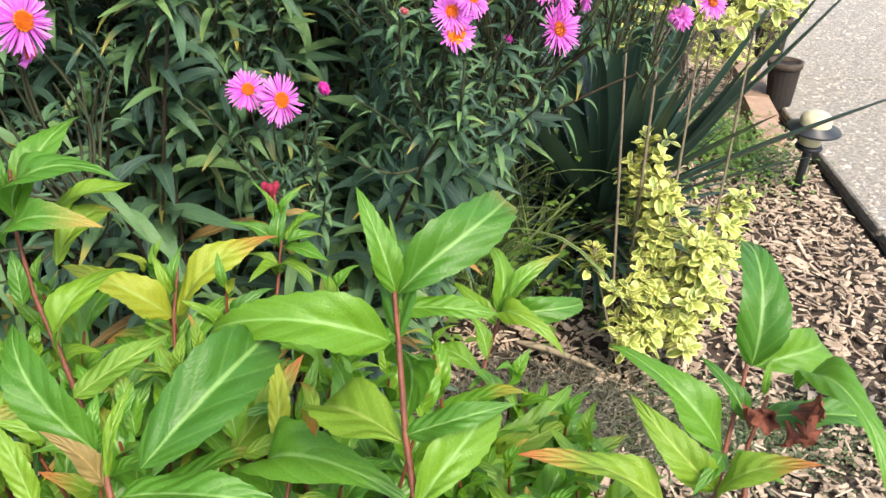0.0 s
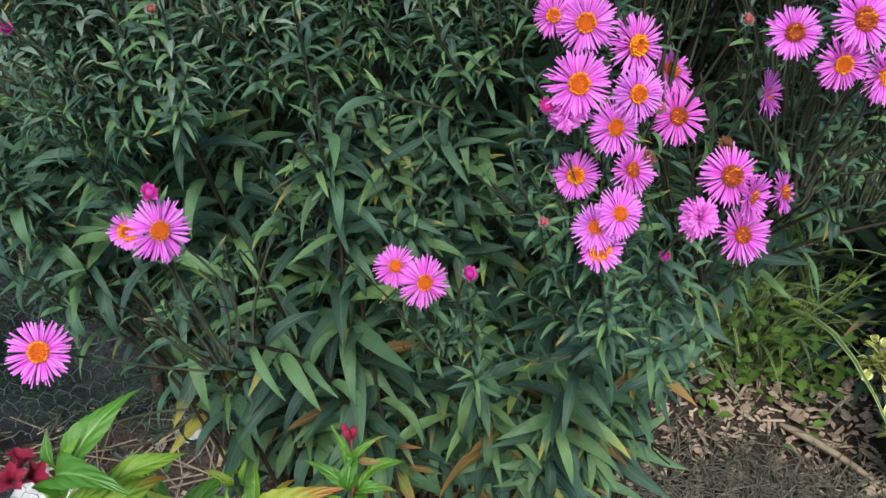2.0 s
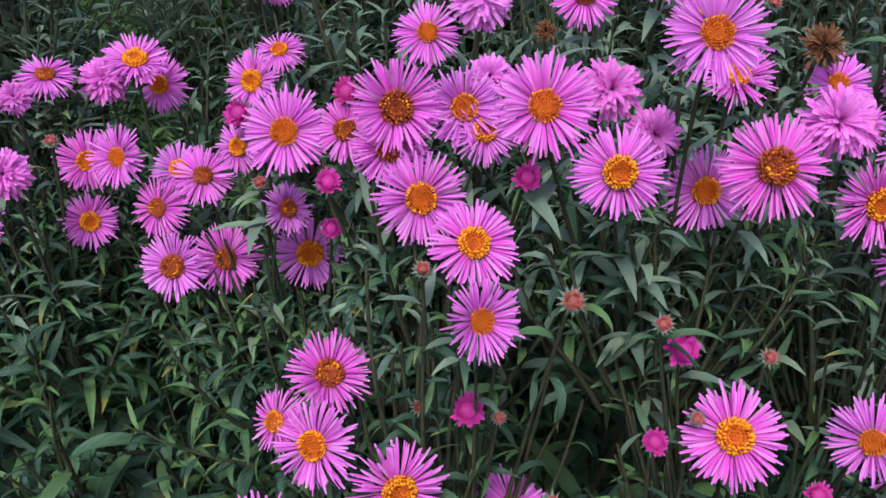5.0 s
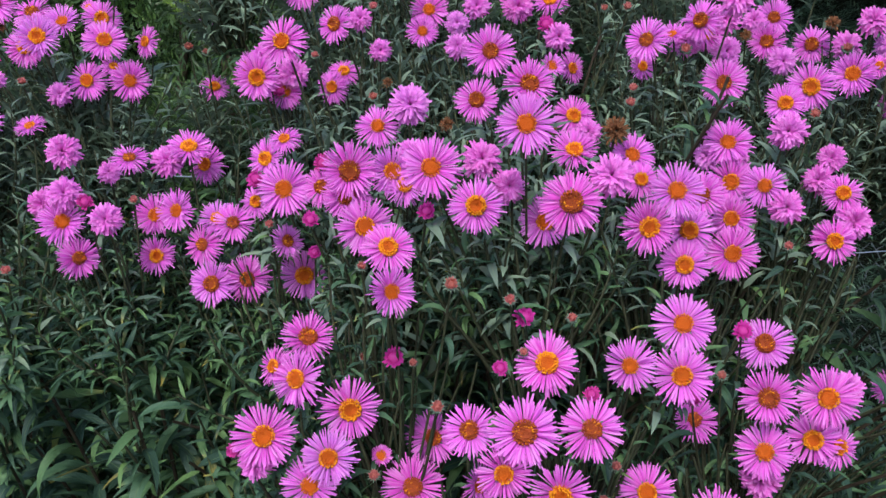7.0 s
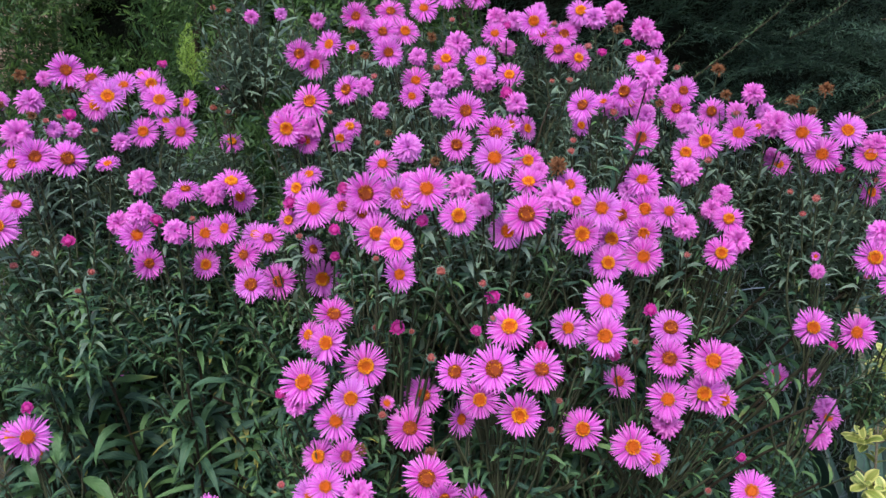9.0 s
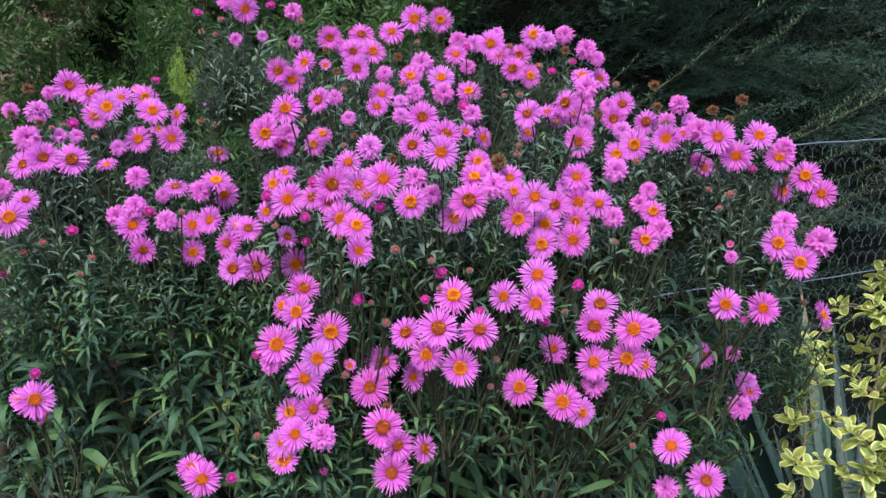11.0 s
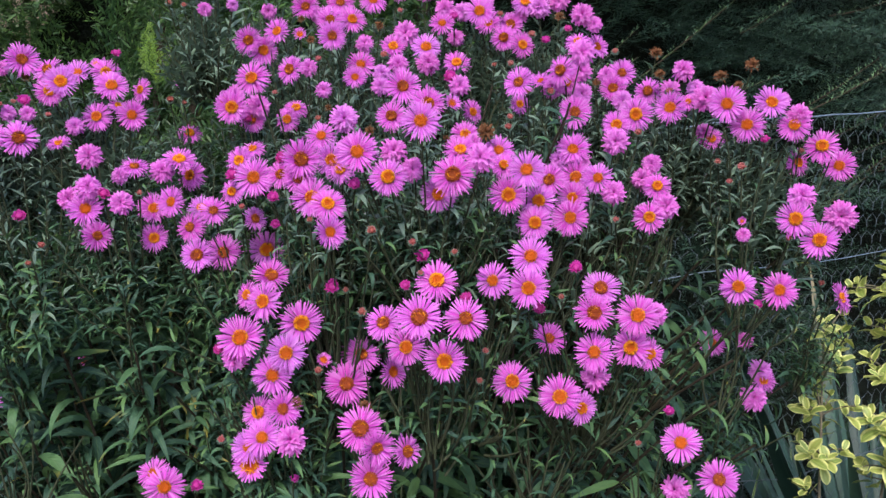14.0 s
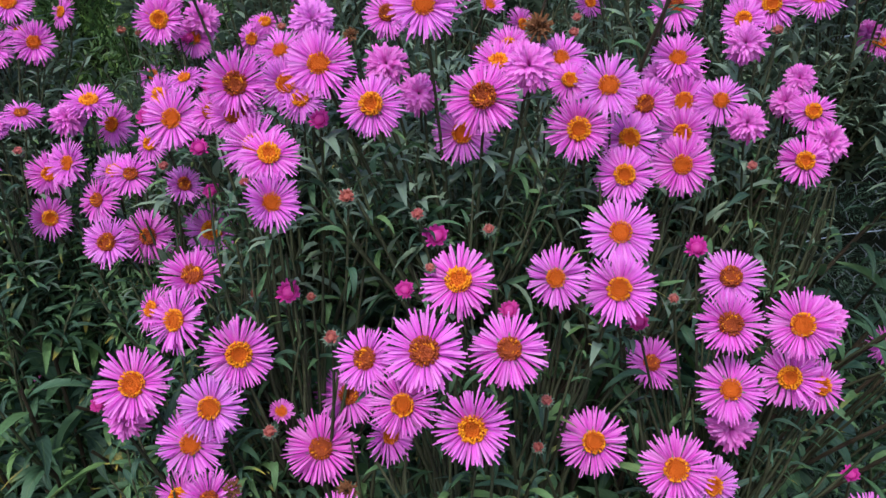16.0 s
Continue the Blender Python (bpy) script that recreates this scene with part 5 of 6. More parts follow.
spray(main_aster, "oxfooo", [(-0.146, 0.913, 1.422, 23.0, 32, 14), (-0.078, 0.978, 1.386, 6.2, 45, 44), (-0.094, 0.975, 1.373, 5.5, 45, 39), (-0.135, 0.884, 1.320, 19.3, 16, 17), (-0.147, 0.913, 1.334, 16.6, 30, 50), (-0.052, 0.941, 1.351, 19.8, 45, 26)])
spray(main_aster, "sosxfbssbo", [(-0.122, 1.517, 1.579, 24.3, 32, 19), (-0.110, 1.449, 1.508, 23.2, 60, 12), (-0.104, 1.551, 1.592, 22.7, 31, 18), (-0.049, 1.468, 1.551, 11.0, 30, 34), (-0.101, 1.466, 1.526, 8.2, 32, 35), (-0.090, 1.492, 1.517, 8.2, 31, 35), (-0.002, 1.461, 1.550, 23.0, 30, 11), (0.011, 1.475, 1.536, 16.7, 38, 11), (-0.022, 1.451, 1.527, 6.9, 30, 35), (-0.000, 1.505, 1.503, 22.9, 71, 19)])
spray(main_aster, "sorrrooobbbs", [(-0.017, 0.946, 1.371, 21.2, 44, 17), (-0.079, 0.860, 1.302, 24.9, 32, 11), (-0.046, 0.873, 1.306, 17.6, 30, 19), (-0.005, 0.867, 1.324, 24.4, 47, 10), (-0.010, 0.868, 1.303, 20.6, 47, 20), (0.011, 0.868, 1.282, 23.9, 46, 13), (0.014, 0.895, 1.323, 21.2, 45, 11), (0.024, 0.899, 1.312, 17.4, 44, 27), (-0.047, 0.861, 1.279, 7.2, 48, 36), (0.059, 0.887, 1.297, 6.9, 43, 28), (-0.049, 0.877, 1.324, 7.2, 30, 26), (0.011, 0.918, 1.336, 14.4, 44, 18)])
spray(main_aster, "rsrroxs", [(-0.021, 1.054, 1.415, 25.2, 41, 15), (-0.085, 1.080, 1.420, 15.7, 42, 15), (0.058, 1.010, 1.389, 22.9, 48, 24), (0.018, 0.991, 1.375, 19.7, 32, 16), (0.017, 1.135, 1.354, 21.5, 54, 25), (0.041, 1.067, 1.347, 7.8, 37, 39), (0.063, 1.094, 1.345, 15.1, 36, 26)])
spray(main_aster, "xofhsobo", [(0.055, 0.804, 1.070, 7.9, 47, 44), (0.032, 0.791, 1.099, 22.3, 48, 14), (0.055, 0.835, 1.099, 5.4, 45, 43), (0.044, 0.852, 1.105, 8.3, 63, 40), (0.004, 0.764, 1.118, 17.9, 25, -4), (0.046, 0.798, 1.124, 22.2, 47, 13), (-0.008, 0.754, 1.126, 5.9, 33, 36), (0.011, 0.767, 1.140, 25.7, 41, 21)])
spray(main_aster, "hofoosr", [(0.028, 0.764, 1.008, 17.7, 40, 19), (0.027, 0.763, 1.027, 20.5, 22, 25), (-0.014, 0.758, 1.027, 5.4, 51, 45), (0.044, 0.766, 1.040, 20.5, 49, 26), (-0.001, 0.799, 1.050, 20.5, 22, 23), (0.106, 0.751, 1.055, 18.6, 47, 33), (0.045, 0.793, 1.064, 20.5, 56, 24)])
spray(main_aster, "ooffrooobfff", [(0.066, 0.840, 1.278, 20.3, 54, 35), (0.080, 0.829, 1.251, 19.1, 68, 13), (0.039, 0.839, 1.260, 4.7, 46, 43), (0.095, 0.876, 1.250, 6.7, 42, 30), (-0.009, 0.825, 1.196, 21.9, 57, 44), (0.006, 0.803, 1.173, 23.1, 15, 17), (-0.017, 0.799, 1.178, 17.1, 2, 21), (0.036, 0.828, 1.150, 24.7, 55, 11), (0.052, 0.859, 1.186, 8.2, 45, 33), (0.033, 0.846, 1.186, 4.8, 46, 39), (0.112, 0.844, 1.169, 5.9, 43, 40), (0.065, 0.867, 1.184, 4.1, 44, 40)])
spray(main_aster, "ofrsoss", [(0.034, 1.290, 1.433, 16.5, 13, 49), (0.046, 1.298, 1.419, 7.1, 31, 31), (0.061, 1.301, 1.448, 23.8, 2, 10), (0.033, 1.322, 1.427, 20.2, 23, 14), (0.046, 1.339, 1.435, 22.8, 31, 6), (0.072, 1.340, 1.417, 20.1, 39, 7), (0.061, 1.354, 1.451, 20.3, 30, 5)])
spray(main_aster, "ffrrfos", [(0.043, 1.197, 1.366, 6.7, 34, 32), (0.039, 1.208, 1.380, 5.9, 33, 38), (0.045, 1.220, 1.427, 24.5, 3, 18), (0.112, 1.256, 1.387, 24.3, 31, 8), (0.035, 1.257, 1.418, 7.8, 32, 37), (0.012, 1.267, 1.400, 16.5, 60, 15), (0.111, 1.273, 1.468, 22.7, 30, 13)])
spray(main_aster, "ofrsrxxr", [(0.037, 1.385, 1.497, 21.1, 29, 42), (0.054, 1.469, 1.489, 6.7, 27, 36), (0.062, 1.478, 1.456, 23.9, 36, 14), (0.051, 1.449, 1.452, 17.2, 28, 14), (0.088, 1.404, 1.427, 22.4, 28, 15), (0.077, 1.374, 1.434, 8.2, 28, 37), (0.079, 1.562, 1.492, 13.0, 24, 42), (0.117, 1.461, 1.425, 22.7, 18, 14)])
spray(main_aster, "brrrrrrox", [(0.076, 0.782, 0.999, 4.5, 47, 47), (0.061, 0.871, 1.078, 26.1, 44, 23), (0.045, 0.910, 1.101, 23.9, 61, 41), (0.111, 0.842, 1.045, 25.7, 43, 26), (0.127, 0.849, 1.026, 21.7, 67, 2), (0.124, 0.844, 0.993, 25.2, 43, 20), (0.148, 0.872, 1.021, 18.8, 84, 14), (0.127, 0.873, 1.103, 19.4, 83, 11), (0.103, 0.857, 1.064, 8.7, 42, 44)])
spray(main_aster, "osooxsoroxs", [(0.128, 0.917, 1.366, 23.4, 39, 17), (0.069, 0.939, 1.334, 18.8, 41, 19), (0.072, 0.878, 1.333, 23.9, 43, 19), (0.102, 0.894, 1.307, 21.6, 41, 12), (0.022, 0.949, 1.357, 7.3, 42, 33), (0.088, 0.950, 1.314, 17.0, 49, 3), (0.108, 0.971, 1.286, 22.0, 39, 4), (0.150, 0.945, 1.309, 25.1, 37, 20), (0.091, 1.032, 1.334, 21.8, 36, 45), (0.138, 1.020, 1.355, 13.6, 35, 33), (0.165, 0.973, 1.328, 20.0, 36, 19)])
spray(main_aster, "oosfoosso", [(0.181, 1.300, 1.384, 24.8, 27, 8), (0.173, 1.261, 1.369, 20.8, 28, 17), (0.195, 1.219, 1.347, 20.9, 28, 9), (0.194, 1.284, 1.359, 6.6, 25, 39), (0.165, 1.174, 1.302, 23.2, 30, 11), (0.157, 1.179, 1.336, 23.5, 29, 33), (0.140, 1.174, 1.323, 15.9, 23, 18), (0.153, 1.205, 1.321, 16.0, 30, 19), (0.196, 1.175, 1.302, 20.6, 38, 12)])
spray(main_aster, "orrobfr", [(0.179, 0.838, 1.144, 20.5, 32, 4), (0.145, 0.843, 1.162, 19.9, 16, 25), (0.187, 0.848, 1.172, 24.5, 39, 27), (0.208, 0.862, 1.130, 22.9, 38, 5), (0.138, 0.882, 1.194, 5.9, 40, 39), (0.153, 0.889, 1.209, 3.9, 39, 39), (0.211, 0.891, 1.168, 23.2, 45, 27)])
spray(main_aster, "obfbffoo", [(0.165, 0.901, 1.200, 23.5, 38, 33), (0.202, 0.903, 1.186, 5.8, 36, 40), (0.123, 0.910, 1.237, 5.4, 39, 38), (0.128, 0.922, 1.221, 8.1, 39, 31), (0.212, 0.924, 1.129, 4.6, 35, 42), (0.166, 0.929, 1.228, 4.7, 37, 38), (0.212, 0.936, 1.202, 19.7, 19, 8), (0.236, 0.966, 1.193, 22.7, 33, 9)])
spray(main_aster, "oooooroooo", [(0.141, 1.040, 1.335, 19.9, 52, 26), (0.160, 1.024, 1.319, 15.8, 43, 19), (0.193, 1.022, 1.314, 23.1, 33, 20), (0.180, 1.006, 1.287, 23.0, 35, 4), (0.188, 1.055, 1.278, 21.4, 33, 13), (0.179, 1.092, 1.301, 20.6, 15, 18), (0.191, 1.124, 1.279, 20.9, 31, 4), (0.213, 1.083, 1.259, 23.1, 40, 5), (0.196, 1.036, 1.255, 20.9, 33, 6), (0.223, 0.988, 1.223, 23.5, 33, 24)])
spray(main_aster, "sxssfoossxxos", [(0.121, 1.374, 1.407, 18.6, 28, 7), (0.144, 1.444, 1.448, 10.1, 24, 37), (0.200, 1.402, 1.449, 19.7, 23, 30), (0.162, 1.443, 1.425, 18.9, 25, 15), (0.170, 1.424, 1.421, 7.2, 23, 37), (0.192, 1.382, 1.395, 24.9, 17, 15), (0.213, 1.394, 1.404, 13.0, 23, 24), (0.210, 1.423, 1.424, 16.3, 23, 23), (0.233, 1.405, 1.409, 23.7, 32, 16), (0.247, 1.423, 1.439, 11.2, 20, 43), (0.279, 1.455, 1.456, 12.1, 18, 42), (0.219, 1.463, 1.352, 21.4, 40, 34), (0.210, 1.460, 1.363, 16.6, 22, 32)])
spray(main_aster, "ssosobsf", [(0.211, 1.290, 1.318, 16.3, 26, 10), (0.208, 1.270, 1.299, 17.5, 27, 11), (0.235, 1.260, 1.290, 19.9, 34, 21), (0.248, 1.260, 1.265, 21.1, 43, 14), (0.246, 1.218, 1.253, 21.4, 35, 14), (0.232, 1.219, 1.253, 5.5, 26, 29), (0.214, 1.183, 1.284, 18.7, 37, 13), (0.222, 1.177, 1.251, 5.4, 27, 36)])
spray(main_aster, "sooof", [(0.259, 1.069, 1.081, 20.0, 30, 6), (0.254, 1.004, 1.071, 24.8, 31, 16), (0.267, 1.026, 1.056, 19.7, 64, 8), (0.205, 0.983, 1.084, 23.9, 43, 15), (0.196, 0.936, 1.092, 4.7, 35, 43)])
spray(main_aster, "bbrrosooorf", [(0.231, 0.996, 1.165, 6.8, 32, 27), (0.239, 1.056, 1.204, 7.7, 29, 38), (0.223, 1.142, 1.169, 24.6, 28, 33), (0.264, 1.056, 1.157, 23.6, 29, 19), (0.293, 1.103, 1.151, 25.6, 27, 19), (0.294, 1.146, 1.148, 17.4, 52, 19), (0.284, 1.106, 1.112, 23.5, 27, 13), (0.298, 1.124, 1.104, 20.3, 61, 13), (0.266, 1.054, 1.113, 23.7, 29, 21), (0.201, 1.062, 1.117, 21.6, 58, 35), (0.237, 1.030, 1.175, 4.8, 30, 40)])
spray(main_aster, "ssors", [(0.318, 1.436, 1.027, 19.7, 56, 23), (0.320, 1.408, 0.994, 22.9, 38, 25), (0.322, 1.435, 1.013, 19.6, 47, 24), (0.260, 1.399, 1.064, 21.6, 50, 29), (0.309, 1.397, 1.076, 14.6, 57, 29)])
spray(main_aster, "xoosoosbf", [(0.276, 1.416, 1.425, 8.5, 19, 37), (0.283, 1.360, 1.398, 25.8, 22, 7), (0.318, 1.426, 1.401, 25.0, 37, 25), (0.321, 1.461, 1.407, 14.0, 36, 25), (0.302, 1.384, 1.371, 25.3, 21, 8), (0.346, 1.440, 1.371, 23.6, 18, 17), (0.349, 1.448, 1.385, 20.5, 35, 26), (0.318, 1.408, 1.350, 6.7, 18, 39), (0.274, 1.359, 1.321, 5.8, 20, 40)])
spray(main_aster, "bosrf", [(0.309, 1.161, 1.028, 6.6, 23, 44), (0.324, 1.162, 0.993, 25.0, 23, 33), (0.308, 1.186, 0.925, 20.9, 8, 25), (0.351, 1.216, 0.939, 26.1, 31, 28), (0.289, 1.123, 0.995, 5.1, 25, 50)])
spray(main_aster, "ffooo", [(0.349, 1.457, 1.355, 6.8, 16, 32), (0.344, 1.480, 1.336, 6.0, 16, 33), (0.365, 1.504, 1.343, 25.4, 16, 18), (0.372, 1.564, 1.315, 25.3, 24, 11), (0.338, 1.485, 1.320, 20.2, 62, 11)])
spray(main_aster, "ffossofhs", [(0.310, 1.351, 1.315, 7.3, 19, 40), (0.297, 1.344, 1.295, 5.7, 20, 41), (0.391, 1.324, 1.253, 24.1, 18, 13), (0.393, 1.336, 1.281, 21.3, 16, 35), (0.420, 1.413, 1.253, 25.7, 25, 5), (0.416, 1.341, 1.227, 24.7, 17, 14), (0.383, 1.326, 1.228, 5.4, 17, 37), (0.319, 1.337, 1.245, 5.6, 20, 22), (0.328, 1.321, 1.229, 11.5, 20, 22)])
spray(main_aster, "oob", [(0.344, 1.269, 1.170, 23.5, 21, 9), (0.385, 1.293, 1.167, 24.0, 46, 10), (0.363, 1.287, 1.146, 6.2, 18, 39)])
spray(main_aster, "of", [(0.365, 1.635, 1.110, 25.6, 87, 21), (0.372, 1.512, 1.148, 6.1, 15, 38)])

for one in SPRAYS:
    grow(*one)


# leafy stems without flowers that fill the bushes
def leafy(plant, tip, low, size, crowd, own):
    tip = np.asarray(tip, float)
    others = np.vstack([np.array(main_aster.faces) + main_aster.zero, np.array(left_aster.faces) + left_aster.zero])
    if np.linalg.norm(others - tip, axis=1).min() < 0.05:
        return
    pts = plant.stem(tip, low, size, 0.0034, crowd, own, True)
    if pts is None:
        return
    for k in range(2 if plant is main_aster else 5):
        end = pts[-1] + rng.normal(0, 0.024, 3) + np.array((0, 0, rng.uniform(0.0, 0.03)))
        plant.side_twig(pts[-4], end, 11, 0.036)


for k in range(88):
    a = rng.uniform(0, 1)
    side = rng.uniform(-1, 1)
    tip = np.array((-0.04 + 0.32 * side + rng.normal(0, 0.04) + 0.08 * a, 0.95 + 0.42 * a + 0.13 * abs(side), 0.88 + 0.46 * a + rng.normal(0, 0.05)))
    if side > 0.05 and tip[2] > 0.95:
        tip[1] += 0.13
    if side > 0.1 and tip[2] > 0.9 and k % 3:
        continue
    leafy(main_aster, tip, rng.uniform(0.25, 0.42), 0.100, 0.0215, True)
for plant, x0, x1, y0, y1, count in ((main_aster, -0.50, -0.08, 1.10, 1.36, 190), (left_aster, -0.72, -0.40, 0.98, 1.22, 90)):
    # withered leaves that hang on the bare lower stems
    for k in range(count):
        p = np.array((rng.uniform(x0, x1), rng.uniform(y0, y1), rng.uniform(0.06, 0.46)))
        plant.old[int(rng.integers(len(ASTER_BLADES)))].append(leaf_frame(p - plant.zero, (*rng.normal(0, 0.5, 2), -1.0), rng.normal(0, 1, 3), rng.uniform(0.035, 0.065), rng.uniform(0.6, 1.2)))
for k in range(26):
    tip = np.array((rng.uniform(-0.42, 0.06), rng.uniform(0.98, 1.16), rng.uniform(0.40, 0.82)))
    leafy(main_aster, tip, 0.25, 0.100, 0.0180, False)
for k in range(15):
    tip = np.array((rng.uniform(0.14, 0.37), rng.uniform(1.16, 1.46), rng.uniform(0.92, 1.28)))
    tip[1] += 0.3 * max(0, tip[0] - 0.25)
    leafy(main_aster, tip, 0.45, 0.066, 0.0135, False)
for k in range(60):
    u = rng.uniform(0, 1)
    tip = np.array((rng.uniform(-0.40, 0.22), 1.02 + 0.45 * u, 1.28 + 0.18 * u + rng.normal(0, 0.03)))
    leafy(main_aster, tip, 0.6, 0.052, 0.0120, False)
for k in range(80):
    tip = np.array((rng.uniform(-0.85, -0.20), rng.uniform(0.70, 1.12), rng.uniform(0.80, 1.30)))
    tip[2] = min(tip[2], 0.98 + 0.9 * (tip[1] - 0.66))
    leafy(left_aster, tip, rng.uniform(0.3, 0.5), 0.098, 0.0190, k % 2 == 0)
for k in range(16):
    tip = np.array((rng.uniform(-0.36, -0.08), rng.uniform(0.82, 0.94), rng.uniform(0.94, 1.07)))
    leafy(main_aster, tip, 0.4, 0.092, 0.0170, True)
shift = main_aster.zero - left_aster.zero
main_own = list(main_aster.faces)
OTHER_FACES[:] = [f - shift for f in left_aster.faces]
main_aster.finish()
OTHER_FACES[:] = [f + shift for f in main_own]
left_aster.finish()


# ---------------------------------------------------------------- weigela
def weigela_blade(k, w):
    """A pointed leaf with a toothed, wavy margin and sunken side veins; its tip lies at (0, 1, 0)."""
    base = lance(w, 0.43)
    v, f, uv = blade(lambda t: base(t) * (1.12 - 0.42 * t), 26, 8, 0.50, (0.75, 1.25, 1.75, 1.0, 2.0)[k % 5], 0.34, 0.32, 60 + k)
    s, t = uv[:, 0] * 2 - 1, uv[:, 1]
    v[:, 2] += 0.002 * np.sin(52 * t - 15 * np.abs(s)) * np.abs(s) * (1 - np.abs(s) * 0.4) * (t < 0.97)
    rim = np.abs(s) > 0.99
    row = np.round(t * 26).astype(int)
    v[rim, 0] *= 1 + 0.035 * np.where(row[rim] % 2 == 0, 1, -1)
    v[rim, 1] += 0.005 * np.where(row[rim] % 2 == 0, 1, 0)
    end = v[t > 0.999].mean(0)
    g = math.atan2(end[2], end[1])
    c, q = math.cos(g), math.sin(g)
    ln = math.hypot(end[1], end[2])
    v = np.column_stack([v[:, 0], (v[:, 1] * c + v[:, 2] * q) / ln, (-v[:, 1] * q + v[:, 2] * c) / ln])
    # a slight sideways sweep
    v[:, 0] += (0.05, -0.06, 0.02, -0.03, 0.07)[k % 5] * np.sin(math.pi * v[:, 1])
    return v, f, uv


WEIGELA_BLADES = [weigela_blade(k, 0.20 + 0.01 * (k % 3)) for k in range(5)]
WEIGELA_LEAVES = {mat.name: [mesh_of("leaf", t[0], t[1], mat, t[2]) for t in WEIGELA_BLADES] for mat in (M_WEIGELA, M_WEIGELA_OLD, M_WEIGELA_YOUNG)}
weigela = tagged(new("weigela"), "weigela shrub with broad yellow-green leaves on red stems", "shrub")
weigela.matrix_world = pose(-0.02, 0.36, GROUND)
W0 = np.array((-0.02, 0.36, GROUND))
weigela_more = [[] for _ in WEIGELA_BLADES]


def wleaf(base, tip, wide, shade):
    """A leaf from its stalk to its tip. shade: g green, y yellowing, r reddish and young."""
    base, tip = np.array(base), np.array(tip)
    d = tip - base
    ln = np.linalg.norm(d)
    flat = unit((d[0], d[1], 0))
    steep = abs(d[2]) / ln
    fr = leaf_frame(base - W0, d, up * 1.0 + np.array((0.05, -0.45, 0)) - flat * (0.5 * steep if d[2] > 0 else -0.5 * steep) + rng.normal(0, 0.22, 3), ln, wide / 0.27)
    mat = {"g": M_WEIGELA, "y": M_WEIGELA_OLD, "r": M_WEIGELA_YOUNG}[shade]
    kind = int(rng.integers(5)) if steep < 0.75 else (0, 3)[int(rng.integers(2))]
    part("leaf", WEIGELA_LEAVES[mat.name][kind], weigela, "" if shade == "g" else ("yellowing leaf" if shade == "y" else "young reddish leaf"), as_matrix(fr))


def wstem(points):
    """A red stem through the points, from the root upwards."""
    low, nxt = np.array(points[0]), np.array(points[1])
    back = unit(low - nxt)
    foot = np.array((W0[0] + (low[0] - W0[0]) * 0.35, W0[1] + (low[1] - W0[1]) * 0.35, GROUND))
    pts = np.vstack([bezier(foot, low + back * 0.25, low, 9)[:-1], np.array(points)])
    v, f = tube(pts - W0, np.concatenate([np.linspace(0.0034, 0.0017, 8), np.linspace(0.0016, 0.0009, len(points))]), 8)
    part("stem", mesh_of("stem", v, f, M_WEIGELA_STEM), weigela, "red-brown stem")


wleaf((0.029, 0.312, 1.018), (0.011, 0.331, 1.058), .20, "g")
wleaf((0.027, 0.318, 1.028), (0.025, 0.328, 1.048), .10, "g")
wleaf((0.030, 0.309, 1.013), (0.073, 0.310, 1.011), .21, "g")
wleaf((0.030, 0.312, 1.018), (0.071, 0.376, 1.027), .21, "g")
wleaf((0.028, 0.301, 1.001), (-0.050, 0.304, 0.999), .20, "g")
wleaf((0.031, 0.302, 1.002), (0.050, 0.372, 0.999), .22, "g")
wleaf((0.029, 0.300, 1.000), (0.029, 0.326, 0.935), .22, "g")
wleaf((0.036, 0.278, 0.971), (0.081, 0.281, 0.988), .20, "g")
wleaf((0.042, 0.259, 0.950), (0.064, 0.323, 0.944), .20, "g")
wleaf((0.037, 0.276, 0.967), (-0.015, 0.333, 0.921), .20, "y")
wleaf((0.208, 0.389, 0.934), (0.210, 0.450, 0.977), .24, "g")
wleaf((0.193, 0.364, 0.896), (0.135, 0.398, 0.938), .20, "g")
wleaf((0.206, 0.372, 0.911), (0.183, 0.396, 0.934), .20, "g")
wleaf((0.210, 0.388, 0.935), (0.246, 0.430, 0.923), .30, "g")
wleaf((0.190, 0.351, 0.881), (0.144, 0.374, 0.924), .22, "y")
wleaf((0.166, 0.347, 0.869), (0.086, 0.349, 0.901), .20, "y")
wleaf((0.190, 0.349, 0.879), (0.230, 0.329, 0.921), .22, "y")
wleaf((0.212, 0.372, 0.914), (0.286, 0.393, 0.898), .18, "g")
wleaf((0.229, 0.377, 0.929), (0.250, 0.303, 0.921), .17, "g")
wleaf((0.214, 0.378, 0.924), (0.218, 0.390, 0.942), .14, "g")
wleaf((0.194, 0.364, 0.896), (0.174, 0.337, 0.890), .20, "g")
wleaf((0.200, 0.363, 0.898), (0.223, 0.347, 0.891), .2, "g")
wleaf((0.077, 0.547, 0.857), (0.119, 0.570, 0.899), .17, "g")
wleaf((0.077, 0.546, 0.856), (0.122, 0.506, 0.854), .20, "g")
wleaf((0.078, 0.548, 0.857), (0.139, 0.576, 0.852), .20, "g")
wleaf((0.076, 0.548, 0.859), (0.064, 0.599, 0.886), .20, "g")
wleaf((0.075, 0.544, 0.852), (0.041, 0.577, 0.867), .17, "g")
wleaf((0.069, 0.529, 0.830), (0.050, 0.550, 0.862), .2, "g")
wleaf((0.071, 0.488, 0.779), (0.130, 0.518, 0.820), .2, "g")
wleaf((0.073, 0.487, 0.778), (0.154, 0.530, 0.774), .18, "g")
wleaf((0.074, 0.483, 0.773), (0.128, 0.479, 0.819), .22, "y")
wleaf((0.064, 0.524, 0.823), (0.015, 0.556, 0.820), .2, "g")
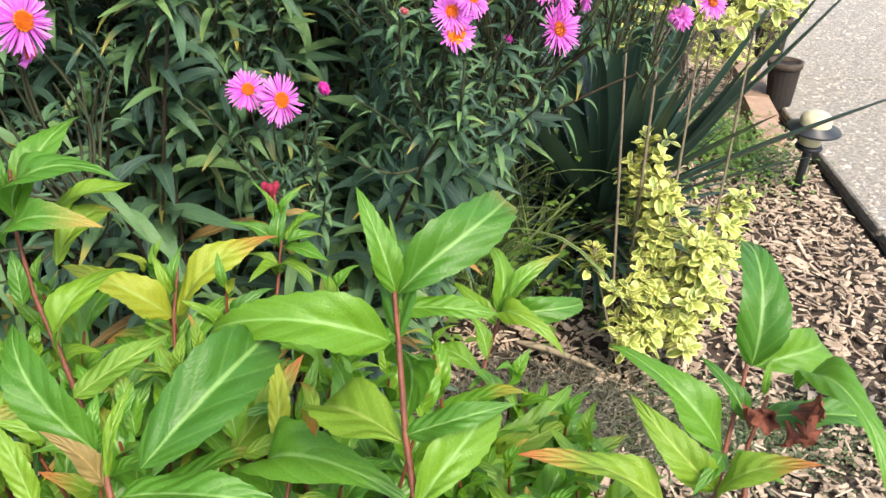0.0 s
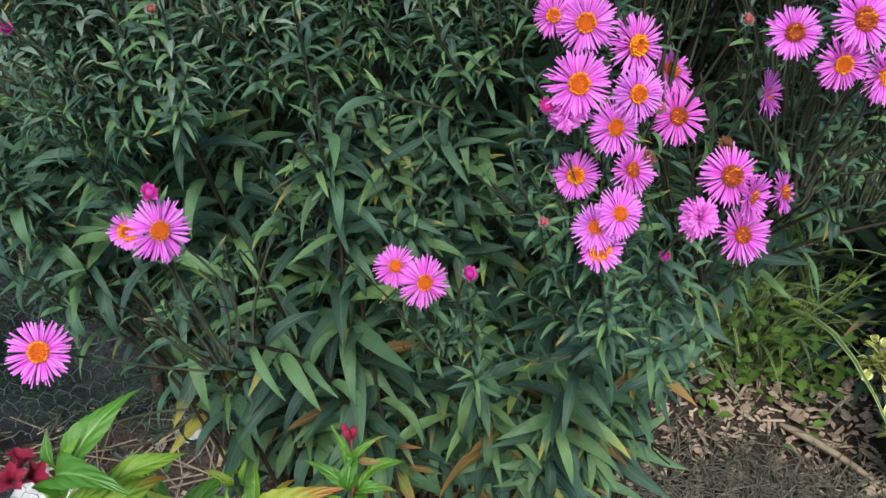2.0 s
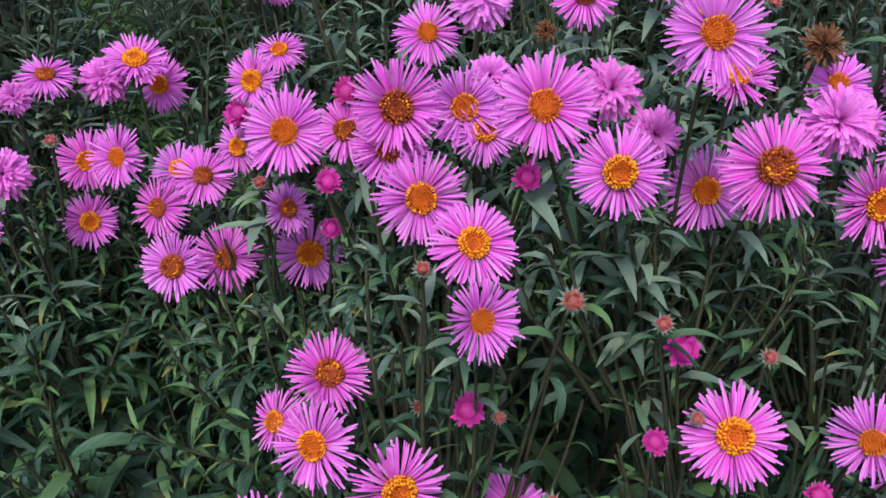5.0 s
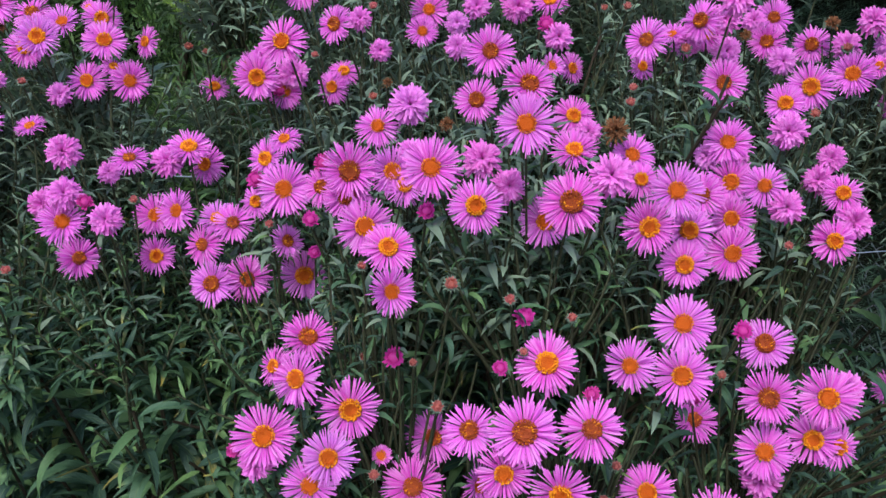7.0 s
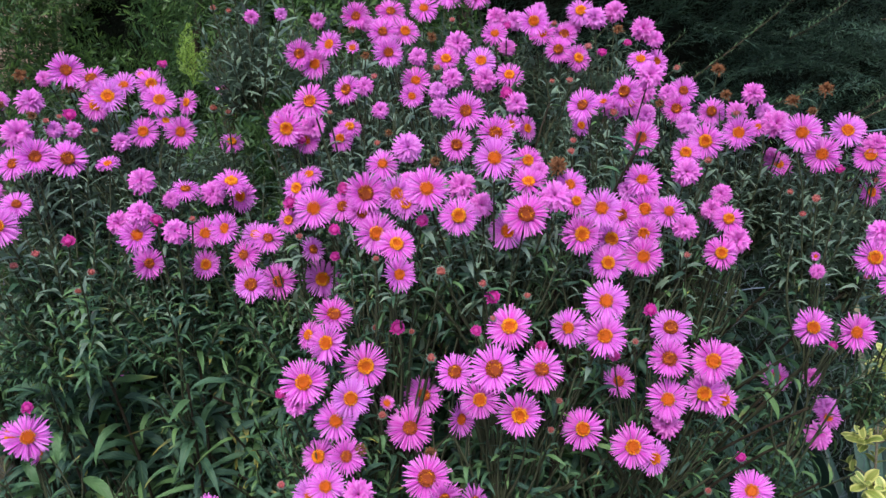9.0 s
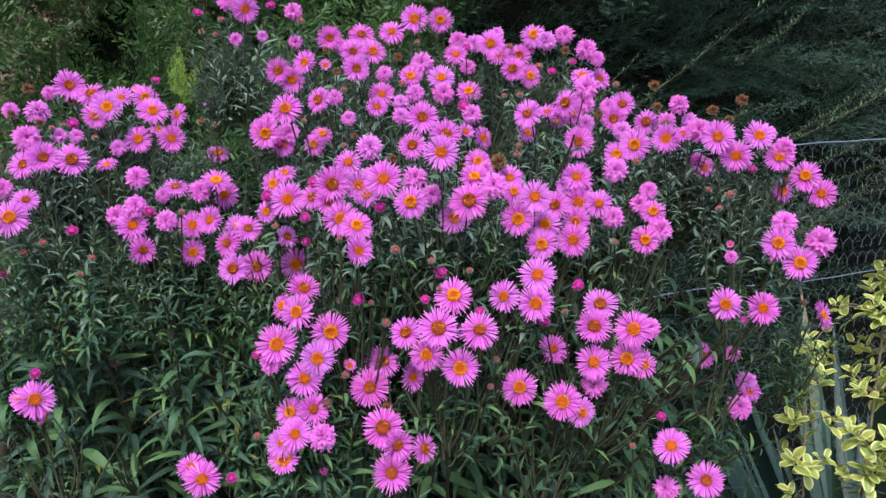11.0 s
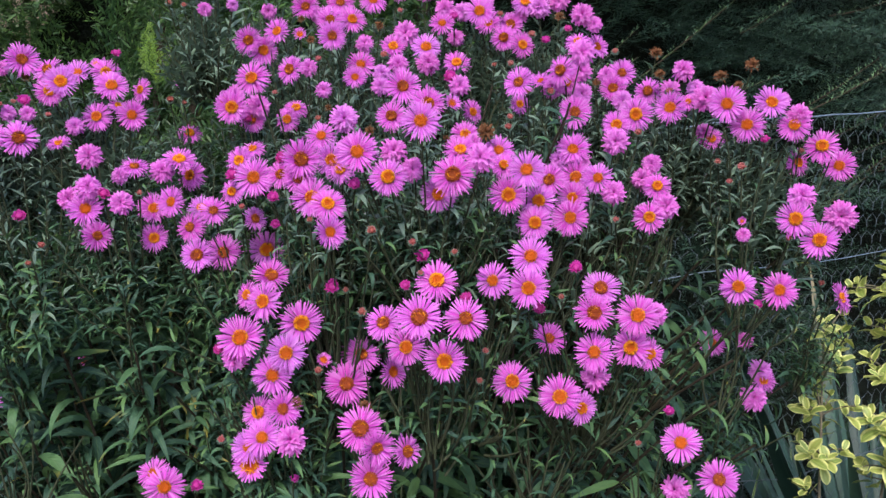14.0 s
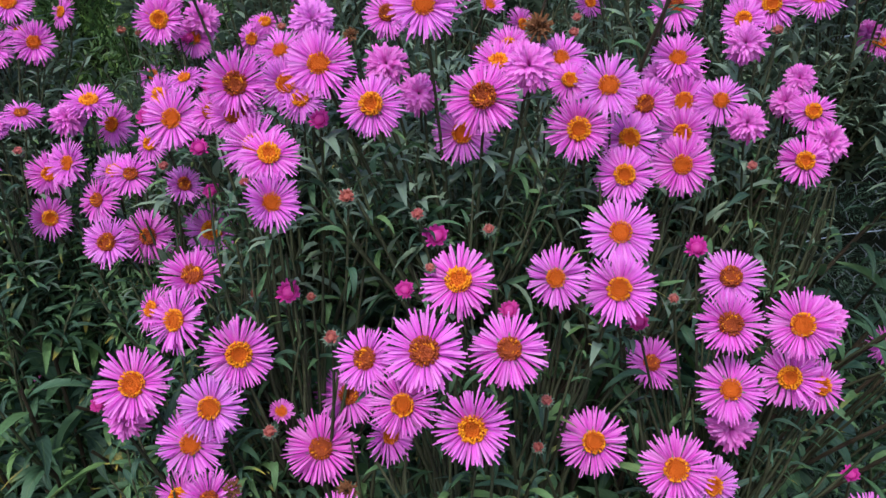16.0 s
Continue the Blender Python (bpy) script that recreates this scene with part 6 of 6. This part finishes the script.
wleaf((0.070, 0.524, 0.823), (0.056, 0.500, 0.825), .2, "g")
wleaf((-0.083, 0.552, 0.909), (-0.095, 0.566, 0.944), .15, "g")
wleaf((-0.083, 0.551, 0.908), (-0.120, 0.550, 0.926), .17, "g")
wleaf((-0.081, 0.551, 0.906), (-0.042, 0.518, 0.915), .22, "g")
wleaf((-0.080, 0.554, 0.911), (-0.057, 0.584, 0.915), .20, "g")
wleaf((-0.081, 0.549, 0.902), (-0.051, 0.560, 0.910), .20, "g")
wleaf((-0.085, 0.557, 0.921), (-0.105, 0.567, 0.952), .10, "g")
wleaf((-0.083, 0.559, 0.922), (-0.063, 0.576, 0.946), .10, "g")
wleaf((-0.083, 0.562, 0.928), (-0.065, 0.567, 0.929), .22, "r")
wleaf((-0.083, 0.544, 0.895), (-0.106, 0.543, 0.905), .20, "g")
wleaf((-0.084, 0.540, 0.888), (-0.053, 0.515, 0.894), .34, "y")
wleaf((-0.084, 0.550, 0.906), (-0.080, 0.586, 0.930), .15, "g")
wleaf((-0.083, 0.542, 0.892), (-0.096, 0.508, 0.902), .26, "g")
wleaf((-0.196, 0.418, 0.988), (-0.179, 0.483, 1.028), .19, "g")
wleaf((-0.195, 0.420, 0.991), (-0.131, 0.418, 1.017), .21, "g")
wleaf((-0.190, 0.419, 0.983), (-0.150, 0.479, 0.987), .20, "g")
wleaf((-0.199, 0.411, 0.980), (-0.134, 0.396, 1.000), .21, "g")
wleaf((-0.176, 0.416, 0.964), (-0.160, 0.467, 0.972), .22, "y")
wleaf((-0.199, 0.425, 1.005), (-0.205, 0.433, 1.031), .2, "g")
wleaf((-0.198, 0.425, 1.003), (-0.188, 0.440, 1.024), .16, "g")
wleaf((-0.199, 0.423, 1.002), (-0.178, 0.420, 1.021), .16, "r")
wleaf((-0.190, 0.398, 0.948), (-0.197, 0.411, 0.977), .25, "g")
wleaf((-0.170, 0.389, 0.918), (-0.138, 0.431, 0.954), .22, "g")
wleaf((-0.148, 0.494, 0.880), (-0.214, 0.487, 0.922), .24, "y")
wleaf((-0.145, 0.495, 0.881), (-0.082, 0.541, 0.921), .24, "y")
wleaf((-0.147, 0.503, 0.894), (-0.143, 0.522, 0.923), .16, "g")
wleaf((-0.149, 0.502, 0.894), (-0.162, 0.512, 0.919), .18, "g")
wleaf((-0.135, 0.466, 0.836), (-0.108, 0.515, 0.890), .20, "g")
wleaf((-0.146, 0.477, 0.856), (-0.138, 0.444, 0.843), .2, "y")
wleaf((-0.067, 0.227, 1.001), (-0.105, 0.257, 1.033), .22, "g")
wleaf((-0.063, 0.222, 0.993), (-0.058, 0.246, 1.018), .10, "g")
wleaf((-0.063, 0.220, 0.992), (-0.080, 0.218, 1.017), .20, "r")
wleaf((-0.057, 0.219, 0.988), (0.004, 0.217, 0.989), .22, "g")
wleaf((-0.053, 0.228, 0.993), (-0.030, 0.313, 0.988), .21, "g")
wleaf((-0.082, 0.208, 0.992), (-0.097, 0.221, 1.017), .22, "g")
wleaf((-0.048, 0.376, 0.875), (-0.056, 0.410, 0.922), .15, "y")
wleaf((-0.034, 0.376, 0.871), (-0.046, 0.415, 0.889), .15, "y")
wleaf((-0.017, 0.377, 0.867), (0.001, 0.404, 0.896), .18, "g")
wleaf((-0.066, 0.368, 0.873), (-0.029, 0.382, 0.876), .20, "y")
wleaf((-0.049, 0.359, 0.857), (0.037, 0.307, 0.902), .20, "g")
wleaf((-0.152, 0.362, 0.914), (-0.109, 0.398, 0.933), .22, "y")
wleaf((-0.121, 0.360, 0.892), (-0.136, 0.380, 0.926), .22, "g")
wleaf((-0.070, 0.373, 0.880), (-0.097, 0.427, 0.894), .22, "g")
wleaf((-0.008, 0.381, 0.869), (-0.029, 0.451, 0.881), .20, "g")
wstem([(0.042, 0.259, 0.950), (0.036, 0.278, 0.971), (0.031, 0.302, 1.002), (0.028, 0.314, 1.022), (0.026, 0.326, 1.044)])
wstem([(0.188, 0.344, 0.873), (0.197, 0.369, 0.904), (0.204, 0.384, 0.926), (0.210, 0.401, 0.953)])
wstem([(0.065, 0.499, 0.791), (0.067, 0.528, 0.828), (0.077, 0.547, 0.857), (0.079, 0.561, 0.879)])
wstem([(-0.086, 0.506, 0.838), (-0.084, 0.538, 0.885), (-0.083, 0.554, 0.913), (-0.089, 0.567, 0.941)])
wstem([(-0.169, 0.389, 0.917), (-0.186, 0.404, 0.953), (-0.196, 0.418, 0.988), (-0.198, 0.430, 1.016)])
wstem([(-0.142, 0.469, 0.843), (-0.147, 0.495, 0.881), (-0.146, 0.513, 0.910)])
wstem([(-0.055, 0.209, 0.977), (-0.063, 0.222, 0.993), (-0.063, 0.233, 1.006)])
wstem([(-0.041, 0.345, 0.841), (-0.039, 0.375, 0.872)])
wstem([(0.203, 0.342, 0.876), (0.206, 0.364, 0.901), (0.216, 0.378, 0.924)])


def shoot(tip, lean, pairs, size, az, reach=0.20, own=False):
    """A lower weigela shoot: crossed pairs of leaves, small ones at the tip."""
    tip = np.asarray(tip, float)
    d0 = unit((lean[0], lean[1], 1.0))
    low = tip - d0 * reach
    wstem([low, (low + tip) / 2 + rng.normal(0, 0.004, 3), tip])
    side = unit(np.cross(d0, (0.0, 1.0, 0.1)))
    other = np.cross(d0, side)
    a = az
    for k in range(pairs):
        t = k / max(1, pairs - 1)
        p = tip - d0 * reach * 0.95 * (t ** 1.15)
        ln = size * (0.42 + 0.58 * min(1, t * 2.2)) * rng.uniform(0.85, 1.12)
        rise = 1.9 - 1.6 * min(1, t * 1.7)
        for sgn in (0, math.pi):
            r = side * math.cos(a + sgn) + other * math.sin(a + sgn)
            way = unit(r + d0 * (rise + rng.normal(0, 0.15)) * 0.8)
            if own:
                wleaf(p + r * 0.004, p + r * 0.004 + way * ln, rng.uniform(0.17, 0.21), "y" if rng.uniform() < 0.3 else "g")
            else:
                weigela_more[int(rng.integers(5))].append(leaf_frame(p + r * 0.004 - W0, way, d0 + up * 0.6 + rng.normal(0, 0.15, 3), ln, rng.uniform(0.8, 1.05)))
        a += math.pi / 2 + rng.normal(0, 0.18)


for k in range(62):
    x, y = rng.uniform(-0.42, 0.14), rng.uniform(0.24, 0.50)
    top = 0.89 - 0.30 * max(0, y - 0.36) - 0.10 * abs(x + 0.10) - 0.35 * max(0, x) + rng.normal(0, 0.02)
    shoot((x, y, top), (rng.normal(0, 0.15), rng.normal(0, 0.12)), 5, rng.uniform(0.055, 0.078), rng.uniform(0, 3), 0.17, k < 22)
for k in range(18):
    x, y = rng.uniform(-0.32, 0.0), rng.uniform(0.40, 0.55)
    shoot((x, y, 0.885 - 0.25 * max(0, y - 0.47) + rng.normal(0, 0.02)), (rng.normal(0, 0.2), rng.normal(0, 0.12)), 5, rng.uniform(0.05, 0.072), rng.uniform(0, 3), 0.15, k < 8)
for k in range(16):
    x, y = rng.uniform(-0.06, 0.14), rng.uniform(0.32, 0.50)
    shoot((x, y, 0.84 - 0.2 * max(0, x) + rng.normal(0, 0.02)), (rng.normal(0, 0.2), rng.normal(0, 0.12)), 5, rng.uniform(0.05, 0.07), rng.uniform(0, 3), 0.15)
for k in range(9):
    x, y = rng.uniform(0.10, 0.30), rng.uniform(0.24, 0.36)
    shoot((x, y, 0.80 + rng.normal(0, 0.02)), (rng.normal(0, 0.15), rng.normal(0, 0.12)), 4, rng.uniform(0.055, 0.078), rng.uniform(0, 3), 0.15)
heap = Heap()
for t, fr in zip(WEIGELA_BLADES, weigela_more):
    heap.spread(t, fr)
tagged(part("lower_foliage", heap.mesh("lower_foliage", M_WEIGELA_MASS), weigela, "yellow-green leaves lower in the shrub"), kind="stuff")


def bell(at, way, mat, name, label, wilt=0.0, size=0.020):
    r = np.random.default_rng(int(abs(at[0]) * 1000) + 5)
    v, f = lathe([(0.10, -0.1), (0.16, 0.25), (0.22, 0.55), (0.42, 0.85), (0.62, 1.0)], 20)
    for q in range(len(v)):
        a = math.atan2(v[q, 1], v[q, 0])
        v[q, :2] *= 1 + (0.28 * math.cos(5 * a) * (v[q, 2] > 0.8)) + wilt * r.normal(0, 0.15)
        v[q, 2] += wilt * r.normal(0, 0.1)
    m = Matrix.Translation(np.asarray(at) - W0) @ Vector(unit(way)).to_track_quat("Z", "Y").to_matrix().to_4x4() @ Matrix.Scale(size, 4)
    part(name, mesh_of(name, v, f, mat), weigela, label, m)


def red_bud(at, way, size):
    """A closed bud: a slim red club on a green stalk."""
    v, f = lathe([(0.06, -0.5), (0.10, 0.0), (0.13, 0.4), (0.24, 0.75), (0.26, 1.0), (0.16, 1.2), (0.005, 1.28)], 14)
    m = Matrix.Translation(np.asarray(at) - W0) @ Vector(unit(way)).to_track_quat("Z", "Y").to_matrix().to_4x4() @ Matrix.Scale(size, 4)
    part("flower_bud", mesh_of("flower_bud", v, f, M_WEIGELA_BUD), weigela, "dark red flower bud", m)


for d in ((0.25, 0.1, 1), (-0.3, 0.1, 0.9), (0.0, -0.2, 1.0)):
    red_bud(np.array((-0.092, 0.570, 0.932)) + np.array(d) * 0.004, d, 0.011)
for d in ((0.5, -0.3, 0.8), (-0.3, -0.5, 0.8), (0.1, 0.5, 0.9), (0.7, 0.3, 0.4)):
    bell(np.array((-0.225, 0.412, 0.995)) + np.array(d) * 0.008, d, M_WEIGELA_BUD, "flower", "crimson-pink trumpet flower", 0.1, 0.0125)
for d in ((0.5, -0.5, 0.1), (0.8, 0.0, -0.2), (0.2, -0.7, -0.4), (0.9, -0.3, -0.8), (-0.5, -0.6, 0.1), (0.9, -0.2, 0.3), (-0.7, -0.1, -0.2)):
    bell(np.array((0.220, 0.368, 0.924)) + np.array(d) * 0.010, d, M_WEIGELA_DRY, "withered_flower", "brown withered trumpet flower", 0.5, 0.0105)


# ---------------------------------------------------------------- variegated euonymus
EUO_BLADES = [blade(lambda t: (0.26 + 0.02 * k) * math.sqrt(max(0.0, 1 - (2 * t - 1) ** 2)) ** 1.1 + 0.004, 7, 4, 0.3, a, 0.1, 0.1, 80 + k) for k, a in enumerate((0.2, 0.5, 0.8))]
EUO_LEAVES = [mesh_of("leaf", t[0], t[1], M_EUONYMUS, t[2]) for t in EUO_BLADES]


def euonymus(at, stems, label):
    zero = np.array((*at, GROUND))
    ob = tagged(new("euonymus"), label, "shrub")
    ob.matrix_world = pose(*zero)
    own = 0
    heap = [[], [], []]

    def tuft(p, d, pairs, size):
        nonlocal own
        a = rng.uniform(0, 3)
        for k in range(pairs):
            q = p - d * 0.013 * k
            s = unit(np.cross(d, (0.2, 0.5, 0.4)))
            o = np.cross(d, s)
            for sgn in (0, math.pi):
                r = s * math.cos(a + sgn) + o * math.sin(a + sgn)
                ln = size * (0.6 + 0.4 * min(1, k / 1.5)) * rng.uniform(0.8, 1.15)
                fr = leaf_frame(q - zero, r + d * (1.2 - 0.4 * k), d + up * 0.5, ln)
                kind = int(rng.integers(3))
                if own < 290:
                    part("leaf", EUO_LEAVES[kind], ob, "", as_matrix(fr))
                    own += 1
                else:
                    heap[kind].append(fr)
            a += math.pi / 2

    for foot, top, spans in stems:
        foot, top = np.array((*foot, GROUND)), np.array(top)
        pts = bezier(foot, foot * 0.45 + top * 0.55 + rng.normal(0, 0.02, 3), top, 16)
        v, f = tube(pts - zero, np.linspace(0.0040, 0.0020, 16), 6)
        part("stem", mesh_of("stem", v, f, M_BARE), ob, "bare grey-brown stem")
        for z0, z1, count, reach in spans:
            for k in range(count):
                zz = rng.uniform(z0, z1)
                i = int(np.clip(np.searchsorted(pts[:, 2], zz), 1, 15))
                p = pts[i]
                d = unit((*rng.normal(0, 1, 2), rng.uniform(0.2, 1.0)))
                e = p + d * rng.uniform(0.25, 1.0) * reach
                v, f = tube(bezier(p, (p + e) / 2 + up * 0.01, e, 4) - zero, 0.0013, 4)
                part("twig", mesh_of("twig", v, f, M_BARE), ob)
                tuft(e, unit(d + up * 0.7), int(rng.integers(2, 5)), 0.038 if top[2] < 0.6 else 0.036)
        if top[2] > 0.6:
            tuft(top, up, 3, 0.032)
    big = Heap()
    for t, fr in zip(EUO_BLADES, heap):
        if fr:
            big.spread(t, fr)
    if big.v:
        tagged(part("foliage", big.mesh("foliage", M_EUONYMUS_MASS), ob, "yellow-edged green leaves"), kind="stuff")


euonymus((0.42, 1.74), [
    ((0.36, 1.74), (0.31, 1.76, 1.02), ((0.74, 1.0, 20, 0.08),)),
    ((0.38, 1.76), (0.41, 1.88, 1.16), ((0.74, 1.12, 32, 0.10),)),
    ((0.44, 1.74), (0.50, 1.90, 1.10), ((0.70, 1.06, 40, 0.13),)),
    ((0.52, 1.72), (0.60, 1.88, 0.98), ((0.70, 0.95, 40, 0.13),)),
    ((0.42, 1.78), (0.41, 1.87, 0.47), ((0.08, 0.47, 64, 0.065),)),
    ((0.46, 1.73), (0.46, 1.78, 0.40), ((0.05, 0.40, 64, 0.08),)),
    ((0.50, 1.70), (0.52, 1.70, 0.33), ((0.04, 0.33, 56, 0.08),)),
    ((0.53, 1.74), (0.60, 1.80, 0.36), ((0.06, 0.36, 34, 0.06),)),
    ((0.42, 1.70), (0.36, 1.70, 0.20), ((0.03, 0.19, 34, 0.09),)),
    ((0.38, 1.69), (0.29, 1.72, 0.30), ((0.20, 0.30, 5, 0.03),)),
], "yellow-variegated euonymus with leafy bare-stemmed shoots")
far = []
for k in range(9):
    a = 2.4 * k
    far.append(((0.95 + 0.1 * math.cos(a), 3.55 + 0.1 * math.sin(a)), (0.95 + 0.26 * math.cos(a), 3.55 + 0.26 * math.sin(a), 0.62 + 0.1 * math.sin(3 * a)), ((0.15, 0.62, 26, 0.12),)))
euonymus((0.95, 3.55), far, "dense yellow-variegated euonymus behind the yucca")


# ---------------------------------------------------------------- yucca, striped grass, ground cover
YUCCA_BLADES = [blade(lambda t: 0.0215 * min(1, (1 - t) * 2.4) ** 0.8 * (0.75 + 0.5 * min(1, t * 2)) + 0.0008, 14, 2, 0.4, a, 0, 0, 90 + k) for k, a in enumerate((0.06, 0.18, 0.35, 0.6))]
YUCCA_LEAVES = [mesh_of("leaf", t[0], t[1], M_YUCCA, t[2]) for t in YUCCA_BLADES]
yucca = tagged(new("yucca"), "dark blue-green yucca with long sword leaves", "yucca")
yucca.matrix_world = pose(0.37, 2.25, GROUND)
v, f = lathe([(0.05, 0.0), (0.055, 0.08), (0.045, 0.16), (0.02, 0.2), (0.001, 0.2)], 14)
part("crown", mesh_of("crown", v, f, M_TWIG), yucca, "short brown crown")
for k in range(230):
    a = 2.4 * k
    t = k / 230
    rise = 1.08 - 1.12 * t + rng.normal(0, 0.12)
    d = np.array((math.cos(a) * math.cos(rise), math.sin(a) * math.cos(rise), math.sin(rise)))
    lamp_side = 0.5 if t > 0.05 and abs((a - 0.35 + math.pi) % (2 * math.pi) - math.pi) < 0.95 else 1.0
    fr = leaf_frame(np.array((0.03 * math.cos(a), 0.03 * math.sin(a), 0.18 - 0.12 * t)), d, up + (math.cos(a), math.sin(a), 0), rng.uniform(0.70, 0.98) * (1 - 0.22 * t) * lamp_side * (1.0 if d[1] > -0.15 or t < 0.3 else 0.55), rng.uniform(0.9, 1.25))
    part("leaf", YUCCA_LEAVES[min(3, int(t * 3.2))], yucca, "", as_matrix(fr))


def grass(at, count, length, label):
    zero = np.array((*at, GROUND))
    ob = tagged(new("ornamental_grass"), label, "grass", "striped grass tufts")
    ob.matrix_world = pose(*zero)
    t = [blade(lambda t: 0.0085 * (1 - t ** 3) + 0.0006, 9, 2, 0.4, a, 0, 0, 95) for a in (0.3, 0.7, 1.2)]
    heap = Heap()
    fr = [[], [], []]
    for k in range(count):
        a = rng.uniform(0, 6.283)
        rise = rng.uniform(0.75, 1.45)
        d = np.array((math.cos(a) * math.cos(rise), math.sin(a) * math.cos(rise), math.sin(rise)))
        fr[k % 3].append(leaf_frame(np.array((*rng.normal(0, 0.04, 2), 0.0)), d, up, length * rng.uniform(0.6, 1.15)))
    for b, q in zip(t, fr):
        heap.spread(b, q)
    tagged(part("blades", heap.mesh("blades", M_GRASS), ob, "green and cream striped blades"), kind="stuff")


for x, y, count, length in ((0.00, 2.02, 30, 0.55), (0.05, 1.99, 26, 0.40), (-0.07, 1.97, 36, 0.60), (0.13, 2.08, 24, 0.46), (0.03, 2.05, 16, 0.80), (0.14, 2.10, 24, 0.80)):
    grass((x, y), count, length, "tuft of green and cream striped grass behind the asters")

heap = Heap()
t = blade(lance(0.34, 0.5), 3, 2, 0.3, 0.5)
fr = []
for k in range(2600):
    c = np.array((0.92, 3.05)) + rng.normal(0, 1, 2) * (0.10, 0.17)
    fr.append(leaf_frame((*c, GROUND + rng.uniform(0.01, 0.09)), (*rng.normal(0, 1, 2), rng.uniform(-0.1, 0.8)), up, rng.uniform(0.012, 0.022)))
for k in range(2200):
    c = np.array((-0.10, 2.05)) + rng.normal(0, 1, 2) * (0.26, 0.12)
    fr.append(leaf_frame((*c, GROUND + abs(rng.normal(0, 0.16))), (*rng.normal(0, 1, 2), rng.uniform(-0.1, 0.8)), up, rng.uniform(0.02, 0.04)))
heap.spread(t, fr)
moss = []
for k in range(9000):
    c = np.array((0.52, 1.49)) + rng.normal(0, 1, 2) * (0.17, 0.08)
    moss.append(leaf_frame((*c, GROUND + 0.012 + 0.022 * noise.noise(Vector((c[0] * 2.2, c[1] * 2.2, 3))) + abs(rng.normal(0, 0.007))), (*rng.normal(0, 1, 2), rng.uniform(0.0, 1.5)), up, rng.uniform(0.006, 0.012)))
mat_heap = Heap()
mat_heap.spread(t, moss)
tagged(new("creeping_thyme", mat_heap.mesh("creeping_thyme", M_MOSS)), "low grey-green mat of tiny leaves on the mulch", "ground cover", kind="stuff")
tagged(new("ground_cover", heap.mesh("ground_cover", M_LOW)), "low mid-green leafy ground cover", "ground cover", kind="stuff")
